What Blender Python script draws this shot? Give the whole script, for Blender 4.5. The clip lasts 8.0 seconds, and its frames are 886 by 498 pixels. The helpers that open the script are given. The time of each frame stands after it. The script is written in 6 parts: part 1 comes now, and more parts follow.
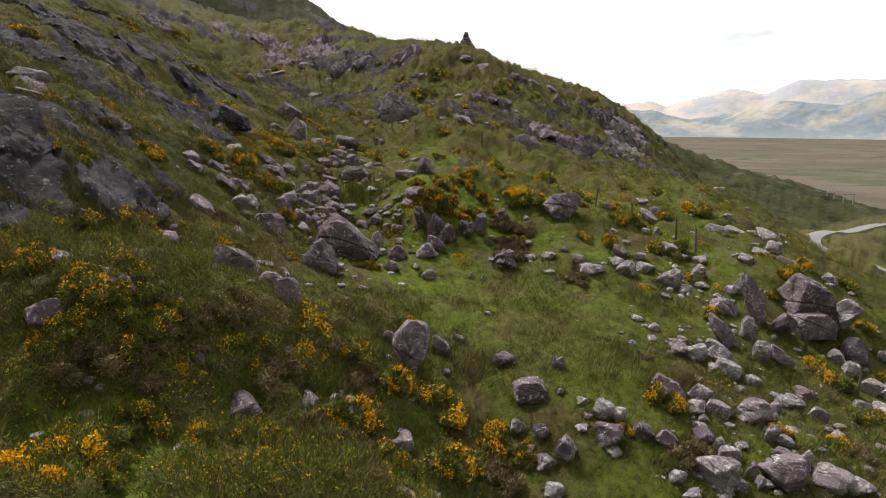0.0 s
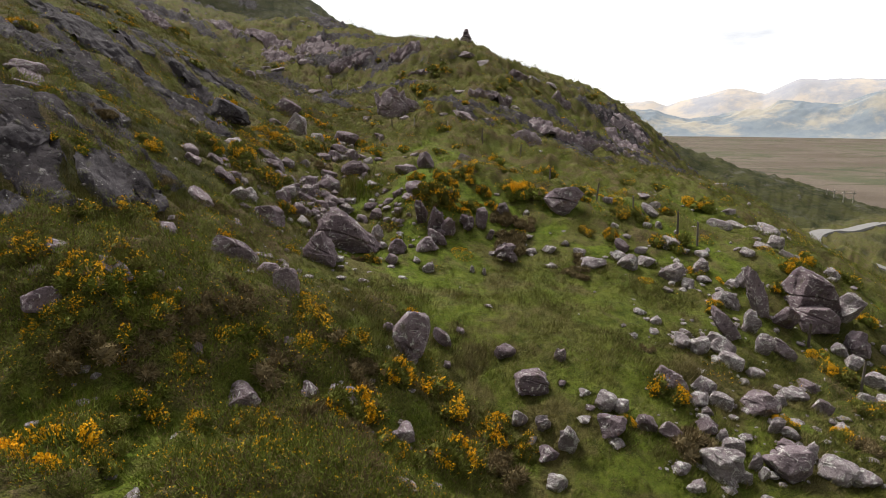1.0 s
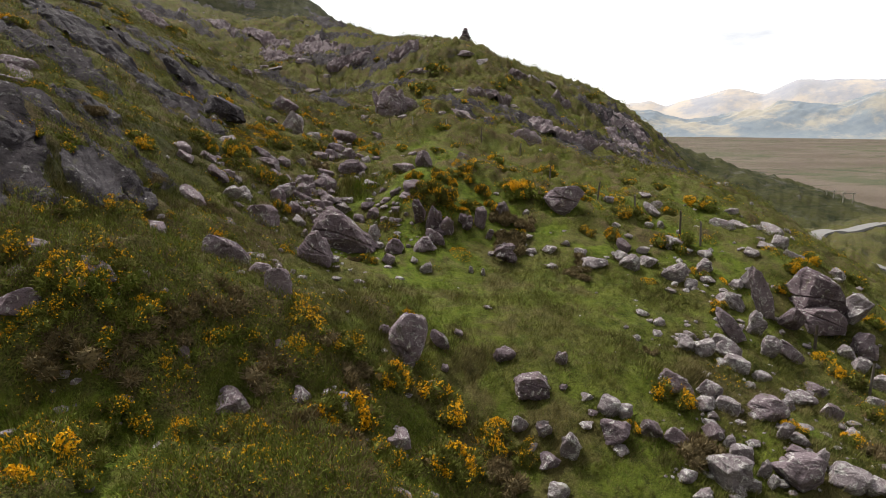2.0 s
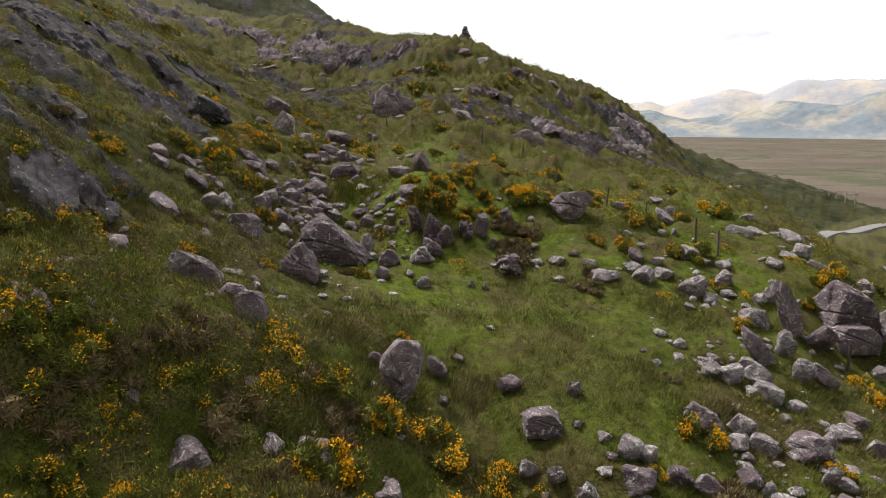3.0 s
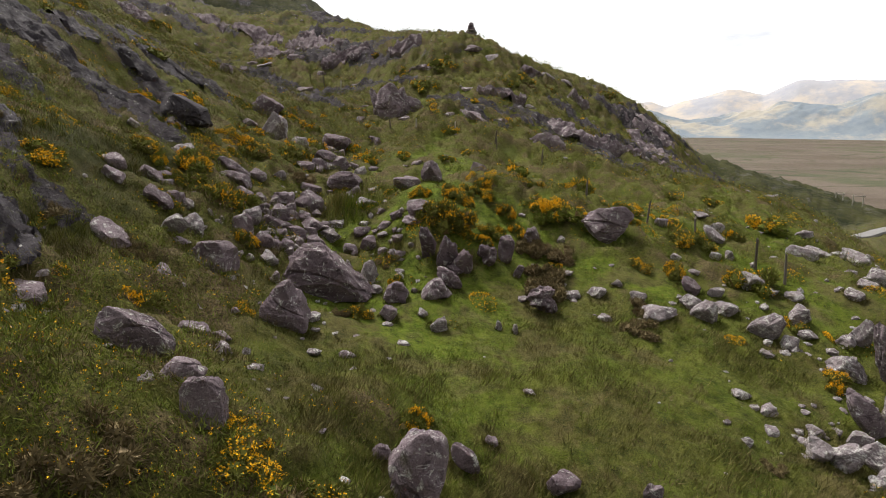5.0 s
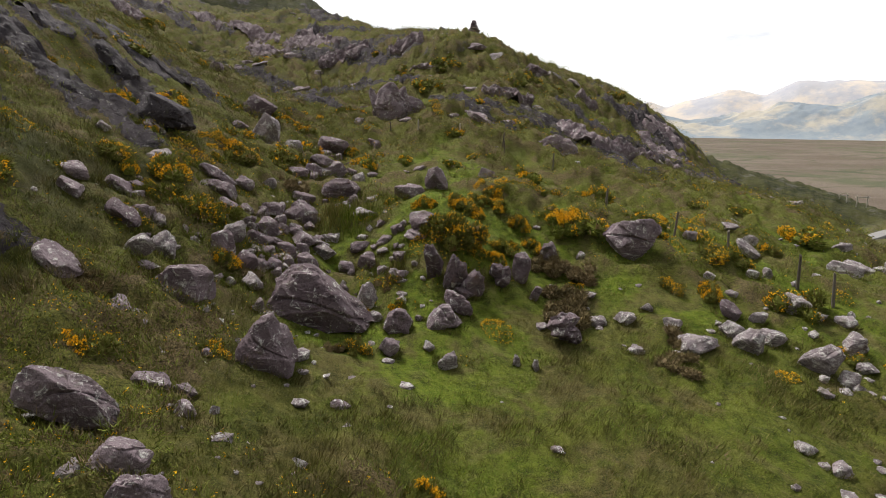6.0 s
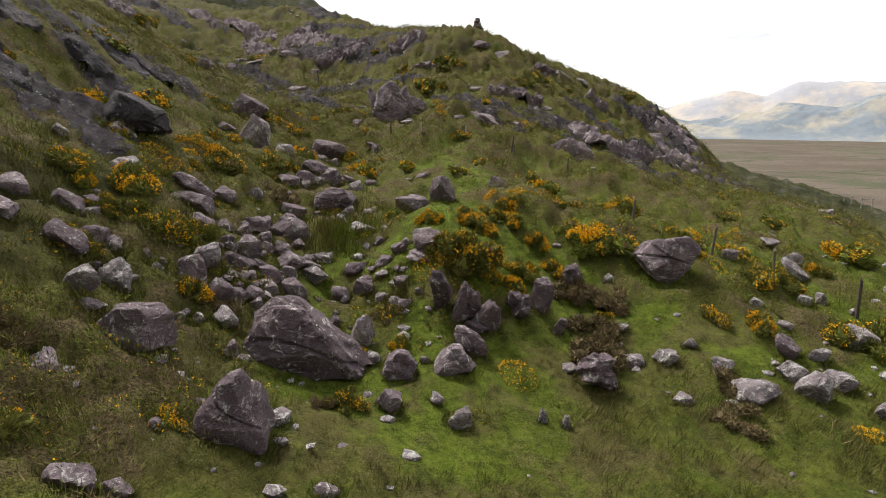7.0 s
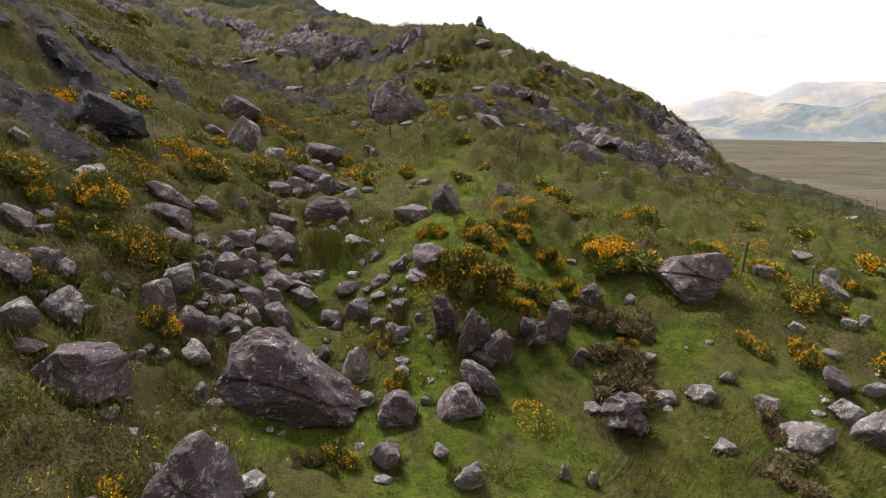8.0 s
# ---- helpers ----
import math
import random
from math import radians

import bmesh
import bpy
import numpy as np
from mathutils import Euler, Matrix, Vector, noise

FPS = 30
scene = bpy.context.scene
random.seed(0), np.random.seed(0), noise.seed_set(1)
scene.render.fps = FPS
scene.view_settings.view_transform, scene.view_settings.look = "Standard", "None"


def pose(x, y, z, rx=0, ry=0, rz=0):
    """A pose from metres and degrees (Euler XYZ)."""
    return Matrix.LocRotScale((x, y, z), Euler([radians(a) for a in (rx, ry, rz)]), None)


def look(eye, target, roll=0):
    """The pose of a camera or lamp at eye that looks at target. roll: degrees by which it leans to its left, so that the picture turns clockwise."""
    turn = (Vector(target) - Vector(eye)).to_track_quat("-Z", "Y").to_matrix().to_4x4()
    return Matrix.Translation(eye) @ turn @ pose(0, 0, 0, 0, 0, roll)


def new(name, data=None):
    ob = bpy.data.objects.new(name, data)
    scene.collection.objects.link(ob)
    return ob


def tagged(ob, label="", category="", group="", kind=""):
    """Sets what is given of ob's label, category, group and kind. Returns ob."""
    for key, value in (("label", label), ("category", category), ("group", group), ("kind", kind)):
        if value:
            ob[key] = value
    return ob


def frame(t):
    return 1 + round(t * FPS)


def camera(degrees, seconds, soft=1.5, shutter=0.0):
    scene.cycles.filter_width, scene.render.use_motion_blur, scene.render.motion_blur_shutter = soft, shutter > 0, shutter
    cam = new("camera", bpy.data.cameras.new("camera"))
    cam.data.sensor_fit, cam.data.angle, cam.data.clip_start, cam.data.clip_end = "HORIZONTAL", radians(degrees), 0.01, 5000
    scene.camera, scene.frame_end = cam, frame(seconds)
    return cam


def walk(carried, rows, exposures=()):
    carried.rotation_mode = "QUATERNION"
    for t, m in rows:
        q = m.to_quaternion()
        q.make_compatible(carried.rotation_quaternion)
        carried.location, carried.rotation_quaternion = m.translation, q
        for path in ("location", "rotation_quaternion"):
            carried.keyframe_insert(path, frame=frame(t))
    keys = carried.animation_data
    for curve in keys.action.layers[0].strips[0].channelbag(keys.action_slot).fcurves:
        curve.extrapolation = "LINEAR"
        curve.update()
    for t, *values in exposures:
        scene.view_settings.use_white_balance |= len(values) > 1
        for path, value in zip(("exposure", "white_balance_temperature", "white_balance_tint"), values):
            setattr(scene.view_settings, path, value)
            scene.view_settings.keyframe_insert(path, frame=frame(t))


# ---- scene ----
cam = camera(75.1, 8.0, soft=0.85)
PATH = [
    (0, (0.034, 0.009, 6.356), (0.031, 1.959, 5.912), -0.1),
    (0.5, (0.025, 0.096, 6.205), (0.024, 2.046, 5.759), -0.1),
    (1, (0.003, 0.117, 6.072), (0.001, 2.066, 5.626), -0.1),
    (2.5, (0.088, 1.424, 5.922), (0.089, 3.374, 5.478), -0.1),
    (3, (0.106, 2.620, 5.940), (0.107, 4.570, 5.496), -0.1),
    (3.5, (0.007, 3.694, 5.982), (0.009, 5.644, 5.537), -0.1),
    (4, (-0.236, 4.667, 6.005), (-0.234, 6.617, 5.560), -0.1),
    (4.5, (-0.389, 5.710, 6.022), (-0.388, 7.660, 5.578), -0.05),
    (6, (-0.765, 9.284, 6.129), (-0.763, 11.235, 5.686), 0.0),
    (6.5, (-0.884, 10.587, 6.177), (-0.883, 12.537, 5.735), 0.05),
    (7, (-1.015, 12.018, 6.219), (-1.013, 13.969, 5.777), 0.1),
    (7.5, (-1.083, 13.320, 6.274), (-1.082, 15.271, 5.832), 0.1),
    (8, (-1.096, 13.945, 6.298), (-1.096, 15.896, 5.857), 0.1),
]
walk(cam, [(t, look(eye, target, roll)) for t, eye, target, roll in PATH], exposures=[(0.0, 0.36), (8.0, 0.43)])

# ---- sky and sun: bright high cloud, no hard shadows ----
SUN_HEIGHT, SUN_TURN = radians(52), radians(-38)
world = bpy.data.worlds.new("sky")
scene.world = world
world.use_nodes = True
wn, wl = world.node_tree.nodes, world.node_tree.links
wn.clear()


def wnode(kind, **inputs):
    n = wn.new(kind)
    for k, v in inputs.items():
        n.inputs[k].default_value = v
    return n


w_out, w_bg = wnode("ShaderNodeOutputWorld"), wnode("ShaderNodeBackground", Strength=1.0)
w_sky = wnode("ShaderNodeTexSky")
w_sky.sky_type, w_sky.sun_disc = "NISHITA", False
w_sky.sun_elevation, w_sky.sun_rotation = SUN_HEIGHT, SUN_TURN
w_scale = wnode("ShaderNodeVectorMath")
w_scale.operation = "SCALE"
w_scale.inputs["Scale"].default_value = 0.12
wl.new(w_sky.outputs[0], w_scale.inputs[0])
# cloud sheet: nearly closed, thinner and bluer towards the horizon
w_co = wnode("ShaderNodeTexCoord")
w_sep = wnode("ShaderNodeSeparateXYZ")
wl.new(w_co.outputs["Generated"], w_sep.inputs[0])
w_map = wnode("ShaderNodeMapping")
w_map.inputs["Scale"].default_value = (2.0, 2.0, 7.0)
wl.new(w_co.outputs["Generated"], w_map.inputs[0])
w_noise = wnode("ShaderNodeTexNoise", Scale=2.2, Detail=6.0, Roughness=0.55)
wl.new(w_map.outputs[0], w_noise.inputs["Vector"])
w_tone = wnode("ShaderNodeValToRGB")
w_tone.color_ramp.elements[0].position, w_tone.color_ramp.elements[0].color = 0.33, (0.66, 0.67, 0.71, 1)
w_tone.color_ramp.elements[1].position, w_tone.color_ramp.elements[1].color = 0.47, (1.0, 1.0, 0.985, 1)
wl.new(w_noise.outputs["Fac"], w_tone.inputs[0])
w_cover = wnode("ShaderNodeMapRange")
for k, v in (("From Min", 0.0), ("From Max", 0.09), ("To Min", 0.90), ("To Max", 0.97)):
    w_cover.inputs[k].default_value = v
wl.new(w_sep.outputs["Z"], w_cover.inputs["Value"])
w_mix = wnode("ShaderNodeMix")
w_mix.data_type = "RGBA"
wl.new(w_cover.outputs[0], w_mix.inputs["Factor"])
wl.new(w_scale.outputs[0], w_mix.inputs[6])
wl.new(w_tone.outputs[0], w_mix.inputs[7])
# the cloud is brightest round the veiled sun ahead and dull behind
w_dot = wnode("ShaderNodeVectorMath")
w_dot.operation = "DOT_PRODUCT"
w_dot.inputs[1].default_value = (-0.12, 0.93, 0.34)
wl.new(w_co.outputs["Generated"], w_dot.inputs[0])
w_glow = wnode("ShaderNodeMapRange")
for k, v in (("From Min", -0.6), ("From Max", 0.62), ("To Min", 0.24), ("To Max", 1.0)):
    w_glow.inputs[k].default_value = v
wl.new(w_dot.outputs["Value"], w_glow.inputs["Value"])
w_lit = wnode("ShaderNodeVectorMath")
w_lit.operation = "SCALE"
wl.new(w_mix.outputs[2], w_lit.inputs[0])
wl.new(w_glow.outputs[0], w_lit.inputs["Scale"])
wl.new(w_lit.outputs[0], w_bg.inputs["Color"])
wl.new(w_bg.outputs[0], w_out.inputs["Surface"])

sun = new("sun", bpy.data.lights.new("sun", "SUN"))
sun.data.energy, sun.data.angle, sun.data.color = 4.2, radians(14), (1.0, 0.95, 0.88)
sun.matrix_world = look((0, 0, 0), (-math.sin(SUN_TURN) * math.cos(SUN_HEIGHT), -math.cos(SUN_TURN) * math.cos(SUN_HEIGHT), -math.sin(SUN_HEIGHT)))


# ---- materials ----
class Mat:
    """A node material under construction."""

    def __init__(self, name, rough=0.9):
        self.m = bpy.data.materials.new(name)
        self.m.use_nodes = True
        self.n, self.l = self.m.node_tree.nodes, self.m.node_tree.links
        self.bsdf = self.n["Principled BSDF"]
        self.bsdf.inputs["Roughness"].default_value = rough
        self.bsdf.inputs["Specular IOR Level"].default_value = 0.08
        self.co = self.n.new("ShaderNodeTexCoord")

    def noise(self, scale, detail=5.0, rough=0.55, space="Object", distort=0.0, stretch=None):
        t = self.n.new("ShaderNodeTexNoise")
        t.inputs["Scale"].default_value, t.inputs["Detail"].default_value = scale, detail
        t.inputs["Roughness"].default_value, t.inputs["Distortion"].default_value = rough, distort
        src = self.n.new("ShaderNodeNewGeometry").outputs["Position"] if space == "World" else self.co.outputs[space]
        if stretch:
            mp = self.n.new("ShaderNodeMapping")
            mp.inputs["Scale"].default_value = stretch
            self.l.new(src, mp.inputs[0])
            src = mp.outputs[0]
        self.l.new(src, t.inputs["Vector"])
        return t.outputs["Fac"]

    def ramp(self, fac, stops):
        r = self.n.new("ShaderNodeValToRGB")
        el = r.color_ramp.elements
        for i, (p, c) in enumerate(stops):
            e = el[i] if i < 2 else el.new(p)
            e.position = p
            e.color = (c, c, c, 1) if isinstance(c, (int, float)) else (*c, 1)
        self.l.new(fac, r.inputs[0])
        return r.outputs[0]

    def mix(self, fac, a, b, blend="MIX"):
        x = self.n.new("ShaderNodeMix")
        x.data_type, x.blend_type = "RGBA", blend
        for sock, v in ((x.inputs["Factor"], fac), (x.inputs[6], a), (x.inputs[7], b)):
            if isinstance(v, (int, float)):
                sock.default_value = v if sock.type == "VALUE" else (v, v, v, 1)
            elif isinstance(v, tuple):
                sock.default_value = (*v, 1)
            else:
                self.l.new(v, sock)
        return x.outputs[2]

    def math(self, op, a, b=0.0):
        x = self.n.new("ShaderNodeMath")
        x.operation = op
        for sock, v in ((x.inputs[0], a), (x.inputs[1], b)):
            if isinstance(v, (int, float)):
                sock.default_value = v
            else:
                self.l.new(v, sock)
        return x.outputs[0]

    def attr(self, name):
        a = self.n.new("ShaderNodeAttribute")
        a.attribute_name = name
        return a.outputs["Fac"]

    def withered(self):
        """Patches of dead brown grass, the same for the turf and its blades."""
        return self.math("MULTIPLY", self.ramp(self.noise(0.45, 7, 0.68, "World", 0.4), [(0.50, 0.0), (0.60, 1.0)]), 0.72)

    def random(self):
        return self.n.new("ShaderNodeObjectInfo").outputs["Random"]

    def island(self):
        return self.n.new("ShaderNodeNewGeometry").outputs["Random Per Island"]

    def colour(self, c):
        if isinstance(c, tuple):
            self.bsdf.inputs["Base Color"].default_value = (*c, 1)
        else:
            self.l.new(c, self.bsdf.inputs["Base Color"])
        return self

    def bump(self, h, strength=0.5, dist=0.05):
        b = self.n.new("ShaderNodeBump")
        b.inputs["Strength"].default_value, b.inputs["Distance"].default_value = strength, dist
        self.l.new(h, b.inputs["Height"])
        self.l.new(b.outputs[0], self.bsdf.inputs["Normal"])
        return self


def make_turf():
    t = Mat("turf", 0.95)
    big, mid, fine = t.noise(0.09, 4), t.noise(0.55, 5, 0.6), t.noise(5.0, 6, 0.7)
    grain = t.noise(26.0, 4, 0.75)
    lush, heath, bog = t.attr("lush"), t.attr("heath"), t.attr("bog")
    olive = t.mix(t.ramp(mid, [(0.35, 0.0), (0.65, 1.0)]), (0.056, 0.066, 0.011), (0.132, 0.128, 0.030))
    green = t.mix(t.ramp(fine, [(0.35, 0.0), (0.62, 1.0)]), (0.074, 0.122, 0.010), (0.172, 0.210, 0.027))
    dry = t.mix(t.ramp(grain, [(0.4, 0.0), (0.6, 1.0)]), (0.16, 0.135, 0.055), (0.25, 0.215, 0.10))
    brown = t.mix(t.ramp(fine, [(0.35, 0.0), (0.65, 1.0)]), (0.058, 0.044, 0.022), (0.120, 0.092, 0.042))
    c = t.mix(lush, olive, green)
    c = t.mix(t.ramp(t.noise(0.9, 6, 0.65), [(0.56, 0.0), (0.74, 0.7)]), c, dry)
    c = t.mix(t.math("MULTIPLY", t.ramp(mid, [(0.40, 0.0), (0.58, 1.0)]), heath), c, brown)
    c = t.mix(t.withered(), c, t.mix(grain, (0.075, 0.058, 0.026), (0.175, 0.135, 0.062)))
    peat = t.mix(t.ramp(t.noise(0.005, 8, 0.65), [(0.40, 0.0), (0.58, 1.0)]), (0.104, 0.079, 0.069), (0.146, 0.114, 0.099))
    peat = t.mix(t.ramp(t.noise(0.0045, 7, 0.65), [(0.52, 0.0), (0.63, 0.9)]), peat, (0.078, 0.086, 0.054))
    stone = t.mix(t.ramp(fine, [(0.38, 0.0), (0.62, 1.0)]), (0.058, 0.051, 0.055), (0.165, 0.148, 0.152))
    bare = t.ramp(t.noise(0.32, 8, 0.72, distort=0.8), [(0.545, 0.0), (0.60, 1.0)])
    c = t.mix(t.math("MULTIPLY", bare, t.attr("stony")), c, stone)
    yellow = t.ramp(t.noise(1.3, 7, 0.75), [(0.64, 0.0), (0.70, 0.8)])
    c = t.mix(t.math("MULTIPLY", yellow, t.attr("stony")), c, (0.30, 0.20, 0.03))
    moor = t.mix(t.ramp(t.noise(0.09, 8, 0.7), [(0.38, 0.0), (0.60, 1.0)]), (0.014, 0.018, 0.006), (0.046, 0.047, 0.015))
    scree = t.ramp(t.noise(0.055, 9, 0.75, distort=0.5), [(0.57, 0.0), (0.63, 0.6)])
    moor = t.mix(scree, moor, stone)
    moor = t.mix(t.ramp(t.noise(0.45, 7, 0.75, distort=0.6), [(0.52, 0.0), (0.60, 0.85)]), moor, t.mix(fine, (0.018, 0.020, 0.009), (0.092, 0.080, 0.052)))
    stream = t.ramp(t.noise(0.0032, 4, 0.5, distort=0.8), [(0.485, 0.0), (0.497, 0.85), (0.503, 0.85), (0.515, 0.0)])
    peat = t.mix(stream, peat, (0.055, 0.062, 0.04))
    c = t.mix(bog, c, peat)
    # dark blotches in the colour stand for shaded gaps between tufts
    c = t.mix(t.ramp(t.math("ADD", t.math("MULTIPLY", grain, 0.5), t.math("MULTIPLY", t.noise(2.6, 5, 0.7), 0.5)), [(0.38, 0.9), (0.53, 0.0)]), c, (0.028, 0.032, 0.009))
    c = t.mix(t.ramp(t.noise(11, 5, 0.7), [(0.54, 0.0), (0.68, 0.5)]), c, t.mix(lush, (0.24, 0.20, 0.075), (0.18, 0.195, 0.045)))
    c = t.mix(t.math("MULTIPLY", t.attr("moor"), t.math("SUBTRACT", 1.0, bog)), c, moor)
    # closed heath: small dark leaves, olive tips and dead brown stems
    leafy = t.noise(16.0, 5, 0.75)
    heathy = t.mix(t.ramp(leafy, [(0.36, 0.0), (0.62, 1.0)]), (0.026, 0.030, 0.009), (0.160, 0.160, 0.036))
    stems = t.mix(t.ramp(leafy, [(0.38, 0.0), (0.60, 1.0)]), (0.036, 0.026, 0.015), (0.182, 0.134, 0.072))
    heathy = t.mix(t.ramp(t.noise(0.75, 6, 0.7), [(0.47, 0.0), (0.57, 0.9)]), heathy, stems)
    c = t.mix(t.math("MULTIPLY", t.attr("scrub"), 0.92), c, heathy)
    # bare ribs of bedrock: dark purple-grey, banded along the beds, crusted with lichen
    beds = t.noise(1.5, 7, 0.7, "Object", 0.7, (1.2, 2.2, 2.6))
    rib = t.mix(t.ramp(t.noise(0.8, 6, 0.65), [(0.36, 0.0), (0.64, 1.0)]), (0.030, 0.026, 0.030), (0.082, 0.070, 0.078))
    rib = t.mix(t.ramp(beds, [(0.38, 0.9), (0.46, 0.0)]), rib, (0.014, 0.012, 0.013))
    rib = t.mix(t.ramp(t.noise(3.4, 7, 0.72), [(0.57, 0.0), (0.65, 0.6)]), rib, (0.34, 0.33, 0.325))
    rib = t.mix(t.ramp(t.noise(2.2, 6, 0.7), [(0.56, 0.0), (0.66, 0.7)]), rib, (0.060, 0.064, 0.020))
    c = t.mix(t.ramp(t.math("ADD", t.attr("rocky"), t.math("MULTIPLY", t.math("SUBTRACT", fine, 0.5), 1.3)), [(0.44, 0.0), (0.54, 1.0)]), c, rib)
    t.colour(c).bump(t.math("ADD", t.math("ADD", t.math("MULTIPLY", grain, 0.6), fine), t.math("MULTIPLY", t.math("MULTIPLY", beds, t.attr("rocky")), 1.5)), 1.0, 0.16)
    return t.m


def make_rock(name="rock", base=(0.126, 0.092, 0.105), pale=(0.250, 0.198, 0.218), lichen=0.60):
    """Purple sandstone: blotched, split by dark cracks, crusted with white lichen."""
    t = Mat(name, 0.85)
    t.bsdf.inputs["Specular IOR Level"].default_value = 0.15
    rnd = t.random()
    broad, mid, fine = t.noise(1.3, 5, 0.6, "World"), t.noise(4.0, 7, 0.72, "World", 0.9), t.noise(24, 5, 0.75, "World")
    c = t.mix(t.ramp(broad, [(0.34, 0.0), (0.66, 1.0)]), base, pale)
    c = t.mix(t.math("MULTIPLY", rnd, 0.38), c, tuple(v * 1.3 for v in pale))
    c = t.mix(t.ramp(fine, [(0.34, 0.6), (0.50, 0.0)]), c, tuple(v * 0.4 for v in base))
    bed = t.noise(2.2, 7, 0.7, "World", 0.5, (1.5, 0.8, 1.9))
    c = t.mix(t.ramp(bed, [(0.36, 0.6), (0.42, 0.0)]), c, tuple(v * 0.3 for v in base))
    crust = t.math("MULTIPLY", t.ramp(mid, [(lichen - 0.05, 0.0), (lichen + 0.02, 1.0)]), t.ramp(fine, [(0.40, 0.15), (0.55, 1.0)]))
    c = t.mix(crust, c, (0.60, 0.585, 0.555))
    # white crust along the beds
    band = t.noise(1.6, 6, 0.7, "Object", 1.2, (1.6, 2.0, 8.0))
    streak = t.math("MULTIPLY", t.ramp(band, [(lichen - 0.03, 0.0), (lichen + 0.04, 0.7)]), t.ramp(t.noise(1.7, 4, 0.6, "World"), [(0.42, 0.0), (0.56, 1.0)]))
    c = t.mix(streak, c, (0.60, 0.585, 0.56))
    c = t.mix(t.ramp(band, [(0.33, 0.5), (0.40, 0.0)]), c, tuple(v * 0.3 for v in base))
    spots = t.ramp(t.noise(10, 3, 0.5, "World"), [(0.69, 0.0), (0.72, 0.8)])
    c = t.mix(spots, c, (0.52, 0.51, 0.48))
    c = t.mix(t.ramp(t.noise(1.9, 6, 0.7, "World"), [(0.58, 0.0), (0.68, 0.45)]), c, (0.095, 0.098, 0.035))
    height = t.math("ADD", t.math("ADD", mid, t.math("MULTIPLY", fine, 0.5)), t.math("MULTIPLY", bed, 1.2))
    t.colour(c).bump(height, 1.0, 0.10)
    return t.m


def make_leaf(name, a, b, dead, patchy=False):
    t = Mat(name, 0.8)
    i = t.island()
    c = t.mix(t.ramp(i, [(0.0, 0.0), (0.75, 1.0)]), a, b)
    c = t.mix(t.ramp(i, [(0.86, 0.0), (0.9, 1.0)]), c, dead)
    c = t.mix(t.math("MULTIPLY", t.random(), 0.35), c, dead)
    if patchy:
        c = t.mix(t.ramp(t.noise(3.2, 5, 0.7), [(0.40, 0.8), (0.52, 0.0)]), c, tuple(v * 0.58 for v in a))
        c = t.mix(t.ramp(t.noise(1.1, 5, 0.65), [(0.50, 0.0), (0.64, 0.75)]), c, tuple(v * 1.25 for v in b))
        c = t.mix(t.ramp(t.noise(0.7, 6, 0.7), [(0.58, 0.0), (0.70, 0.6)]), c, dead)
        c = t.mix(t.withered(), c, t.mix(i, tuple(v * 0.4 for v in dead), tuple(v * 0.8 for v in dead)))
    t.colour(c)
    return t.m


def make_flower():
    t = Mat("gorse_flower", 0.7)
    t.colour(t.mix(t.island(), (0.72, 0.36, 0.008), (0.86, 0.52, 0.02)))
    return t.m


def make_wood():
    t = Mat("weathered_post", 0.9)
    g = t.noise(9, 5, 0.65, stretch=(6, 6, 0.6))
    c = t.mix(t.ramp(g, [(0.35, 0.0), (0.7, 1.0)]), (0.045, 0.038, 0.032), (0.15, 0.125, 0.10))
    c = t.mix(t.math("MULTIPLY", t.random(), 0.35), c, (0.24, 0.22, 0.19))
    t.colour(c).bump(g, 0.6, 0.02)
    return t.m


def make_pale_wood():
    t = Mat("bleached_post", 0.9)
    g = t.noise(9, 5, 0.65, stretch=(6, 6, 0.6))
    t.colour(t.mix(t.ramp(g, [(0.35, 0.0), (0.7, 1.0)]), (0.28, 0.26, 0.22), (0.52, 0.49, 0.43))).bump(g, 0.6, 0.02)
    return t.m


def make_road():
    t = Mat("worn_asphalt", 0.9)
    c = t.mix(t.noise(0.6, 5), (0.17, 0.165, 0.16), (0.26, 0.25, 0.245))
    t.colour(t.mix(t.ramp(t.noise(14, 4), [(0.4, 0.3), (0.6, 0.0)]), c, (0.10, 0.10, 0.10)))
    return t.m


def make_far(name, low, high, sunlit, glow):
    """Distant hills: kilometres of bright air are put into their pale colours and glow."""
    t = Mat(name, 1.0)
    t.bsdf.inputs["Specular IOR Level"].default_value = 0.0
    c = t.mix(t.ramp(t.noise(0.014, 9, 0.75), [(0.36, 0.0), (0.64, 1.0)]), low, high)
    # patches of sunlight, painted as a warmer colour
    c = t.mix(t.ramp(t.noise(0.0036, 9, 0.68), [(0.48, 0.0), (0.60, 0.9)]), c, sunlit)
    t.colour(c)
    # emission in the hills' own colour stands in for haze
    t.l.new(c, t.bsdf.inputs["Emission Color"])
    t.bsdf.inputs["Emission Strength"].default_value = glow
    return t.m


TURF, ROCK = make_turf(), make_rock()
DARK_ROCK = make_rock("bedrock", (0.098, 0.070, 0.081), (0.205, 0.157, 0.174), 0.61)
PALE_ROCK = make_rock("lichened_rock", (0.145, 0.114, 0.124), (0.300, 0.256, 0.268), 0.57)
SLAB_ROCK = make_rock("wet_bedrock", (0.032, 0.028, 0.033), (0.072, 0.062, 0.070), 0.67)
GORSE = make_leaf("gorse_spines", (0.060, 0.080, 0.014), (0.180, 0.205, 0.036), (0.17, 0.125, 0.052))
HEATHER = make_leaf("heather_twigs", (0.064, 0.052, 0.026), (0.160, 0.124, 0.058), (0.24, 0.18, 0.105))
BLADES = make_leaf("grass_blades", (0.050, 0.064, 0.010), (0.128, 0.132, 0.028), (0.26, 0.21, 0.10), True)
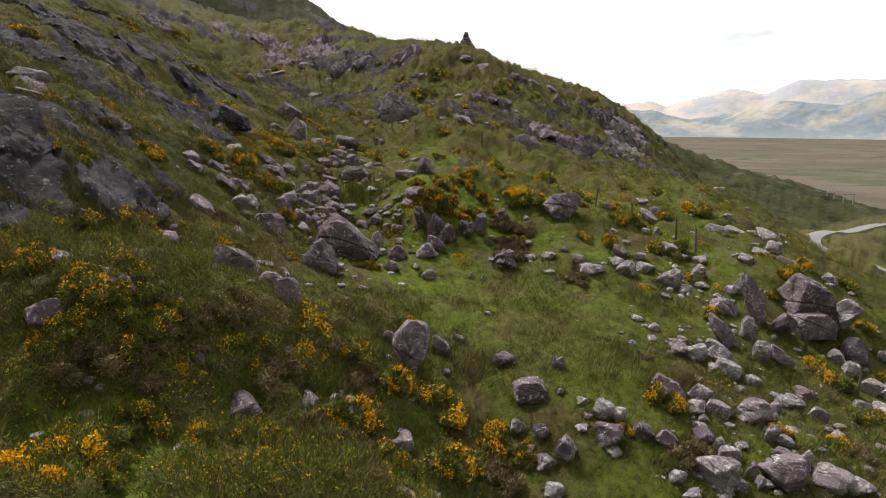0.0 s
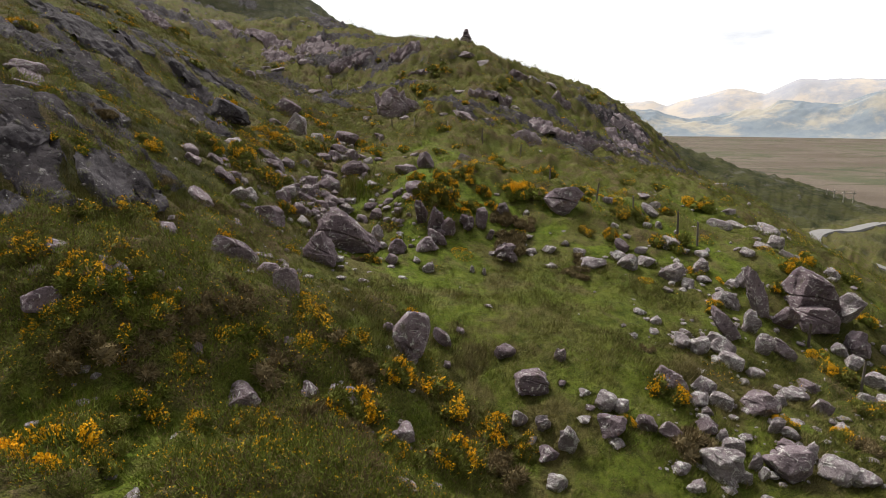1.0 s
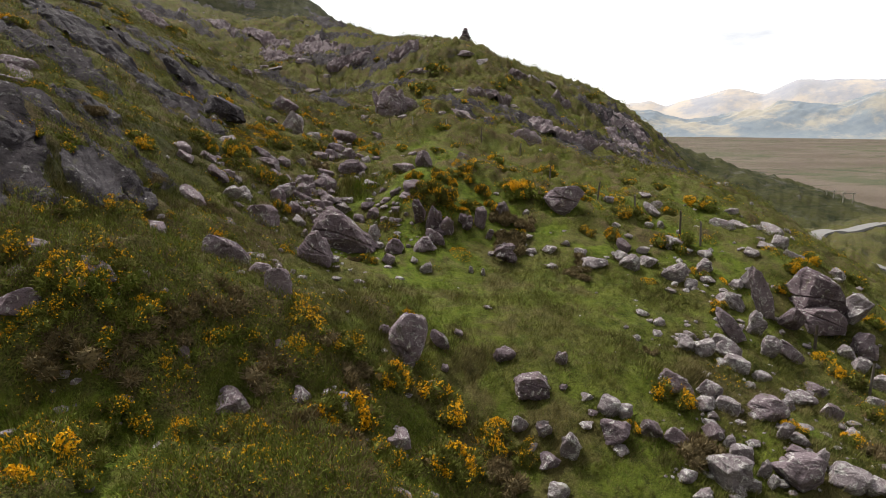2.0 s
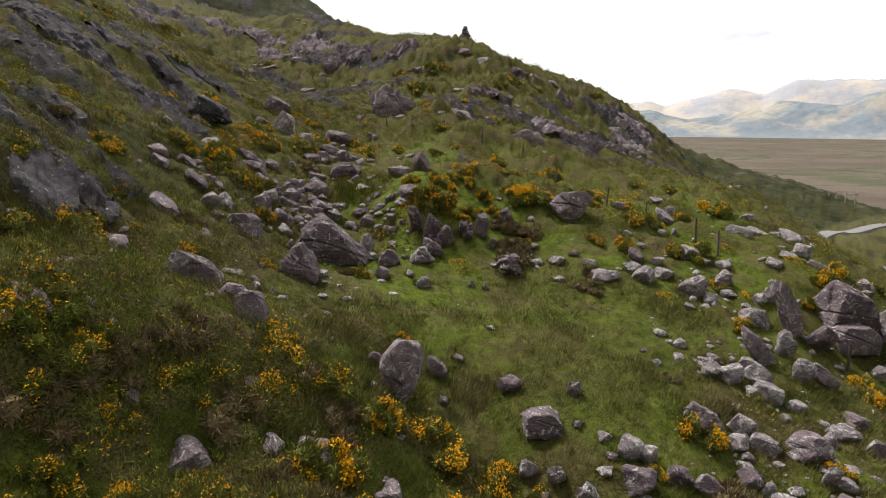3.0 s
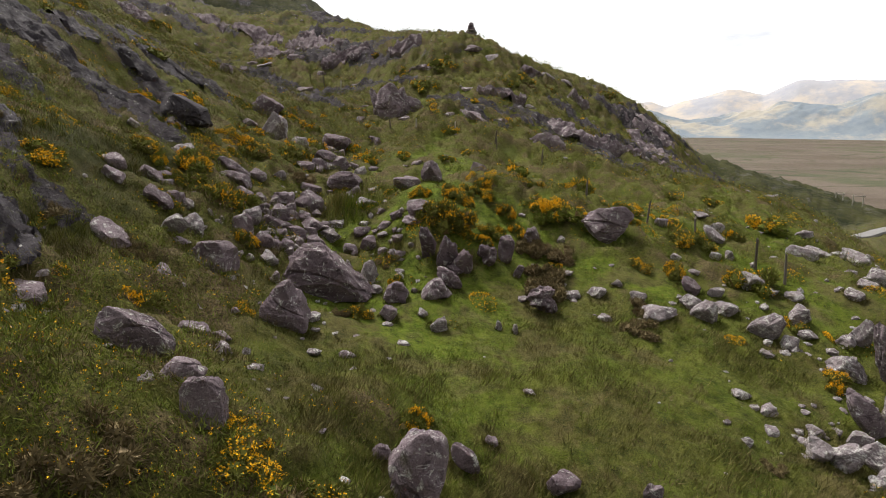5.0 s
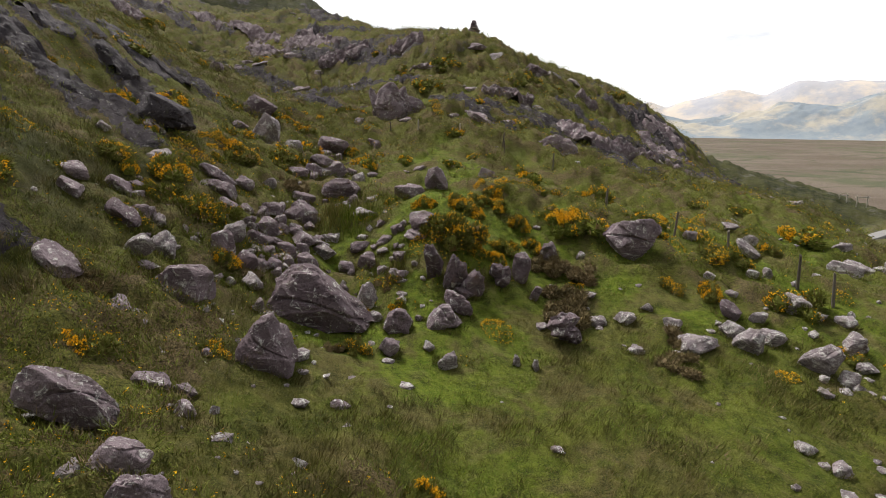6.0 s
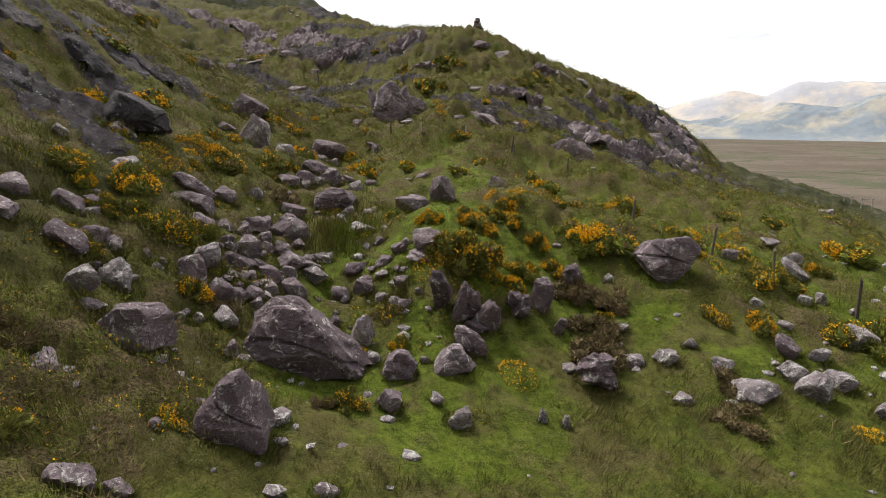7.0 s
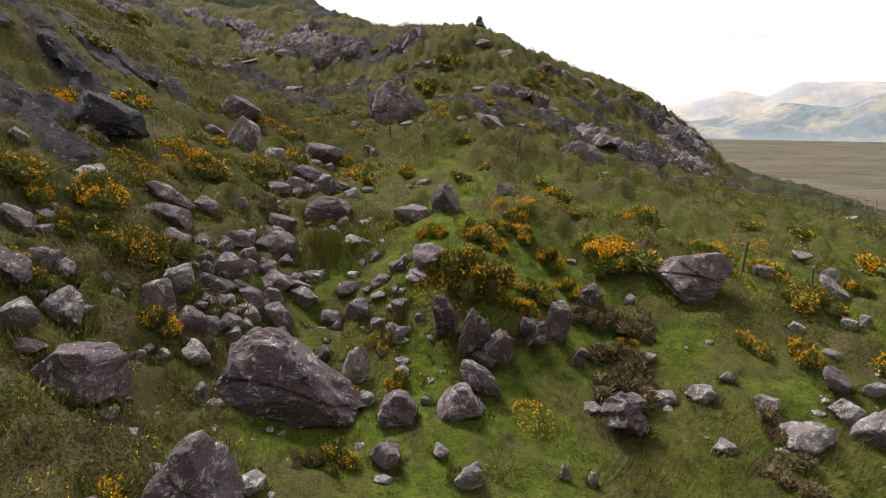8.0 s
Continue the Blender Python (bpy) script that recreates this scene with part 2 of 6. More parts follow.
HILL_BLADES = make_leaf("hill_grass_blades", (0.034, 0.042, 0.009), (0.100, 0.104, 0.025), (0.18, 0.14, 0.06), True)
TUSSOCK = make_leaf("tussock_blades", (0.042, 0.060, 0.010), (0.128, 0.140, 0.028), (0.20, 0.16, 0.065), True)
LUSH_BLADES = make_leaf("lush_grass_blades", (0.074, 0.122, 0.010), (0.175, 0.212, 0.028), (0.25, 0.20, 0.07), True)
FLOWER, WOOD, PALE_WOOD, ASPHALT = make_flower(), make_wood(), make_pale_wood(), make_road()
FAR_NEAR = make_far("haze_tinted_lower_hills", (0.128, 0.150, 0.178), (0.165, 0.184, 0.196), (0.270, 0.245, 0.205), 0.64)
FAR_HIGH = make_far("haze_tinted_high_ridge", (0.235, 0.238, 0.268), (0.280, 0.272, 0.280), (0.370, 0.325, 0.280), 0.66)

# ---- the lie of the land ----
def hash01(ix, iy, seed):
    h = (ix.astype(np.int64) * 374761393 + iy.astype(np.int64) * 668265263 + seed * 974634541) & 0xFFFFFFFF
    h = ((h ^ (h >> 13)) * 1274126177) & 0xFFFFFFFF
    h = ((h ^ (h >> 16)) * 2246822519) & 0xFFFFFFFF
    return ((h ^ (h >> 15)) & 0xFFFFFF) / 16777216.0


def vnoise(x, y, seed=0):
    """Smooth noise, -1 to 1, one lump per unit."""
    ix, iy = np.floor(x), np.floor(y)
    fx, fy = x - ix, y - iy
    fx, fy = fx * fx * (3 - 2 * fx), fy * fy * (3 - 2 * fy)
    a, b = hash01(ix, iy, seed), hash01(ix + 1, iy, seed)
    c, d = hash01(ix, iy + 1, seed), hash01(ix + 1, iy + 1, seed)
    return 2 * ((a * (1 - fx) + b * fx) * (1 - fy) + (c * (1 - fx) + d * fx) * fy) - 1


def fbm(x, y, size, octaves=4, seed=0, gain=0.5):
    total, amp, norm = 0.0, 1.0, 0.0
    for k in range(octaves):
        turn = 0.6 + 1.3 * k
        u, v = x * math.cos(turn) - y * math.sin(turn), x * math.sin(turn) + y * math.cos(turn)
        total = total + amp * vnoise(u / size + 17.3 * k, v / size - 9.1 * k, seed + k)
        norm, amp, size = norm + amp, amp * gain, size * 0.5
    return total / norm


MOUNDS = []


def mound(x, y, radius, height):
    MOUNDS.append((x, y, radius, height))


PLANE = (-1.134, -0.3091, 0.1087)
mound(76.0, 196.0, 45, -16.95)
mound(76.0, 268.0, 45, -18.53)
mound(-140.0, 268.0, 45, 3.26)
mound(-104.0, 232.0, 45, 21.86)
mound(40.0, 232.0, 45, -6.81)
mound(-140.0, -20.0, 45, 5.25)
mound(100.0, 80.0, 25, -3.53)
mound(20.0, 160.0, 25, -4.57)
mound(-80.0, 180.0, 25, -20.46)
mound(80.0, 0.0, 25, 5.10)
mound(-20.0, 180.0, 25, 7.32)
mound(100.0, 120.0, 25, -6.92)
mound(-120.0, -20.0, 25, 4.67)
mound(-100.0, 100.0, 25, 7.59)
mound(-120.0, 180.0, 25, -6.31)
mound(40.0, 140.0, 25, -12.34)
mound(100.0, 160.0, 25, 4.86)
mound(100.0, 40.0, 25, -7.35)
mound(5.6, 92.0, 14, 3.89)
mound(-28.0, 80.8, 14, -7.78)
mound(28.0, 103.2, 14, 11.77)
mound(39.2, -20.0, 14, 6.14)
mound(61.6, 92.0, 14, -3.44)
mound(-50.4, 114.4, 14, -3.51)
mound(-16.8, 114.4, 14, 5.67)
mound(-39.2, -20.0, 14, 4.30)
mound(-5.6, 92.0, 14, 4.68)
mound(-61.6, 69.6, 14, 3.37)
mound(61.6, 58.4, 14, -2.49)
mound(-50.4, 36.0, 14, 1.96)
mound(50.4, 80.8, 14, -3.32)
mound(5.6, 114.4, 14, -3.51)
mound(16.0, 37.0, 8, 2.57)
mound(9.6, 69.0, 8, 0.01)
mound(22.4, 75.4, 8, 4.30)
mound(-3.2, 75.4, 8, 1.55)
mound(22.4, 5.0, 8, 1.22)
mound(-28.8, 43.4, 8, 2.29)
mound(35.2, 69.0, 8, -2.25)
mound(28.8, 56.2, 8, 2.21)
mound(35.2, 30.6, 8, 0.60)
mound(-35.2, 17.8, 8, 1.30)
mound(-35.2, 62.6, 8, 2.41)
mound(-22.4, 75.4, 8, 3.09)
mound(-16.0, 69.0, 8, -4.53)
mound(3.2, 69.0, 8, 4.62)
mound(35.2, 43.4, 8, -0.80)
mound(-16.0, 75.4, 8, 2.57)
mound(-2.0, 25.0, 5, -1.93)
mound(-10.0, 41.0, 5, -1.53)
mound(-10.0, 57.0, 5, -0.07)
mound(2.0, 53.0, 5, 0.48)
mound(22.0, 49.0, 5, 1.25)
mound(10.0, 57.0, 5, 1.78)
mound(-10.0, 49.0, 5, -0.50)
mound(2.0, 5.0, 5, -2.46)
mound(22.0, 41.0, 5, 1.03)
mound(-14.0, 5.0, 5, -0.85)
mound(2.0, 49.0, 5, 1.61)
mound(1.4, 12.2, 3, -2.41)
mound(-8.2, 31.4, 3, -0.45)
mound(-5.8, 19.4, 3, -0.53)
mound(18.2, 26.6, 3, 1.09)
mound(-15.4, 19.4, 3, 1.34)
mound(-17.8, 29.0, 3, 0.75)
mound(1.4, 33.8, 3, 0.63)
mound(8.6, 21.8, 3, -0.09)
mound(8.6, 45.8, 3, 0.44)
mound(-20.2, 36.2, 3, 0.89)
mound(-5.8, 33.8, 3, -0.98)
mound(6.2, 31.4, 3, 0.50)
mound(18.2, 21.8, 3, -1.05)
mound(-5.8, 43.4, 3, -0.82)
mound(8.6, 38.6, 3, -0.64)
mound(3.8, 43.4, 3, -1.13)
mound(-10.6, 9.8, 3, -1.58)
mound(-1.0, 19.4, 3, -0.29)
mound(-5.8, 9.8, 2, 0.07)
mound(0.6, 29.0, 2, 0.34)
mound(-9.0, 9.8, 2, -1.07)
mound(-7.4, 13.0, 2, 1.58)
mound(-4.2, 29.0, 2, -0.83)
mound(-4.2, 16.2, 2, 0.17)
mound(-4.2, 11.4, 2, -2.01)
mound(-1.0, 9.8, 2, 0.79)
mound(-1.0, 30.6, 2, 1.01)
mound(15.0, 25.8, 2, 0.64)
mound(-10.6, 14.6, 2, -0.18)
mound(-15.4, 35.4, 2, -0.95)
mound(-2.6, 14.6, 2, 0.72)
mound(3.8, 13.0, 2, 0.71)
mound(-7.4, 25.8, 2, -0.47)
mound(0.6, 16.2, 2, -0.48)
mound(7.0, 13.0, 2, -0.44)
mound(11.8, 17.8, 2, -0.38)
mound(3.8, 29.0, 2, -0.51)
mound(-13.8, 29.0, 2, -0.49)
mound(11.8, 27.4, 2, -0.35)
mound(-2.6, 9.8, 2, 1.07)
mound(-7.4, 16.2, 2, -0.55)
mound(-4.2, 25.8, 2, 0.34)
mound(3.8, 37.0, 2, 0.42)
mound(-9.0, 21.0, 2, -0.38)
mound(5.4, 17.8, 2, -0.27)

mound(-4.4, 24.9, 1.7, -0.65)
mound(-0.7, 16.4, 1.6, -0.38)
mound(-4.7, 21.3, 1.3, -0.12)
mound(-0.4, 24.6, 1.1, 0.35)
mound(-0.9, 28.4, 1.1, 0.70)
mound(4.0, 16.3, 1.6, 0.28)
mound(7.7, 44.0, 3.0, 0.60)
mound(11.6, 28.0, 2.4, 0.28)
mound(36.0, 91.0, 7.0, 0.70)
mound(90.0, 124.0, 5.0, 4.0)


def ease(v, lo, hi):
    t = np.clip((v - lo) / (hi - lo), 0, 1)
    return t * t * (3 - 2 * t)


def blob(x, y, cx, cy, rx, ry):
    return np.exp(-((x - cx) / rx) ** 2 - ((y - cy) / ry) ** 2)


VALLEY = -100.0
ROAD = [(300, 352), (215, 262), (171, 220), (150, 203), (124, 178), (108, 161), (98, 150), (93, 143), (94, 137), (100, 133), (110, 127), (135, 112)]


def road_near(x, y, reach=5.0):
    """1 on the road, falling to 0 at some metres from it."""
    best = np.full(np.shape(x), 1e9)
    for (x0, y0), (x1, y1) in zip(ROAD, ROAD[1:]):
        t = np.clip(((x - x0) * (x1 - x0) + (y - y0) * (y1 - y0)) / ((x1 - x0) ** 2 + (y1 - y0) ** 2), 0, 1)
        best = np.minimum(best, np.hypot(x - x0 - t * (x1 - x0), y - y0 - t * (y1 - y0)))
    return 1 - ease(best, reach, 3 * reach)


def ground_height(x, y):
    """Height of the land at x, y: the fellside, its knolls, the spur and the bog plain far below."""
    x, y = np.asarray(x, float), np.asarray(y, float)
    z = PLANE[0] + PLANE[1] * x + PLANE[2] * np.clip(y, -200, 340)
    for cx, cy, r, h in MOUNDS:
        z = z + h * np.exp(-((x - cx) ** 2 + (y - cy) ** 2) / (2.0 * r * r))
    z = z - 4 * blob(x, y, 220, 360, 170, 150)
    far = ease(np.hypot(x, y - 20), 30, 160)
    lumps = fbm(x, y, 2.6, 3, 5) * 0.20 + (0.5 - np.abs(fbm(x, y, 0.95, 2, 21))) * 0.22 + fbm(x, y, 0.5, 2, 33) * 0.07
    smooth = 1 - 0.8 * np.clip(1.2 * blob(x, y, 3.2, 21, 5.0, 6.5), 0, 1)
    hummock = 1 + 0.9 * ease(y, 26, 34) * ease(x, -6, 2) + 0.6 * ease(-x, 4, 9)
    hummock = hummock + 2.2 * ease(y, 44, 70)
    z = z + lumps * smooth * hummock
    z = z + far * (1 - road_near(x, y)) * (fbm(x, y, 22, 6, 40) * 2.4 + (0.35 - np.abs(fbm(x, y, 9, 5, 47))) * 2.4)
    z = z + ease(np.hypot(x, y - 20), 110, 300) * (1 - road_near(x, y)) * ((0.3 - np.abs(fbm(x, y, 70, 5, 52))) * 12 - 3.0)
    # bog plain
    k = 9.0
    floor = VALLEY + 1.2 * fbm(x, y, 160, 3, 60)
    top = np.maximum(z, floor)
    z = top + k * np.log(np.exp(np.clip((z - top) / k, -40, 0)) + np.exp(np.clip((floor - top) / k, -40, 0))) - 0.0
    return z


def ground_at(x, y):
    return float(ground_height(np.array([x]), np.array([y]))[0])


# ---- ground sheet ----
def sheet(name, vx, vy, vz, nx, ny, material, attrs=None, edges=0):
    """A grid of nx by ny points as one smooth mesh."""
    i, j = np.meshgrid(np.arange(nx - 1), np.arange(ny - 1), indexing="ij")
    a = (i * ny + j).ravel()
    quads = np.stack([a, a + ny, a + ny + 1, a + 1], 1).astype(np.int32)
    me = bpy.data.meshes.new(name)
    me.vertices.add(len(vx))
    me.vertices.foreach_set("co", np.stack([vx, vy, vz], 1).astype(np.float32).ravel())
    me.loops.add(quads.size)
    me.loops.foreach_set("vertex_index", quads.ravel())
    me.polygons.add(len(quads))
    me.polygons.foreach_set("loop_start", np.arange(0, quads.size, 4, dtype=np.int32))
    me.update(calc_edges=True)
    me.polygons.foreach_set("use_smooth", np.ones(len(quads), dtype=bool))
    if edges:
        me.set_sharp_from_angle(angle=radians(edges))
    for key, values in (attrs or {}).items():
        at = me.attributes.new(key, "FLOAT", "POINT")
        at.data.foreach_set("value", values.astype(np.float32))
    me.materials.append(material)
    return new(name, me)


def clumps(x, y):
    """Where the low scrub closes into clumps."""
    zone = 0.27 * blob(x, y, -5, 11.5, 8, 5) + 0.25 * ease(-x, 2, 7) + 0.12 * ease(y, 25, 32) - 0.30 * ease(x, 5, 9) * (1 - ease(y, 22, 30))
    return ease(0.62 * fbm(x, y, 1.9, 3, 160) + zone - 0.75 * blob(x, y, 2.8, 20, 4.2, 5.5) - 0.6 * blob(x, y, -8.0, 10.5, 1.5, 0.9) - 0.05, 0.0, 0.18)


def lush_at(x, y):
    v = 0.48 * blob(x, y, 3.0, 19.5, 5.5, 7.5) + 0.9 * blob(x, y, 10.5, 29.5, 4.5, 4.0) + blob(x, y, 1.4, 33.5, 2.6, 3.2)
    v = v + 0.38 * ease(y, 23, 27) * ease(x, -6, -2) * (1 - ease(y, 40, 60))
    v = v + blob(x, y, 0.5, 38, 2.5, 4) + 0.7 * blob(x, y, 7, 34, 5, 5) + 0.8 * blob(x, y, -5.6, 9.6, 1.6, 1.8) + 0.8 * blob(x, y, -3.5, 31, 2.5, 6)
    v = 0.85 * v + 0.9 * blob(x, y, -8.0, 10.5, 1.5, 0.9) + 0.55 * blob(x, y, -5.0, 11.5, 7.0, 4.0) + 0.9 * blob(x, y, -3.0, 24.5, 3.0, 4.5) + 0.8 * blob(x, y, 3.0, 30.5, 3.5, 3.0) + 0.4 * blob(x, y, 6, 60, 8, 10) + 0.55 * blob(x, y, 5.5, 36, 5, 6) + 0.5 * blob(x, y, 11, 33, 5, 5)
    return np.clip(v + 0.05 + 0.75 * fbm(x, y, 2.6, 4, 80) - 0.5 * ease(-x, 8, 11) * ease(y, 13, 16), 0, 1)


def heath_at(x, y):
    v = 0.45 + 0.75 * fbm(x, y, 6.0, 4, 90) + 0.45 * ease(-x, 7, 16) - 0.25 * ease(x, 3, 8) + 0.5 * blob(x, y, -3, 11, 5, 3.5) - 0.9 * lush_at(x, y) + 0.5 * blob(x, y, 3.5, 27.5, 3.0, 1.6)
    return np.clip(v + 0.55 * clumps(x, y) + 0.5 * ease(np.hypot(x, y - 20), 90, 200), 0, 1)


CELL, CLEAR_X, CLEAR_Y = 0.08, -30.0, 4.0
CLEAR = np.zeros((750, 700))


def clear_round(x, y, rx, ry):
    """Keep the scrub off the place of a rock."""
    i0, i1 = [int(np.clip((x + s * rx * 1.5 - CLEAR_X) / CELL, 0, CLEAR.shape[0])) for s in (-1, 1)]
    j0, j1 = [int(np.clip((y + s * ry * 1.5 - CLEAR_Y) / CELL, 0, CLEAR.shape[1])) for s in (-1, 1)]
    if i1 > i0 and j1 > j0:
        u = (CLEAR_X + CELL * np.arange(i0, i1) - x)[:, None] / rx
        v = (CLEAR_Y + CELL * np.arange(j0, j1) - y)[None, :] / ry
        CLEAR[i0:i1, j0:j1] = np.maximum(CLEAR[i0:i1, j0:j1], 1 - ease(np.hypot(u, v), 0.85, 1.45))


def cleared(x, y):
    i = np.clip(((x - CLEAR_X) / CELL).astype(int), 0, CLEAR.shape[0] - 1)
    j = np.clip(((y - CLEAR_Y) / CELL).astype(int), 0, CLEAR.shape[1] - 1)
    return CLEAR[i, j]


def rocky_at(x, y):
    """Bare bedrock ribs that break through the turf along the strike of the beds, 0 to 1, and the way across them."""
    along, across = 0.85 * x - 0.53 * y, 0.53 * x + 0.85 * y
    far = ease(y, 40, 60)
    n = fbm(along / 3.2, across, 1.5, 4, 230, 0.55) + 0.40 * fbm(x, y, 9, 2, 236)
    big = fbm(along / 2.6, across, 4.2, 4, 240, 0.58) + 0.35 * fbm(x, y, 26, 2, 246)
    n = n * (1 - far) + big * far
    slope = ease(-x, 8.5, 12.5) * ease(y, 14, 18) * (1 - far)
    spur = blob(x, y, 21, 68, 9, 14) + 0.8 * blob(x, y, 11, 50, 5, 3.5)
    share = 0.20 * slope + far * (0.03 + 0.07 * ease(-x, 5, 25) + 0.22 * np.clip(spur, 0, 1)) + 0.22 * np.clip(spur, 0, 1) * (1 - far)
    return ease(n + share, 0.34, 0.42) * (1 - ease(y, 230, 300)) * (1 - ease(x, 34, 48)) * (share > 0.02), across


def cover_parts(x, y):
    """What grows or breaks through: its height over the bare ground, the share of scrub and the share of bare rock."""
    rib, across = rocky_at(x, y)
    far, near = ease(y, 40, 60), 1 - ease(np.hypot(x, y), 45, 85)
    up = ease(y, 36, 46) + (1 - ease(y, 36, 46)) * 0.35 * ease(y, 28, 32)
    scrub = clumps(x, y) + up * ease(fbm(x, y, 2.3, 4, 191) + 0.25 * fbm(x, y, 8, 2, 190), -0.02, 0.16)
    scrub = np.clip(scrub * (1 - on_bedrock(x, y)) * (1 - rib), 0, 1)
    bed = across / (0.8 + 1.5 * far) + 0.5 * fbm(x, y, 2.5, 2, 250)
    saw = bed - np.floor(bed)
    blocks = np.floor(2.4 * fbm(x, y, 1.3, 2, 252) + 0.5)
    ribs = rib * (0.16 + 0.22 * ease(saw, 0.0, 0.8) + 0.10 * blocks + 0.05 * fbm(x, y, 0.4, 2, 255)) * (1 + 0.5 * far)
    grow = 1 + 0.9 * ease(y, 34, 60)
    mats = scrub * (0.20 + 0.17 * fbm(x, y, 0.95, 2, 72) + 0.10 * near * fbm(x, y, 0.34, 2, 73)) * grow
    tuss = (1 - scrub) * (1 - rib) * np.clip(1.1 - 1.1 * lush_at(x, y), 0.12, 1) * ease(fbm(x, y, 0.50, 2, 71), -0.15, 0.5) * 0.15 * near
    clear = 1 - cleared(x, y)
    return (mats + tuss * grow) * clear * (1 - ease(y, 110, 190)) + ribs, scrub * clear * (1 - ease(y, 110, 190)), rib


def relief(x, y):
    return cover_parts(x, y)[0]


def scrub_at(x, y):
    return cover_parts(x, y)[1]


def cover_height(x, y):
    return ground_height(x, y) + relief(x, y)


def build_ground():
    """One sheet in rings round the start of the path, fine ahead and coarse behind, out to the horizon."""
    ahead = np.radians(np.linspace(-41, 41, 620))
    behind = np.radians(41 + 278 * np.linspace(0, 1, 74)[1:])
    ring = np.concatenate([ahead, behind])
    r = np.concatenate([[0.0], np.geomspace(1.0, 15.5, 16), np.geomspace(15.6, 125, 292), np.geomspace(127, 600, 74), np.geomspace(630, 5600, 40)])
    A, R = np.meshgrid(ring, r, indexing="ij")
    gx, gy = (R * np.sin(A)).ravel(), (R * np.cos(A) - 8.0).ravel()
    bare = ground_height(gx, gy)
    rise, scrub, rib = cover_parts(gx, gy)
    gz = bare + rise
    bog = ease(-bare, 70, 96)
    away = np.hypot(gx, gy - 15)
    moor = np.maximum(ease(away, 50, 110) * ease(gx, 20, 42), ease(gy, 62, 100)) * (1 - 0.8 * road_near(gx, gy, 4.0))
    moor = np.maximum(moor, 0.8 * ease(-gx, 7.5, 12) * ease(gy, 14, 18))
    stony = np.maximum(ease(away, 22, 60), 0.8 * ease(-gx, 10, 15)) * np.clip(0.85 + 0.8 * fbm(gx, gy, 30, 3, 110) + 0.5 * ease(-gx, 8, 30), 0, 1) * (1 - ease(gx, 60, 150) * 0.25)
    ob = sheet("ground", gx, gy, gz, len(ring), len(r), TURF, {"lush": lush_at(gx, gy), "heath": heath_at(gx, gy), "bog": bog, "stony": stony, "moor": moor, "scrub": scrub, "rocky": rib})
    return tagged(ob, "rough green and olive hill pasture falling to a brown bog plain", "ground", kind="structure")


# ---- far hills across the bog ----
def far_range(name, label, material, r0, r1, crest, lump, seed):
    """A range between two radii; crest gives its height by bearing, in degrees right of straight ahead."""
    az = np.linspace(2, 62, 360)
    rr = np.linspace(r0, r1, 60)
    A, R = np.meshgrid(az, rr, indexing="ij")
    A, R = A.ravel(), R.ravel()
    x, y = R * np.sin(np.radians(A)), R * np.cos(np.radians(A))
    t = (R - r0) / (r1 - r0)
    h = np.interp(A, [c[0] for c in crest], [c[1] for c in crest])
    rise = ease(t, 0.0, 0.8) * (1 - 0.5 * ease(t, 0.85, 1.0))
    z = VALLEY - 3 + h * rise + lump * rise * fbm(x, y, 380, 6, seed) - lump * 0.6 * rise * np.abs(fbm(x, y, 150, 5, seed + 9))
    return tagged(sheet(name, x, y, z, 360, 60, material), label, "mountain", kind="structure")


far_range("backdrop_lower_hills", "lower hills beyond the bog, painted hazy blue-green", FAR_NEAR, 3480, 4100,
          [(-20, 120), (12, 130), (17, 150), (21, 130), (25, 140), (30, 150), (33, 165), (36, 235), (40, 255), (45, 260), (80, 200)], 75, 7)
far_range("backdrop_high_ridge", "mountain ridge painted pale with haze and sunlight", FAR_HIGH, 3900, 4650,
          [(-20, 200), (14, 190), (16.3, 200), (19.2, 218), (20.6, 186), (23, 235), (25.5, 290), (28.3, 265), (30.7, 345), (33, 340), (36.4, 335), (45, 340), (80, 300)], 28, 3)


# ---- road on the lower slope ----
def ribbon(name, points, width, material, lift):
    bm = bmesh.new()
    dense = []
    for (x0, y0), (x1, y1) in zip(points, points[1:]):
        for s in range(12):
            dense.append((x0 + (x1 - x0) * s / 12, y0 + (y1 - y0) * s / 12))
    for _ in range(14):
        dense = [dense[0]] + [((a[0] + 2 * b[0] + c[0]) / 4, (a[1] + 2 * b[1] + c[1]) / 4) for a, b, c in zip(dense, dense[1:], dense[2:])] + [dense[-1]]
    dx, dy = np.array([p[0] for p in dense]), np.array([p[1] for p in dense])
    level = np.maximum(np.maximum(ground_height(dx, dy), ground_height(dx + 1.5, dy + 1.0)), ground_height(dx - 1.5, dy - 1.0)) + lift
    for _ in range(30):
        level[1:-1] = (level[:-2] + 2 * level[1:-1] + level[2:]) / 4
    rows = []
    for i, (x, y) in enumerate(dense):
        a, b = dense[max(0, i - 1)], dense[min(len(dense) - 1, i + 1)]
        d = Vector((b[0] - a[0], b[1] - a[1])).normalized()
        z = float(level[i])
        rows.append([bm.verts.new((x + s * d.y * width / 2, y - s * d.x * width / 2, z - drop)) for s, drop in ((-1.12, 0.8), (-1.0, 0.0), (0, -0.06), (1.0, 0.0), (1.12, 0.8))])
    for p, q in zip(rows, rows[1:]):
        for k in range(4):
            bm.faces.new((p[k], p[k + 1], q[k + 1], q[k]))
    me = bpy.data.meshes.new(name)
    bm.to_mesh(me)
    bm.free()
    me.materials.append(material)
    return new(name, me)




road = ribbon("road", ROAD, 4.0, ASPHALT, 0.22)
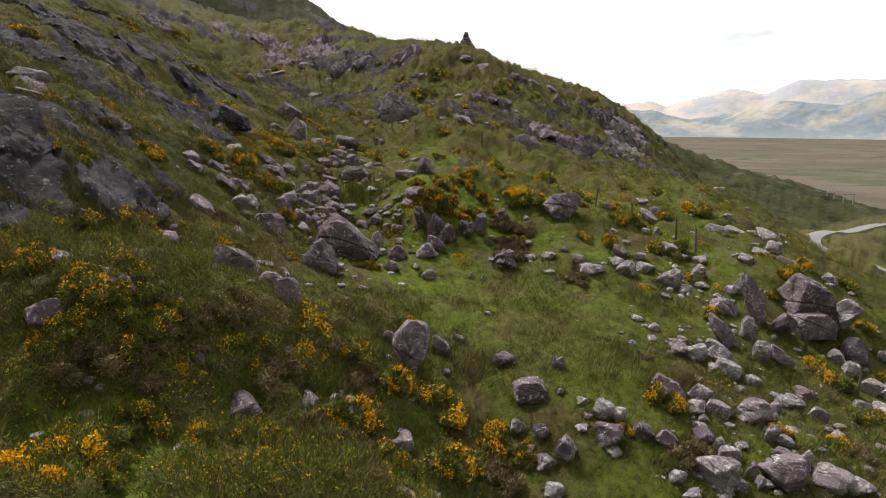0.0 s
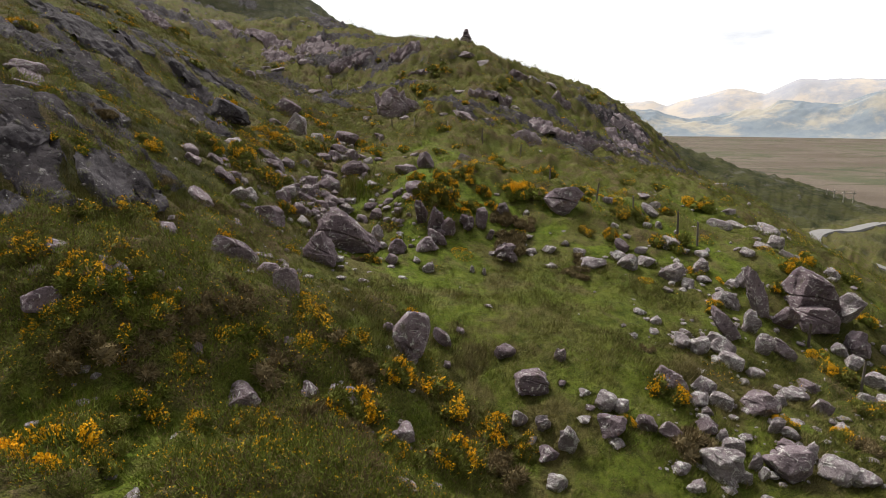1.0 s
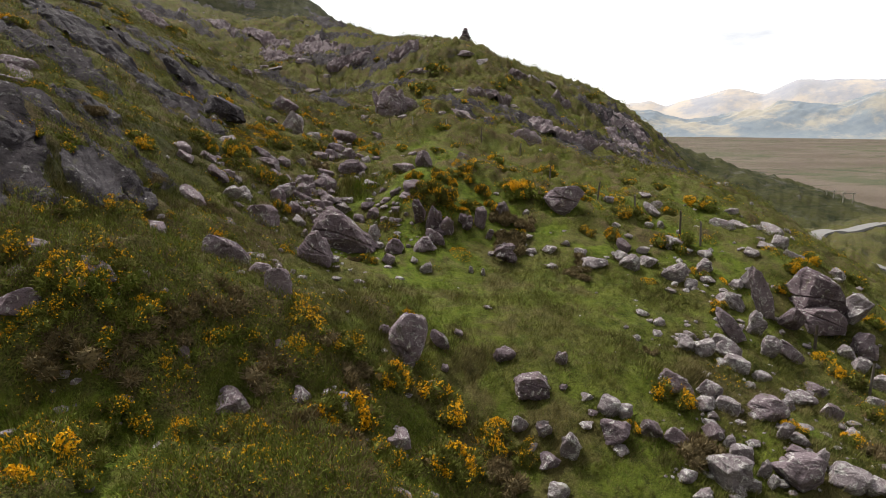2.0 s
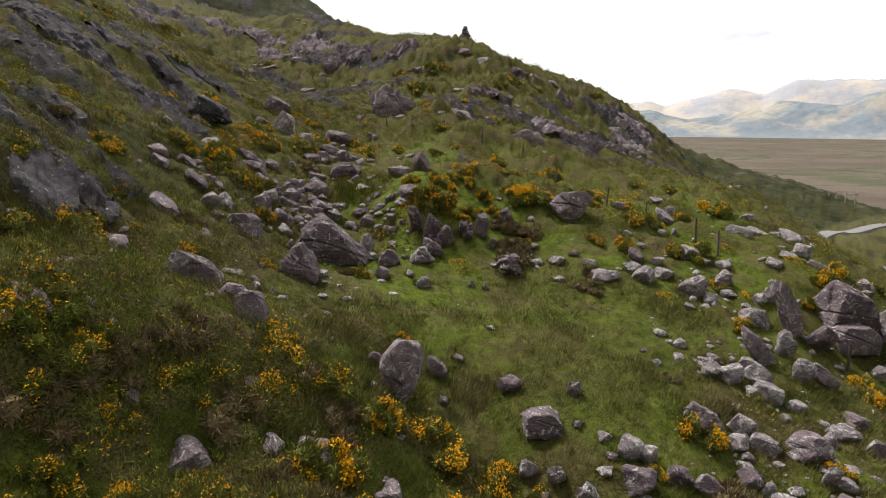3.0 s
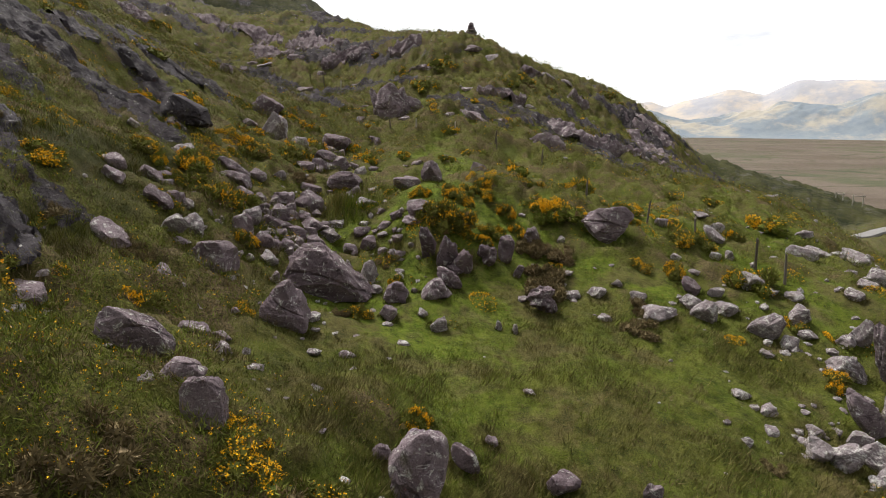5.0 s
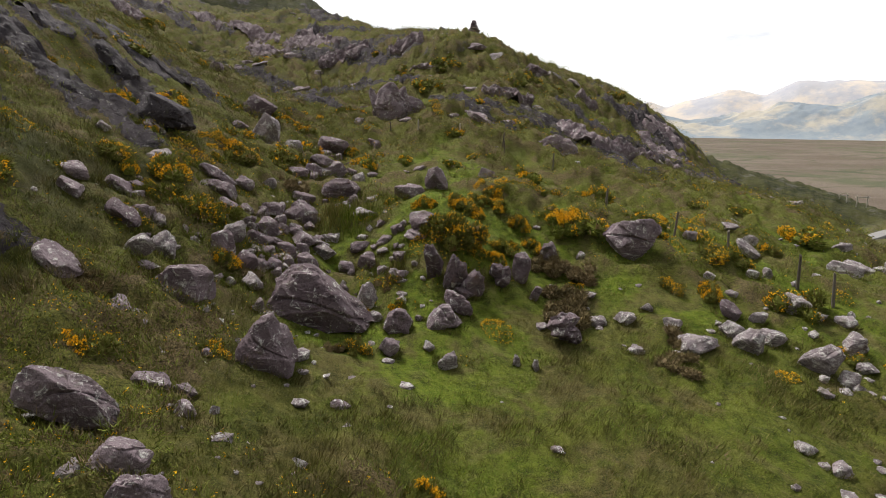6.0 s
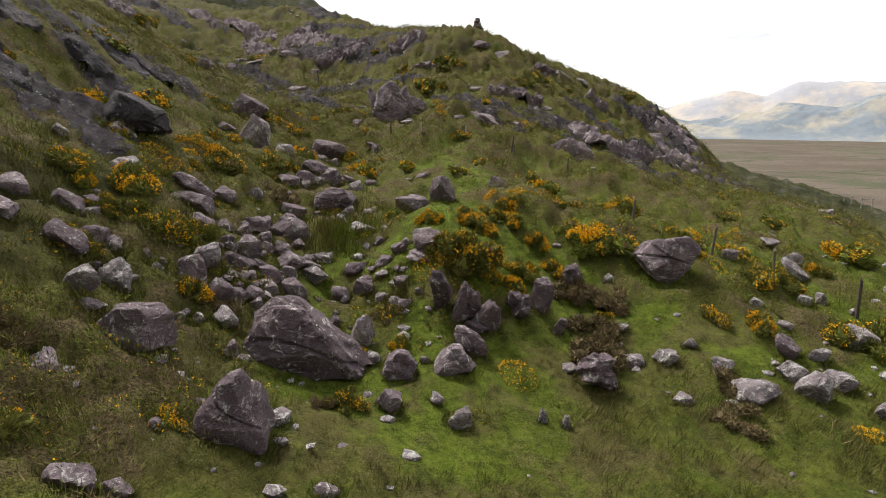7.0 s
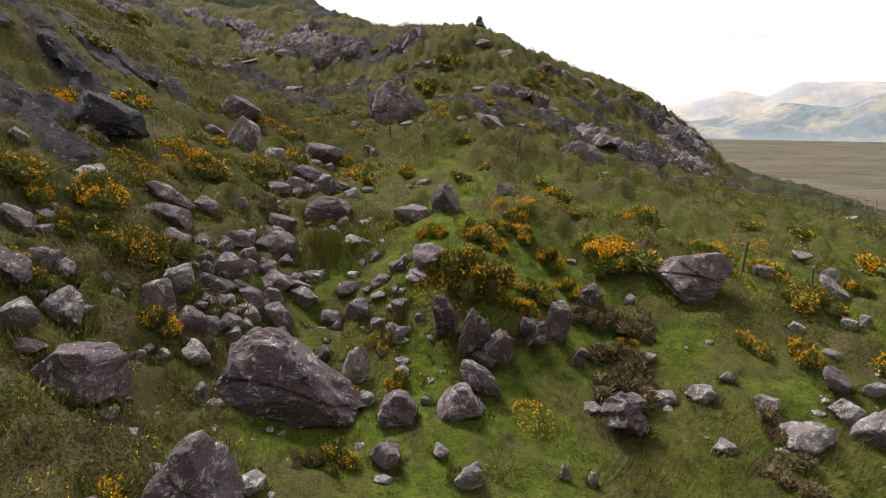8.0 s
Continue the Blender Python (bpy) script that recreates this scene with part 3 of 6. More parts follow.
tagged(road, "narrow pale grey mountain road with worn asphalt", "road", kind="structure")

# ---- makers of rocks, bushes, grass ----
def finish(name, verts, faces, material, smooth=True):
    me = bpy.data.meshes.new(name)
    me.from_pydata(verts, [], faces)
    me.update()
    if smooth:
        me.polygons.foreach_set("use_smooth", np.ones(len(faces), dtype=bool))
        me.set_sharp_from_angle(angle=radians(17))
    me.materials.append(material)
    return me


def soup(name, tris, material):
    """Loose triangles, an array of shape (n, 3, 3), as one mesh."""
    n = len(tris)
    me = bpy.data.meshes.new(name)
    me.vertices.add(3 * n)
    me.vertices.foreach_set("co", tris.astype(np.float32).ravel())
    me.loops.add(3 * n)
    me.loops.foreach_set("vertex_index", np.arange(3 * n, dtype=np.int32))
    me.polygons.add(n)
    me.polygons.foreach_set("loop_start", np.arange(0, 3 * n, 3, dtype=np.int32))
    me.update(calc_edges=True)
    me.materials.append(material)
    return me


BARE = []


def on_bedrock(x, y):
    """1 where bare bedrock lies, so that nothing grows there."""
    out = np.zeros(np.shape(x))
    for cx, cy, a, b, c, s in BARE:
        u, v = (x - cx) * c + (y - cy) * s, (y - cy) * c - (x - cx) * s
        out = np.maximum(out, ((np.abs(u / a) ** 2.6 + np.abs(v / b) ** 2.2) < 0.62) * 0.93)
    return out


def outcrop(x, y, length, width, turn, height, seed, beds=5.0, dark=True, label=""):
    """Bare bedrock that breaks through the turf: long stepped beds that follow the slope and dive under the grass at their edges."""
    nu, nv = int(min(110, max(24, length / 0.11))), int(min(60, max(16, width / 0.10)))
    u, v = np.meshgrid(np.linspace(-1, 1, nu), np.linspace(-1, 1, nv), indexing="ij")
    u, v = u.ravel(), v.ravel()
    du, dv = u * length / 2, v * width / 2
    wob = fbm(du + seed, dv, 1.8, 3, seed) * 0.45
    edge = 1 - np.abs(u) ** 2.6 - np.abs(v + wob * 0.5) ** 2.2 + 0.85 * fbm(du, dv + seed, 1.4, 3, seed + 2)
    h = v * beds * 0.5 + wob + 0.25 * np.floor(2.2 * fbm(du + 3, dv * 0.4 + seed, 1.7, 2, seed + 4) + 0.5)
    saw = h - np.floor(h)
    joints = 1 - ease(np.abs(vnoise(du / 0.8 + seed, dv / 0.6 + h * 0.2, seed + 7)), 0.0, 0.10)
    step = np.floor(3.0 * fbm(du, dv, 1.5, 2, seed + 12) + 0.5) / 3.0
    flat = 0.45 if dark else 1.0
    z = height * ((np.clip(edge * 2.0, -0.9, 0.42) + 0.2 if dark else np.clip(edge, -0.9, 0.55)) + flat * (0.26 * ease(saw, 0.0, 0.85) + 0.30 * step) - 0.12 * joints) + 0.05 * fbm(du, dv, 0.45, 3, seed + 15) - 0.12 * height - 0.05
    c, s = math.cos(radians(turn)), math.sin(radians(turn))
    wx, wy = x + du * c - dv * s, y + du * s + dv * c
    lift = ground_height(wx, wy)
    eps = 1.2
    gx = (ground_height(wx + eps, wy) - ground_height(wx - eps, wy)) / (2 * eps)
    gy = (ground_height(wx, wy + eps) - ground_height(wx, wy - eps)) / (2 * eps)
    z = z / np.sqrt(1 + gx * gx + gy * gy)
    BARE.append((x, y, length / 2, width / 2, c, s))
    ob = sheet("rock_outcrop", wx - gx * z, wy - gy * z, lift + z, nu, nv, (SLAB_ROCK if y < 48 else DARK_ROCK) if dark else ROCK, None, 24)
    return tagged(ob, label or ("dark layered sandstone bedrock showing through steep turf" if dark else "pale purple-grey sandstone crag on the grassy knoll"), "outcrop")


SPHERES = {}


def sphere(level):
    if level not in SPHERES:
        bm = bmesh.new()
        bmesh.ops.create_icosphere(bm, subdivisions=level, radius=1.0)
        SPHERES[level] = (np.array([v.co for v in bm.verts]), [tuple(v.index for v in f.verts) for f in bm.faces])
        bm.free()
    return SPHERES[level]


def rock_mesh(seed, material, level=4, facets=11, sharp=14.0, beds=0.0, rough=0.05, flat=0.5, ledge=0.03):
    """A broken boulder about 1 m across: flat faces, worn edges, split along its beds."""
    rng = np.random.default_rng(seed)
    d, faces = sphere(level)
    nrm = rng.normal(size=(facets, 3))
    nrm /= np.linalg.norm(nrm, axis=1)[:, None]
    nrm = np.vstack([nrm, [[0.15, 0.1, 1.0], [0, 0, -1.0]]])
    off = np.concatenate([rng.uniform(0.34, 0.56, facets), [flat * rng.uniform(0.7, 0.95), 0.5]])
    dots = np.clip(d @ nrm.T, 1e-3, None)
    r = off[None, :] / dots
    r = np.minimum(r, 3.0)
    r = -np.log(np.exp(-sharp * r).sum(1)) / sharp
    v = d * np.clip(r, 0.12, 0.85)[:, None]
    s = seed * 3.7
    bump = fbm(v[:, 0] * 1 + s, v[:, 1] + v[:, 2] * 0.83, 0.45, 4, seed) * rough + fbm(v[:, 2] * 1.1 - s, v[:, 0] - v[:, 1] * 0.7, 0.22, 3, seed + 5) * rough * 0.7
    bump = bump + ledge * np.floor(3.2 * fbm(v[:, 0] * 1.2 + v[:, 1] * 0.5 + s, v[:, 2] * 1.3 - v[:, 1], 0.55, 2, seed + 31) + 0.5)
    if beds:
        tilt = rng.normal(size=3) * 0.3 + np.array([0.35, 0.1, 0.9])
        tilt /= np.linalg.norm(tilt)
        h = v @ tilt + 0.05 * fbm(v[:, 0] * 2 + s, v[:, 1] * 2, 1.0, 3, seed)
        steps = np.abs(((h * 7.0) % 1.0) - 0.5) * 2
        bump = bump - beds * (1 - ease(steps, 0.0, 0.35)) * (0.5 + 0.5 * vnoise(h * 7 // 1 + s, h * 0, seed))
    v = v + d * bump[:, None]
    lo, hi = v.min(0), v.max(0)
    v = (v - (lo + hi) / 2) / (hi - lo)
    v[:, 2] += 0.5
    return finish("rock", [tuple(p) for p in v], faces, material)


def hull(points):
    pts = sorted(points)
    out = []
    for seq in (pts, pts[::-1]):
        chain = []
        for p in seq:
            while len(chain) > 1 and (chain[-1][0] - chain[-2][0]) * (p[1] - chain[-2][1]) - (chain[-1][1] - chain[-2][1]) * (p[0] - chain[-2][0]) <= 0:
                chain.pop()
            chain.append(p)
        out += chain[:-1]
    return out


def carved(seed, outline, material, deep=0.7, slant=0.35, sharp=65.0, rough=0.06, level=5):
    """A boulder with a given side outline (x -0.5 to 0.5, z 0 to 1), its front and back broken into tilted faces."""
    rng = np.random.default_rng(seed)
    d, faces = sphere(level)
    ring = hull(outline)
    cx, cz = np.mean([p[0] for p in ring]), np.mean([p[1] for p in ring])
    nrm, off = [], []
    for (x0, z0), (x1, z1) in zip(ring, ring[1:] + ring[:1]):
        n = np.array([z1 - z0, rng.uniform(-0.18, 0.18) * math.hypot(x1 - x0, z1 - z0), x0 - x1])
        n /= np.linalg.norm(n)
        nrm.append(n)
        off.append(max(0.05, n[0] * (x0 - cx) + n[2] * (z0 - cz)))
    for side in (-1, 1):
        for tx, tz in ((0.0, slant), (rng.uniform(0.3, 0.6) * slant / 0.35, slant * 0.6), (-rng.uniform(0.3, 0.6) * slant / 0.35, slant * 1.3), (rng.uniform(-0.2, 0.2), -slant)):
            n = np.array([tx, side, tz])
            n /= np.linalg.norm(n)
            nrm.append(n)
            off.append(deep / 2 * rng.uniform(0.82, 1.0))
    r = np.array(off)[None, :] / np.clip(d @ np.array(nrm).T, 1e-3, None)
    r = -np.log(np.exp(-sharp * np.minimum(r, 3.0)).sum(1)) / sharp
    v = d * np.clip(r, 0.05, 1.6)[:, None]
    s = seed * 1.7
    bump = fbm(v[:, 0] + s, v[:, 1] + v[:, 2] * 0.83, 0.5, 4, seed) * rough + fbm(v[:, 2] - s, v[:, 0] - v[:, 1] * 0.7, 0.2, 3, seed + 5) * rough * 0.6
    split = 1 - ease(np.abs(fbm(v[:, 0] * 0.7 + v[:, 2] * 0.9 + s, v[:, 1] * 0.5 + v[:, 2], 0.9, 2, seed + 8)), 0.0, 0.05)
    bump = bump + 0.030 * np.floor(3.0 * fbm(v[:, 0] * 1.1 + v[:, 1] * 0.6 + s, v[:, 2] * 1.2 - v[:, 1], 0.6, 2, seed + 31) + 0.5)
    v = v + d * (bump - split * rough * 0.9)[:, None]
    v[:, 0] += cx
    v[:, 2] += cz
    return finish("boulder", [tuple(p) for p in v], faces, material)


def hero(outline, seed, x, y, wide, tall, deep, turn=0.0, lean=0.0, sink=0.05, dark=True, label="", slant=0.35, wet=False):
    """One large boulder with its own outline."""
    SITES.append((x, y, wide, deep))
    ob = new("boulder", carved(seed, outline, SLAB_ROCK if wet else DARK_ROCK if dark else ROCK, 1.0, slant))
    ob.matrix_world = pose(x, y, ground_at(x, y) - sink * tall, lean, 0, turn) @ Matrix.Diagonal((wide, deep, tall, 1))
    return tagged(ob, label or ROCK_LABELS["block" if dark else "boulder"], "rock")


ROCKS = {}


def rock_kind(kind, fine=False, tone=""):
    """Six shapes of each kind of stone, made once."""
    key = (kind, fine, tone)
    if key not in ROCKS:
        opts = {"block": dict(facets=6, sharp=80, rough=0.035, beds=0.0, flat=0.6, ledge=0.02),
                "boulder": dict(facets=7, sharp=70, rough=0.05, beds=0.0, ledge=0.035),
                "slab": dict(facets=7, sharp=60, rough=0.05, beds=0.02, flat=0.5),
                "shard": dict(facets=7, sharp=60, rough=0.07, beds=0.045, ledge=0.06),
                "crag": dict(facets=9, sharp=36, rough=0.09, beds=0.06, ledge=0.08)}[kind]
        base = {"block": 100, "boulder": 200, "slab": 300, "shard": 400, "crag": 500}[kind]
        ROCKS[key] = [rock_mesh(base + i, PALE_ROCK if tone == "pale" else DARK_ROCK if tone == "dark" or kind in ("crag", "block") else ROCK, 4 if fine else 3, **opts) for i in range(6)]
    return ROCKS[key]


SITES = []
ROCK_LABELS = {"block": "dark purple-grey squared sandstone block in the grass",
               "boulder": "purple-grey sandstone boulder with pale lichen in the grass",
               "slab": "tilted purple-grey sandstone slab sunk in the turf",
               "shard": "upright splintered sandstone rock standing in the turf",
               "crag": "dark layered bedrock outcrop breaking through the hillside"}

TONE_LABELS = {("boulder", "dark"): "dark purple sandstone boulder among grass and heath", ("boulder", "pale"): "pale grey lichen-crusted boulder in green turf",
               ("slab", "dark"): "dark tilted sandstone slab sunk in the turf", ("slab", "pale"): "pale lichened sandstone slab lying in the grass",
               ("shard", "dark"): "dark splintered rock fin of a bedrock ledge", ("shard", "pale"): "pale upright stone streaked with white lichen"}


def slope_turn(x, y, reach, share=0.75):
    """The turn that lays a thing on the slope, for the most part."""
    h = reach / 2
    a, b, c, d = ground_height(np.array([x + h, x - h, x, x]), np.array([y, y, y + h, y - h]))
    gx, gy = float(a - b) / reach, float(c - d) / reach
    return Vector((0, 0, 1)).rotation_difference(Vector((-gx * share, -gy * share, 1)).normalized()).to_matrix().to_4x4()


def rock(kind, shape, x, y, wide, deep, tall, turn=0.0, tip=0.0, lean=0.0, sink=0.22, name="", label="", group="", tone=""):
    """One stone on the ground. wide, deep, tall in metres; turn about z, tip sideways, lean forwards in degrees."""
    ob = new(name or {"block": "boulder", "boulder": "boulder", "slab": "rock_slab", "shard": "rock", "crag": "rock_outcrop"}[kind], rock_kind(kind, wide > 0.7, tone or ("pale" if x > 4.0 and kind != "crag" else ""))[shape % 6])
    SITES.append((x, y, wide, deep))
    ob.matrix_world = Matrix.Translation((x, y, ground_at(x, y))) @ slope_turn(x, y, max(0.5, wide)) @ pose(0, 0, -(sink + 0.08) * tall, lean, tip, turn) @ Matrix.Diagonal((wide, deep, tall, 1))
    return tagged(ob, label or TONE_LABELS.get((kind, tone)) or ROCK_LABELS[kind], "outcrop" if kind == "crag" else "rock", group)


def scatter_dirs(rng, n):
    d = rng.normal(size=(n, 3))
    return d / np.linalg.norm(d, axis=1)[:, None]


def tufts(rng, base, aim, length, width):
    """Thin pointed triangles rooted at base, pointing along aim."""
    side = np.cross(aim, rng.normal(size=aim.shape))
    side /= np.linalg.norm(side, axis=1)[:, None] + 1e-9
    w = (width * rng.uniform(0.6, 1.3, len(base)))[:, None]
    return np.stack([base - side * w, base + side * w, base + aim * (length * rng.uniform(0.6, 1.3, len(base)))[:, None]], 1)


def bush_cloud(rng, n, lobes):
    """Points on the outer skin of a lumpy low bush of unit radius, with their outward ways."""
    c = np.array([(rng.uniform(-0.72, 0.72), rng.uniform(-0.72, 0.72), rng.uniform(0.02, 0.34)) for _ in range(lobes)])
    r = rng.uniform(0.20, 0.42, lobes)
    k = rng.integers(0, lobes, n)
    d = scatter_dirs(rng, n)
    d[:, 2] = np.abs(d[:, 2]) * 1.0 - 0.25 * rng.random(n)
    d /= np.linalg.norm(d, axis=1)[:, None]
    p = c[k] + d * (r[k] * rng.uniform(0.72, 1.08, n))[:, None]
    p[:, 2] = np.maximum(p[:, 2], 0.0)
    return p, d, c, r


def bush_meshes(seed, leaf, bloom, spines=2800, fine=0.046):
    """A low thorny bush: a mesh of spiny twigs and one of flowers."""
    rng = np.random.default_rng(seed)
    p, d, c, r = bush_cloud(rng, spines, 13)
    aim = d + rng.normal(size=d.shape) * 0.55
    aim[:, 2] += 0.35
    aim /= np.linalg.norm(aim, axis=1)[:, None]
    tris = [tufts(rng, p - d * 0.08, aim, 0.20, fine * 0.5)]
    sv, sf = sphere(1)
    for cc, rr in zip(c, r):
        q = sv * (rr * 0.80) * (1 + 0.22 * fbm(sv[:, 0] * 3 + cc[0] * 9, sv[:, 1] * 3 + sv[:, 2] * 2, 1.0, 3, seed))[:, None] + cc
        q[:, 2] = np.maximum(q[:, 2], -0.1)
        tris.append(q[np.array(sf)])
    leafy = soup("spines", np.concatenate(tris), leaf)
    flowery = None
    if bloom > 0:
        n = int(bloom)
        k = rng.integers(0, len(p), n * 4)
        patch = fbm(p[k, 0] * 2.2 + seed, p[k, 1] * 2.2 + p[k, 2], 1.0, 2, seed + 3) + 0.5 * p[k, 2] + 0.35 * rng.random(len(k))
        k = k[np.argsort(-patch)[:n]]
        base = p[k] + d[k] * rng.uniform(0.0, 0.10, (n, 1)) + rng.normal(0, 0.03, (n, 3))
        f = [tufts(rng, base, scatter_dirs(rng, n), 0.050 * (1.7 if spines < 1000 else 1), 0.024 * (1.7 if spines < 1000 else 1)) for _ in range(3)]
        flowery = soup("flowers", np.concatenate(f), FLOWER)
    return leafy, flowery


BUSHES = {}


def bush(kind, shape, x, y, wide, tall, turn=0.0, group=""):
    """gorse: flowering; scrub: gorse with few flowers; heather: brown and twiggy."""
    far = y > 35
    key = (kind, shape % 3, far)
    if key not in BUSHES:
        seed = 700 + 10 * (shape % 3) + {"gorse": 0, "scrub": 1, "heather": 2, "bright": 3}[kind]
        BUSHES[key] = bush_meshes(seed, HEATHER if kind == "heather" else GORSE, {"gorse": 760, "scrub": 260, "heather": 0, "bright": 1700}[kind] // (3 if far else 1), 900 if far else 2800, 0.085 if far else 0.046)
    leafy, flowery = BUSHES[key]
    top = new("heather_bush" if kind == "heather" else "gorse_bush")
    top.matrix_world = Matrix.Translation((x, y, ground_at(x, y))) @ slope_turn(x, y, wide) @ pose(0, 0, -0.05 * tall, 0, 0, turn) @ Matrix.Diagonal((wide / 2, wide / 2, tall / 0.8, 1))
    new("foliage", leafy).parent = top
    if flowery:
        f = tagged(new("bloom", flowery), "small yellow gorse flowers", kind="stuff")
        f.parent = top
    label = {"gorse": "dark green gorse bush with patches of yellow flowers", "bright": "gorse bush covered in bright orange-yellow flowers",
             "scrub": "low dull green gorse with few yellow flowers", "heather": "low brown twiggy heather clump on the turf"}[kind]
    return tagged(top, label, "bush", group)


# ---- bedrock ----
outcrop(-20.65, 29.97, 5.70, 2.01, -34, 0.7, 363, 5.0, True)
outcrop(-18.60, 33.38, 10.29, 2.26, -21, 0.8, 364, 6, True)
outcrop(-22.74, 36.23, 8.55, 1.61, -16, 0.6, 365, 5.0, True)
outcrop(-19.27, 37.75, 2.71, 1.83, -29, 0.6, 366, 5.0, True)
outcrop(-18.09, 43.02, 8.14, 1.94, -39, 0.6, 367, 5.0, True)
outcrop(-14.07, 24.46, 4.98, 0.80, -39, 0.5, 368, 5.0, True)
outcrop(-12.66, 17.50, 1.14, 1.56, 5, 0.6, 369, 5.0, True)
outcrop(-10.58, 18.04, 3.01, 1.43, -53, 0.5, 370, 6, True)
outcrop(-9.70, 18.75, 2.15, 0.96, -43, 0.5, 371, 5.0, True)
outcrop(-11.36, 14.93, 1.39, 1.07, -37, 0.5, 372, 5.0, True)
outcrop(-17.45, 25.24, 3.06, 0.79, -39, 0.4, 373, 5.0, False)
outcrop(-11.41, 75.72, 5.54, 3.41, 8, 1.5, 374, 5.0, True)
outcrop(-4.40, 72.27, 3.74, 3.25, 6, 1.6, 375, 5.0, True)
outcrop(-17.85, 89.07, 20.01, 5.98, -67, 1.2, 376, 5.0, True)
outcrop(-23.26, 88.00, 17.01, 3.29, -54, 1.2, 377, 5.0, True)
outcrop(-29.30, 99.46, 14.09, 2.96, -31, 0.8, 378, 5.0, True)
outcrop(-42.59, 110.99, 32.17, 3.29, -53, 0.9, 379, 5.0, True)
outcrop(-43.66, 92.54, 7.52, 3.42, -33, 1.0, 380, 5.0, True)
outcrop(-24.82, 43.20, 2.23, 1.43, 18, 0.8, 381, 5.0, True)
outcrop(9.10, 51.21, 4.42, 2.44, -32, 1.6, 382, 4, False)
outcrop(13.66, 54.58, 7.20, 1.75, 33, 1.3, 383, 4, False)
outcrop(6.36, 46.09, 3.40, 1.10, -40, 0.9, 384, 5.0, False)
outcrop(20.27, 71.58, 5.87, 4.00, -61, 0.6, 385, 5.0, False)
outcrop(20.05, 64.72, 6.71, 4.00, -82, 0.7, 386, 5.0, False)
outcrop(23.00, 71.15, 5.93, 4.00, -91, 0.6, 387, 5.0, False)
outcrop(13.61, 69.06, 2.51, 1.55, -45, 1.4, 388, 5.0, False)
outcrop(4.27, 57.29, 4.24, 1.94, -3, 1.4, 389, 5.0, True)
outcrop(18.40, 56.83, 2.81, 1.49, -22, 0.9, 390, 5.0, False)
outcrop(-16.83, 38.69, 2.52, 1.35, -17, 0.8, 391, 5.0, True)
outcrop(-16.46, 42.86, 3.29, 1.06, -22, 0.7, 392, 5.0, True)

# ---- large boulders ----
WEDGE = [(-0.5, 0.2), (-0.48, 0.62), (-0.3, 1.0), (-0.1, 0.96), (0.24, 0.5), (0.5, 0.06), (0.4, 0.0), (-0.4, 0.06)]
BLOCK = [(-0.5, 0.0), (-0.5, 0.76), (-0.34, 0.95), (0.22, 1.0), (0.44, 0.78), (0.5, 0.0)]
PYRAMID = [(-0.5, 0.1), (-0.38, 0.44), (-0.12, 0.97), (0.1, 1.0), (0.32, 0.55), (0.5, 0.15), (0.4, 0.0), (-0.4, 0.0)]
LEANER = [(-0.5, 0.72), (-0.42, 1.0), (-0.2, 0.95), (0.3, 0.62), (0.5, 0.3), (0.48, 0.05), (0.2, 0.0), (-0.4, 0.45)]
ROUNDED = [(-0.5, 0.3), (-0.4, 0.75), (-0.1, 1.0), (0.25, 0.95), (0.5, 0.5), (0.4, 0.05), (-0.3, 0.0)]
HORN = [(-0.5, 0.66), (-0.46, 0.72), (-0.06, 0.98), (0.2, 1.0), (0.46, 0.86), (0.5, 0.62), (0.3, 0.5), (0.28, 0.2), (0.0, 0.0), (-0.35, 0.04), (-0.48, 0.2)]
ANVIL = [(-0.5, 0.62), (-0.26, 0.95), (0.40, 1.0), (0.5, 0.8), (0.28, 0.25), (0.05, 0.0), (-0.16, 0.08)]
SPLIT = [(-0.5, 0.5), (-0.4, 1.0), (-0.2, 0.96), (0.35, 0.6), (0.5, 0.12), (0.4, 0.0), (-0.1, 0.08), (-0.42, 0.2)]
CREST = [(-0.5, 0.10), (-0.36, 0.70), (-0.22, 1.0), (-0.05, 0.94), (0.2, 0.78), (0.42, 0.36), (0.5, 0.0), (0.1, 0.06)]
FIN = [(-0.5, 0.82), (-0.42, 1.0), (-0.24, 0.93), (0.36, 0.36), (0.5, 0.04), (0.1, 0.0), (-0.28, 0.42)]

hero(PYRAMID, 400, -4.67, 21.13, 1.30, 1.24, 1.15, 0, -6, 0.12, True, "dark pyramid-shaped boulder streaked with white lichen")
hero(LEANER, 401, -6.25, 16.97, 1.30, 1.03, 0.69, 0, -6, 0.12, False, "long leaning boulder crusted with pale lichen")
hero(ROUNDED, 402, -4.99, 15.99, 0.76, 0.45, 0.52, 0, -6, 0.12, False, "smooth pale grey rounded boulder")
hero(BLOCK, 403, -4.25, 15.07, 0.71, 0.85, 0.48, 0, -6, 0.12, False, "", 0.14)
hero(HORN, 404, -0.98, 16.04, 1.12, 1.62, 0.72, 0, -16, 0.12, False, "tall leaning purple boulder with a pale lichen cap")
hero(LEANER, 405, -0.06, 17.45, 0.57, 0.65, 0.34, 0, -6, 0.12, True, "")
hero(ROUNDED, 406, -1.68, 16.69, 0.37, 0.30, 0.29, 0, -6, 0.12, False, "")
hero(ROUNDED, 413, -4.36, 50.47, 2.35, 2.76, 2.12, 0, -6, 0.12, False, "")
hero(FIN, 414, -5.21, 50.54, 1.36, 2.38, 1.22, 0, -6, 0.12, False, "")
hero(PYRAMID, 415, -3.52, 50.79, 1.77, 2.18, 1.59, 0, -6, 0.12, False, "")
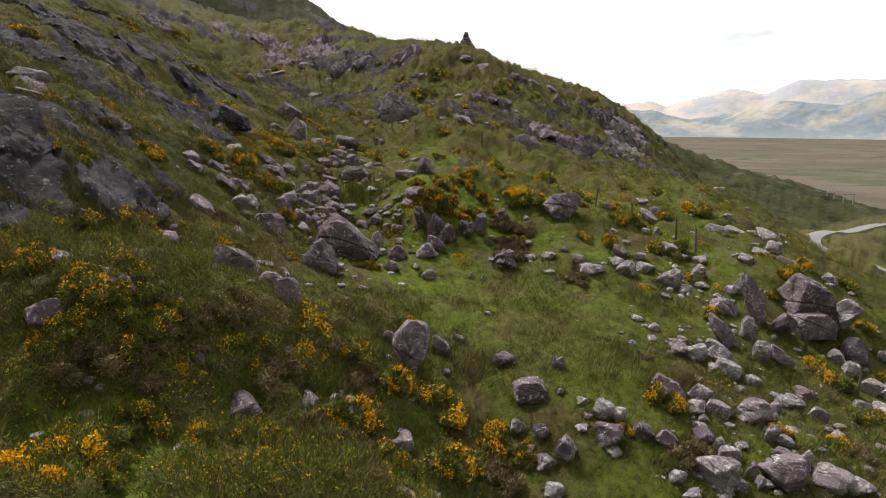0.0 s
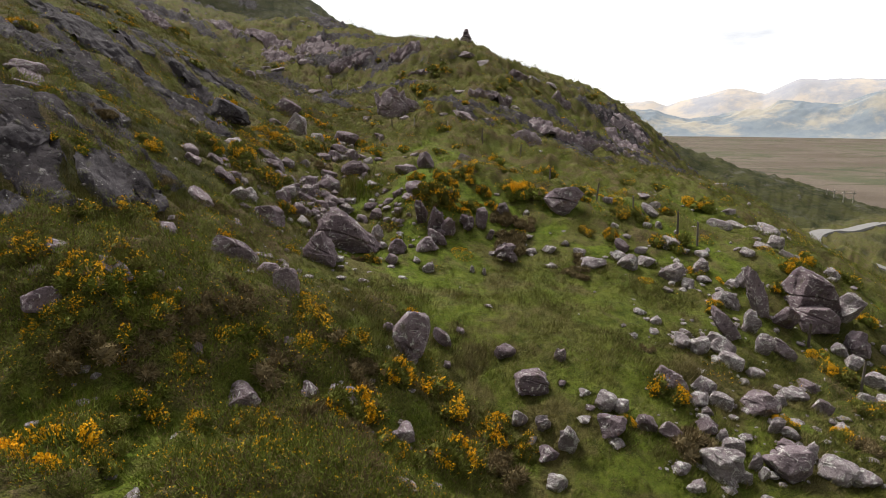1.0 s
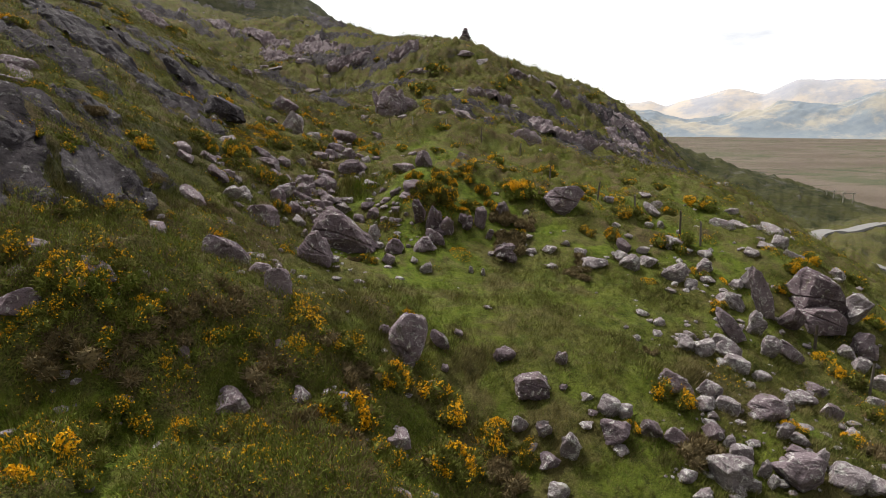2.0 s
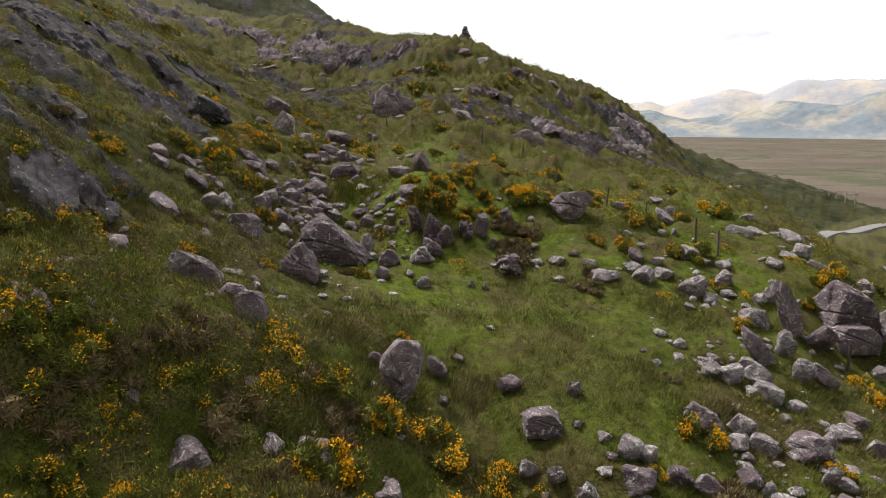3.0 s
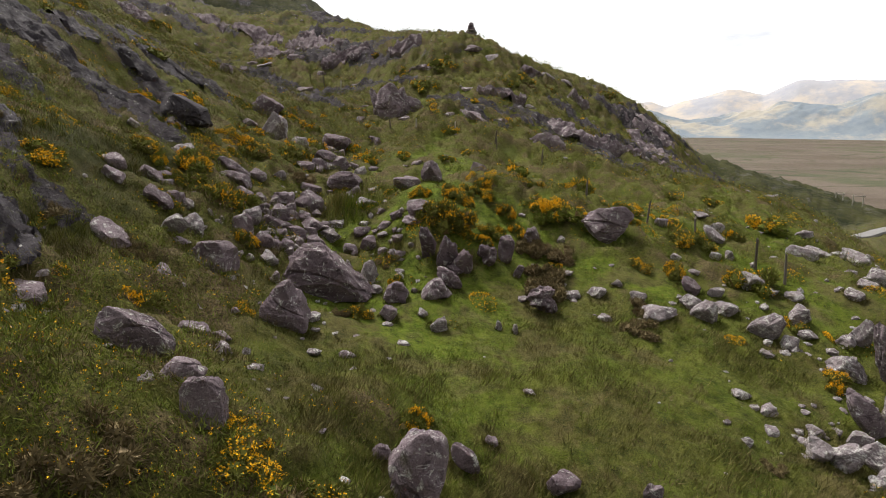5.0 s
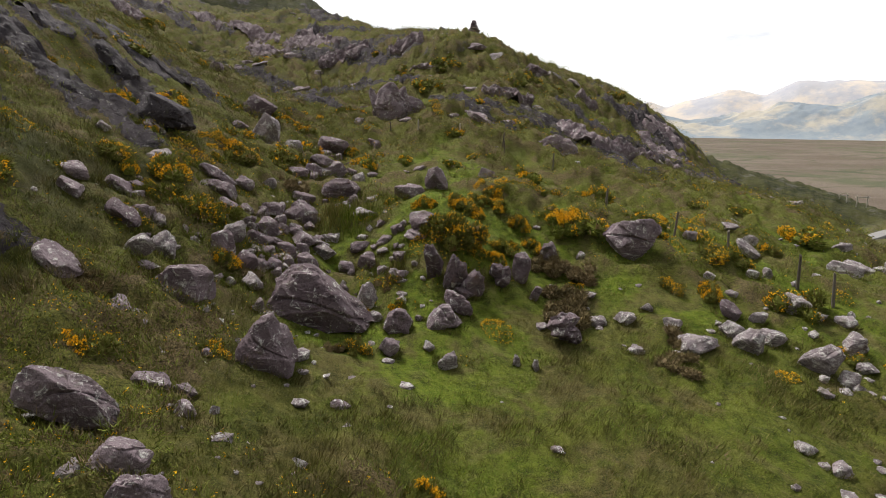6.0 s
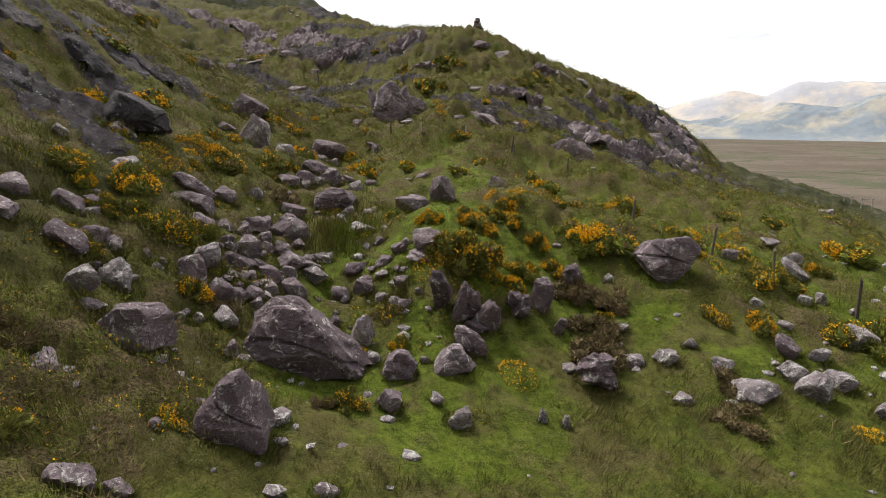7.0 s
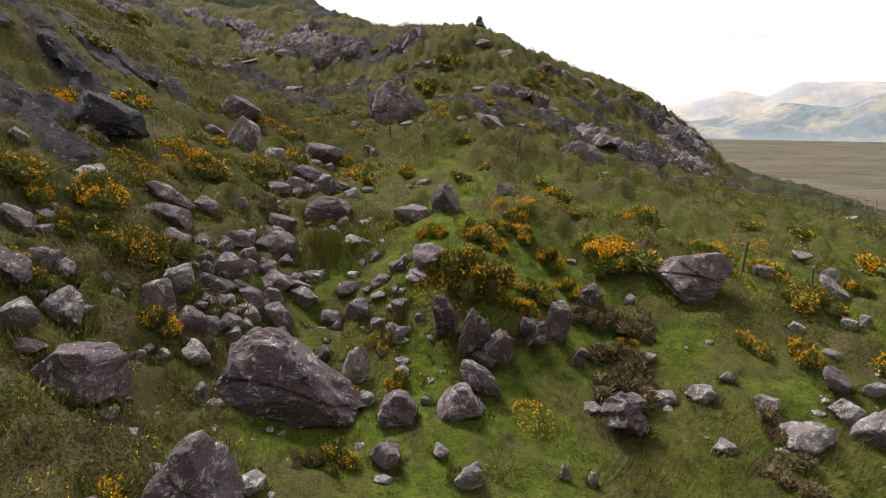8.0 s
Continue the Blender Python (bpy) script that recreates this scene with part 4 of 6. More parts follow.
hero(SPLIT, 416, -2.64, 50.97, 1.71, 1.50, 1.54, 0, -6, 0.12, False, "")
hero(BLOCK, 800, -7.02, 22.67, 1.14, 0.83, 1.01, 0, -6, 0.12, True, "squared dark sandstone block with a shadowed undercut", 0.14)
hero(LEANER, 801, -0.31, 25.49, 0.87, 0.83, 0.67, 0, -6, 0.12, True, "tilted purple boulder below the rock ledge")
hero(PYRAMID, 802, -0.68, 24.83, 1.01, 0.63, 0.89, 0, -6, 0.12, False, "domed purple boulder with a white lichen cap")
hero(ROUNDED, 803, -2.00, 24.57, 0.75, 0.67, 0.66, 0, -6, 0.12, True, "rounded dark purple boulder in green turf")
hero(WEDGE, 804, -4.10, 24.61, 2.68, 1.84, 1.35, 0, -6, 0.12, True, "large purple wedge-shaped sandstone boulder with a long crack")
hero(SPLIT, 805, -11.89, 33.08, 1.98, 1.55, 1.75, 0, -6, 0.12, True, "dark wet-looking layered crag on the steep slope", wet=True)
hero(ROUNDED, 806, -5.24, 34.59, 1.54, 0.88, 1.36, 0, -6, 0.12, True, "dark rounded boulder in the gully")
hero(ANVIL, 807, 6.23, 30.34, 1.87, 1.44, 1.65, 0, -6, 0.12, False, "pale purple flat-topped boulder beside yellow gorse")
hero(CREST, 808, 16.06, 24.29, 2.33, 1.85, 1.7, 0, 8, 0.12, True, "large dark split boulder on the crest of the bank")
hero(BLOCK, 809, 15.77, 23.31, 1.51, 1.08, 1.33, 0, -6, 0.12, True, "dark block wedged under the split boulder", 0.14)
hero(FIN, 810, 12.97, 22.85, 1.06, 2.27, 0.59, 0, -6, 0.12, False, "tall leaning fin of grey sandstone on the bank")
hero(FIN, 811, 10.56, 20.46, 1.07, 1.26, 0.59, 0, -6, 0.12, False, "long leaning blade of striped sandstone on the bank")
hero(LEANER, 812, 12.56, 19.99, 0.83, 0.88, 0.64, 0, -6, 0.12, False, "black and white lichen-streaked rock")
hero(ROUNDED, 813, 17.23, 22.57, 1.00, 1.11, 0.88, 0, -6, 0.12, False, "rounded boulder with curved pale banding")
hero(SPLIT, 814, 6.87, 16.08, 0.92, 0.78, 0.81, 0, -6, 0.12, False, "pale splintered slab tilted in the turf")
hero(ROUNDED, 815, 9.33, 15.66, 0.98, 0.62, 0.86, 0, -6, 0.12, False, "smooth pale rounded boulder in the grass")
hero(BLOCK, 816, 2.58, 15.64, 0.92, 0.63, 0.81, 0, -6, 0.12, True, "squat dark rock with black and white lichen", 0.14)
hero(ANVIL, 817, 8.69, 12.97, 1.10, 0.88, 0.97, 0, -6, 0.12, False, "broad rock banded with black and white lichen")

# ---- stones and outcrops, nearest ground first ----
rock("block", 4, -12.26, 44.86, 1.71, 1.38, 1.76, 18, 25, 1, 0.2)
rock("slab", 0, 1.78, 49.48, 2.67, 1.67, 0.89, -25, -10, -4, 0.2)
rock("boulder", 1, 3.68, 49.27, 1.28, 0.83, 0.57, 174, 3, 4, 0.2)
rock("boulder", 1, 13.63, 48.98, 1.30, 0.72, 0.46, 5, 4, 0, 0.2)
rock("crag", 3, 8.39, 69.14, 2.26, 1.75, 1.43, 175, -3, 0, 0.2)
rock("boulder", 0, 10.67, 70.96, 1.74, 1.11, 0.73, 0, -1, 1, 0.2)
rock("boulder", 5, 12.97, 72.22, 1.57, 1.18, 0.61, 14, 1, -6, 0.2)
rock("crag", 1, -16.63, 51.25, 1.12, 1.07, 1.24, 19, -3, 0, 0.2)
rock("crag", 5, -22.46, 71.61, 2.56, 1.87, 0.96, 203, -6, 2, 0.2)
rock("boulder", 4, -20.10, 73.85, 2.14, 1.04, 0.82, -15, -7, -1, 0.2)
rock("boulder", 0, -17.37, 76.46, 2.22, 1.77, 1.00, -5, 0, -4, 0.2)
rock("boulder", 0, -10.48, 65.96, 1.87, 1.14, 0.51, 20, -9, -3, 0.2)
rock("boulder", 2, -6.37, 52.99, 1.06, 0.69, 0.36, 12, 1, 2, 0.2)
rock("boulder", 4, 1.61, 58.99, 1.21, 0.93, 0.46, 165, -4, -2, 0.2)
rock("boulder", 0, 0.02, 48.47, 0.81, 0.41, 0.31, 18, -8, 0, 0.2)
rock("boulder", 5, -9.20, 67.14, 1.91, 0.95, 0.48, 161, -3, -4, 0.2)
rock("crag", 4, -20.05, 81.91, 2.42, 1.53, 0.94, 189, 1, 3, 0.2)
rock("boulder", 3, 4.62, 68.10, 1.44, 1.11, 0.66, 23, -8, -3, 0.2)
rock("boulder", 1, 2.71, 69.09, 1.96, 0.79, 0.56, 170, 2, -2, 0.2)
rock("boulder", 5, 9.70, 61.32, 1.45, 1.18, 0.52, 179, 2, -5, 0.2)
rock("boulder", 1, 6.86, 56.63, 1.31, 0.95, 0.42, 166, 8, -2, 0.2)
rock("boulder", 4, 0.54, 18.27, 0.32, 0.25, 0.24, -20, 6, -3, 0.2)
rock("boulder", 4, 0.10, 16.51, 0.24, 0.23, 0.34, -14, -2, 2, 0.2)
rock("boulder", 5, 1.64, 20.11, 0.33, 0.27, 0.14, -1, 4, -1, 0.2)
rock("boulder", 1, -3.87, 13.64, 0.36, 0.33, 0.16, -17, -4, 1, 0.2)
rock("shard", 5, -5.57, 12.24, 0.30, 0.22, 0.42, 189, 2, -3, 0.2)
rock("boulder", 5, -8.65, 17.55, 0.97, 0.68, 0.34, 171, 1, -7, 0.2)
rock("boulder", 2, -7.92, 14.58, 0.73, 0.42, 0.23, 6, 6, -5, 0.2)
rock("boulder", 5, -6.69, 13.26, 0.28, 0.19, 0.16, -15, -5, -4, 0.2)
rock("boulder", 0, -8.03, 16.26, 0.32, 0.27, 0.14, 160, -8, -4, 0.2)
rock("slab", 2, -8.90, 20.98, 1.07, 0.70, 0.39, -7, 6, 0, 0.2)
rock("boulder", 3, -5.47, 18.93, 0.45, 0.33, 0.25, 188, -8, -4, 0.2)
rock("boulder", 3, -7.59, 20.93, 0.72, 0.44, 0.29, -25, 2, 8, 0.2)
rock("boulder", 2, -2.92, 20.41, 0.49, 0.36, 0.19, -13, 4, -6, 0.2)
rock("block", 0, -8.60, 11.86, 0.82, 0.75, 0.62, 167, -3, -3, 0.2)
rock("boulder", 5, -10.30, 24.01, 0.90, 0.66, 0.48, -20, -9, -8, 0.2)
rock("boulder", 4, -9.28, 13.50, 0.86, 0.64, 0.28, 159, -7, 8, 0.2)
rock("boulder", 5, -9.23, 12.80, 0.50, 0.35, 0.18, 15, -3, 8, 0.2)
rock("slab", 0, -7.39, 12.67, 1.04, 0.42, 0.21, -21, -5, 5, 0.2)
rock("boulder", 0, -9.86, 15.55, 0.39, 0.28, 0.12, 187, 1, 0, 0.2)
rock("boulder", 4, -15.61, 22.36, 1.22, 0.69, 0.50, 12, -7, -8, 0.2)
rock("boulder", 2, -17.79, 25.81, 1.63, 0.81, 0.57, 204, 0, 3, 0.2)
rock("boulder", 1, -4.48, 11.96, 0.81, 0.78, 0.50, 189, 10, -1, 0.2)
rock("boulder", 3, -3.20, 12.66, 0.44, 0.43, 0.36, 5, 9, -8, 0.2)
rock("boulder", 4, -2.41, 12.82, 0.87, 0.71, 0.39, -9, 9, 6, 0.2)
rock("boulder", 1, -0.97, 12.73, 0.61, 0.59, 0.41, 165, 1, 1, 0.2)
rock("boulder", 5, -4.21, 13.02, 0.32, 0.30, 0.19, 9, 6, 1, 0.2)
rock("boulder", 5, -0.75, 10.54, 0.50, 0.35, 0.23, -5, -6, -1, 0.2)
rock("boulder", 2, -6.33, 11.76, 0.21, 0.20, 0.14, -14, 5, -5, 0.2)
rock("boulder", 2, 15.17, 31.28, 1.50, 0.95, 0.54, -17, 2, -7, 0.2)
rock("boulder", 3, 16.86, 33.13, 1.27, 1.13, 0.61, 178, -2, 3, 0.2)
rock("boulder", 3, 19.02, 33.28, 1.47, 1.18, 0.99, -1, -5, -4, 0.2)
rock("boulder", 3, 11.61, 27.45, 0.70, 0.43, 0.31, 190, 5, -6, 0.2)
rock("boulder", 2, 14.55, 27.10, 0.79, 0.68, 0.40, 165, -9, 2, 0.2)
rock("boulder", 2, 15.75, 28.09, 0.93, 0.59, 0.39, 176, -8, -3, 0.2)
rock("boulder", 2, 16.87, 27.77, 0.81, 0.62, 0.37, -10, 9, -5, 0.2)
rock("slab", 3, -3.08, 48.53, 0.53, 0.50, 0.32, 198, -3, 5, 0.2)
rock("boulder", 0, -4.80, 49.97, 0.78, 0.56, 0.36, 184, 1, -1, 0.2)
rock("block", 2, -6.36, 48.86, 0.73, 0.59, 0.45, 165, -6, 8, 0.2)
rock("block", 5, -6.41, 49.60, 0.68, 0.50, 0.46, 161, -3, 1, 0.2)
rock("slab", 4, -3.17, 48.67, 0.94, 0.89, 0.41, 186, 0, 3, 0.2)
rock("shard", 1, 19.03, 27.50, 0.92, 0.83, 0.53, 192, -6, 3, 0.2)
rock("boulder", 0, 16.92, 32.12, 0.56, 0.33, 0.23, 21, -8, -5, 0.2)
rock("boulder", 1, 13.30, 30.13, 0.44, 0.30, 0.33, 190, 2, 3, 0.2)
rock("slab", 4, 18.14, 33.18, 0.77, 0.71, 0.37, 22, -8, -3, 0.2)
rock("boulder", 5, 20.98, 35.09, 0.48, 0.32, 0.39, -21, 4, 0, 0.2)
rock("boulder", 3, 17.90, 30.08, 0.44, 0.31, 0.25, -16, 2, -2, 0.2)
rock("shard", 2, 17.19, 34.50, 0.83, 0.57, 0.45, 10, -1, -3, 0.2)
rock("boulder", 2, -10.99, 25.41, 0.93, 0.73, 0.39, 158, -2, 1, 0.2)
rock("boulder", 5, -6.02, 18.93, 0.76, 0.56, 0.31, 2, -6, -1, 0.2)
rock("boulder", 2, -5.20, 18.24, 0.45, 0.35, 0.40, -19, 8, 7, 0.2)
rock("boulder", 1, -5.75, 20.69, 0.39, 0.36, 0.21, -11, -3, -6, 0.2)
rock("boulder", 4, -9.18, 24.19, 1.02, 0.81, 0.47, 6, 5, 0, 0.14, tone="dark")
rock("slab", 2, -8.47, 23.13, 0.58, 0.38, 0.87, 184, -22, -2, 0.14, tone="pale")
rock("boulder", 0, -8.63, 24.25, 0.23, 0.18, 0.24, 182, -2, -7, 0.14)
rock("shard", 6, -8.16, 24.23, 0.87, 0.61, 0.52, -13, 8, -4, 0.14, tone="pale")
rock("block", 1, -7.20, 25.79, 0.96, 0.76, 0.82, -8, -1, 5, 0.14, tone="dark")
rock("boulder", 5, -7.21, 26.74, 0.71, 0.57, 0.74, 190, 6, -1, 0.14, tone="pale")
rock("boulder", 8, -6.55, 25.68, 0.66, 0.53, 0.55, 185, 3, 0, 0.14, tone="dark")
rock("boulder", 1, -7.93, 22.83, 0.55, 0.44, 0.20, 14, -4, -7, 0.14)
rock("boulder", 3, -6.15, 24.87, 0.63, 0.51, 0.44, -5, 3, -4, 0.14, tone="pale")
rock("boulder", 2, -6.65, 24.60, 0.30, 0.24, 0.25, 1, 7, -7, 0.14, tone="pale")
rock("boulder", 0, -6.90, 24.12, 0.32, 0.26, 0.39, 190, 4, 0, 0.14)
rock("boulder", 4, -7.29, 23.94, 0.21, 0.17, 0.30, 174, -1, -3, 0.14)
rock("boulder", 1, -5.65, 23.86, 0.36, 0.29, 0.50, 172, 5, -5, 0.14)
rock("slab", 1, -6.87, 27.57, 0.82, 0.54, 0.61, 172, -15, 4, 0.14, tone="dark")
rock("boulder", 1, -6.83, 28.62, 0.88, 0.70, 0.70, 190, -4, 4, 0.14)
rock("boulder", 8, -6.52, 29.49, 0.47, 0.38, 0.42, 0, 0, -4, 0.14)
rock("slab", 7, -6.29, 28.34, 0.87, 0.57, 0.39, 9, 10, -6, 0.14)
rock("block", 8, -5.88, 27.65, 0.69, 0.56, 0.58, 192, 6, 6, 0.14)
rock("boulder", 2, -5.51, 28.18, 0.51, 0.41, 0.56, 6, -2, 0, 0.14)
rock("boulder", 1, -5.62, 29.05, 0.94, 0.75, 0.63, 6, -4, 2, 0.14)
rock("block", 8, -5.19, 27.39, 0.80, 0.64, 0.69, 196, 3, -4, 0.14)
rock("boulder", 1, -5.69, 27.03, 0.54, 0.43, 0.37, 174, 2, 2, 0.14)
rock("boulder", 2, -5.92, 26.36, 0.51, 0.41, 0.35, 192, 2, 4, 0.14)
rock("boulder", 1, -5.78, 26.10, 0.38, 0.30, 0.32, 163, -5, 4, 0.14)
rock("boulder", 0, -6.57, 26.95, 0.53, 0.42, 0.19, 12, -2, 1, 0.14, tone="pale")
rock("boulder", 5, -8.23, 25.66, 0.27, 0.22, 0.23, -12, 7, 3, 0.14)
rock("boulder", 3, -7.89, 25.72, 0.24, 0.19, 0.23, 175, 5, 2, 0.14)
rock("boulder", 3, -4.92, 29.01, 0.84, 0.67, 0.52, 179, 6, 0, 0.14, tone="pale")
rock("boulder", 6, -3.73, 29.64, 0.79, 0.63, 0.43, 5, 0, -3, 0.14, tone="dark")
rock("block", 7, -3.38, 28.65, 0.78, 0.62, 0.56, 177, -2, -2, 0.14)
rock("boulder", 5, -4.05, 28.53, 0.63, 0.50, 0.55, -6, 2, 5, 0.14)
rock("boulder", 5, -2.84, 28.89, 0.46, 0.36, 0.20, 2, -3, -5, 0.14, tone="pale")
rock("slab", 6, -2.88, 29.57, 0.63, 0.41, 0.38, 191, -13, -2, 0.14)
rock("boulder", 7, -2.13, 28.17, 0.48, 0.38, 0.51, -6, -7, 4, 0.14)
rock("boulder", 8, -1.64, 27.55, 0.20, 0.16, 0.25, 2, -6, -4, 0.14, tone="pale")
rock("boulder", 6, -2.04, 27.27, 0.44, 0.35, 0.31, 1, 0, -6, 0.14)
rock("slab", 3, -3.17, 26.09, 0.64, 0.41, 1.00, 197, -12, -1, 0.14, tone="pale")
rock("boulder", 6, -4.97, 30.39, 0.74, 0.59, 0.27, 173, -8, -5, 0.14, tone="pale")
rock("boulder", 4, -1.35, 29.12, 0.98, 0.78, 0.64, 5, -3, 5, 0.14, tone="dark")
rock("slab", 0, -1.68, 28.73, 0.89, 0.58, 0.32, 168, -18, 2, 0.14)
rock("boulder", 0, -2.18, 30.08, 0.40, 0.32, 0.29, 174, 6, 4, 0.14, tone="pale")
rock("boulder", 8, -3.78, 30.52, 0.43, 0.35, 0.17, 1, -2, 3, 0.14, tone="pale")
rock("boulder", 7, -3.97, 26.89, 0.40, 0.32, 0.45, 3, 0, 2, 0.14, tone="dark")
rock("boulder", 7, -3.10, 31.02, 0.43, 0.34, 0.23, 176, -8, -5, 0.14, tone="dark")
rock("boulder", 2, -2.71, 25.20, 0.42, 0.33, 0.35, 173, -5, -7, 0.14, tone="pale")
rock("boulder", 1, -2.13, 23.43, 0.61, 0.49, 0.57, 17, -5, 5, 0.14)
rock("boulder", 6, -0.68, 23.22, 0.56, 0.44, 0.51, 190, -3, -2, 0.14, tone="pale")
rock("boulder", 3, -1.14, 23.69, 0.32, 0.25, 0.32, -8, 3, 6, 0.14, tone="pale")
rock("shard", 0, 1.21, 23.59, 0.21, 0.15, 0.41, -9, -2, -3, 0.14, tone="pale")
rock("shard", 6, 1.70, 23.44, 0.19, 0.13, 0.43, 162, 6, 5, 0.14, tone="pale")
rock("boulder", 8, -1.44, 25.10, 0.24, 0.19, 0.20, -15, 0, 0, 0.14)
rock("slab", 6, -10.66, 29.43, 0.85, 0.56, 0.66, 188, -21, -7, 0.14, tone="pale")
rock("slab", 4, -12.60, 29.70, 0.53, 0.34, 0.35, -10, 10, -1, 0.14, tone="pale")
rock("boulder", 5, -11.91, 28.49, 0.56, 0.45, 0.33, 163, 6, 0, 0.14)
rock("slab", 4, -12.10, 32.17, 0.96, 0.62, 0.34, -5, 18, 3, 0.14)
rock("boulder", 5, -10.22, 26.03, 0.89, 0.71, 0.54, 6, 0, -1, 0.14)
rock("boulder", 3, -10.06, 26.78, 0.44, 0.35, 0.16, 183, 2, 0, 0.14)
rock("boulder", 0, -9.08, 24.98, 0.66, 0.53, 0.50, 174, 3, 6, 0.14, tone="dark")
rock("boulder", 0, -9.30, 30.90, 1.47, 1.18, 0.53, 0, 4, -3, 0.14, tone="dark")
rock("block", 0, -8.69, 29.68, 1.23, 0.98, 0.58, 197, -1, -7, 0.14, tone="dark")
rock("boulder", 2, -8.52, 31.71, 0.78, 0.63, 0.46, 197, -8, 5, 0.14)
rock("block", 4, -6.67, 33.23, 0.95, 0.76, 0.58, -7, -6, -4, 0.14, tone="dark")
rock("boulder", 5, -8.11, 28.59, 0.80, 0.64, 0.39, 166, -7, 2, 0.14)
rock("boulder", 1, -7.84, 29.64, 0.70, 0.56, 0.52, -5, 0, -1, 0.14, tone="dark")
rock("boulder", 0, -7.20, 30.85, 0.84, 0.67, 0.56, 165, -4, 5, 0.14)
rock("boulder", 3, -7.25, 29.65, 0.47, 0.38, 0.69, -3, -5, -4, 0.14)
rock("boulder", 8, -6.36, 31.58, 1.30, 1.04, 0.95, 178, -5, -6, 0.14)
rock("boulder", 5, -6.73, 30.13, 0.49, 0.39, 0.55, 181, 7, -5, 0.14)
rock("boulder", 0, -7.39, 28.43, 0.44, 0.35, 0.56, 187, -8, -4, 0.14, tone="dark")
rock("slab", 0, -10.20, 40.52, 1.77, 1.15, 1.73, 7, 17, 6, 0.14, tone="pale")
rock("boulder", 2, -8.70, 40.24, 1.09, 0.87, 0.80, 179, 7, 1, 0.14, tone="pale")
rock("block", 8, -12.26, 44.94, 1.03, 0.82, 0.68, 192, 7, 4, 0.14, tone="dark")
rock("boulder", 1, -11.78, 41.22, 0.91, 0.73, 0.46, 7, -2, -3, 0.14)
rock("block", 5, -7.21, 43.61, 1.84, 1.47, 1.19, 13, 2, -6, 0.14, tone="dark")
rock("boulder", 6, -6.74, 38.55, 1.65, 1.32, 0.66, -9, 4, -1, 0.14, tone="dark")
rock("boulder", 0, -6.80, 36.56, 0.99, 0.79, 0.75, -8, -2, -2, 0.14, tone="dark")
rock("boulder", 7, -5.89, 37.54, 1.26, 1.00, 0.84, 164, 6, -2, 0.14)
rock("boulder", 4, -7.37, 35.78, 0.95, 0.76, 0.40, 178, -2, -4, 0.14, tone="dark")
rock("slab", 4, -2.22, 33.06, 1.49, 0.97, 0.72, 197, -23, 0, 0.14)
rock("slab", 8, -3.95, 32.07, 0.99, 0.64, 0.49, 189, -19, -5, 0.14, tone="pale")
rock("boulder", 6, -4.63, 33.98, 0.69, 0.55, 0.47, 189, 7, -2, 0.14)
rock("boulder", 6, -3.84, 33.72, 0.78, 0.62, 0.28, 163, 8, -2, 0.14)
rock("block", 0, -0.98, 33.50, 0.95, 0.76, 1.21, 164, 5, -7, 0.14, tone="dark")
rock("slab", 0, 1.35, 36.33, 1.09, 0.71, 0.57, 16, 25, -4, 0.14)
rock("boulder", 6, -0.49, 40.33, 0.39, 0.31, 0.59, 180, 0, 5, 0.14, tone="pale")
rock("boulder", 8, -1.92, 38.72, 0.72, 0.58, 0.26, 165, 8, 0, 0.14)
rock("boulder", 3, -2.67, 37.99, 0.59, 0.47, 0.21, 185, -5, 3, 0.14)
rock("boulder", 5, -5.22, 33.42, 0.48, 0.39, 0.31, 189, 4, -3, 0.14)
rock("boulder", 3, -4.76, 32.48, 0.46, 0.37, 0.21, 163, -1, 2, 0.14)
rock("boulder", 4, 8.98, 31.60, 0.57, 0.46, 0.59, 197, 5, -1, 0.14, tone="pale")
rock("boulder", 2, 4.28, 29.99, 0.33, 0.26, 0.42, 170, -7, 6, 0.14, tone="pale")
rock("boulder", 8, 2.91, 31.45, 0.35, 0.28, 0.17, 11, 0, 1, 0.14)
rock("slab", 8, 11.36, 31.77, 1.26, 0.82, 0.45, -6, 19, -4, 0.14, tone="pale")
rock("boulder", 8, 10.61, 29.69, 0.49, 0.39, 0.31, -15, -3, -1, 0.14, tone="pale")
rock("boulder", 1, 11.34, 29.95, 0.41, 0.33, 0.59, 163, 8, 3, 0.14)
rock("boulder", 6, 12.07, 33.10, 0.77, 0.62, 0.60, 181, 0, 5, 0.14)
rock("boulder", 3, 11.96, 34.26, 0.81, 0.65, 0.36, 16, -6, -4, 0.14)
rock("slab", 8, 8.40, 26.94, 0.82, 0.53, 0.49, -16, 15, -2, 0.14, tone="dark")
rock("slab", 1, 9.32, 26.90, 0.62, 0.40, 0.42, 176, -13, 6, 0.14, tone="pale")
rock("boulder", 2, 8.73, 29.15, 0.47, 0.38, 0.28, -3, 8, -5, 0.14, tone="pale")
rock("crag", 7, 2.83, 25.21, 1.07, 0.86, 1.05, 184, 3, -2, 0.14)
rock("boulder", 5, 4.04, 26.29, 0.59, 0.47, 0.40, 164, -8, -5, 0.14)
rock("boulder", 7, 4.98, 26.40, 0.73, 0.59, 0.40, 1, -5, -4, 0.14, tone="pale")
rock("slab", 5, 5.75, 26.83, 0.41, 0.26, 0.32, 177, -12, -7, 0.14, tone="pale")
rock("boulder", 3, 6.31, 25.93, 0.60, 0.48, 0.54, 4, -7, 4, 0.14)
rock("boulder", 6, 6.65, 24.90, 1.28, 1.02, 0.58, -8, -8, -4, 0.14, tone="pale")
rock("slab", 5, 8.26, 25.30, 0.97, 0.63, 0.86, -9, 14, -5, 0.14, tone="pale")
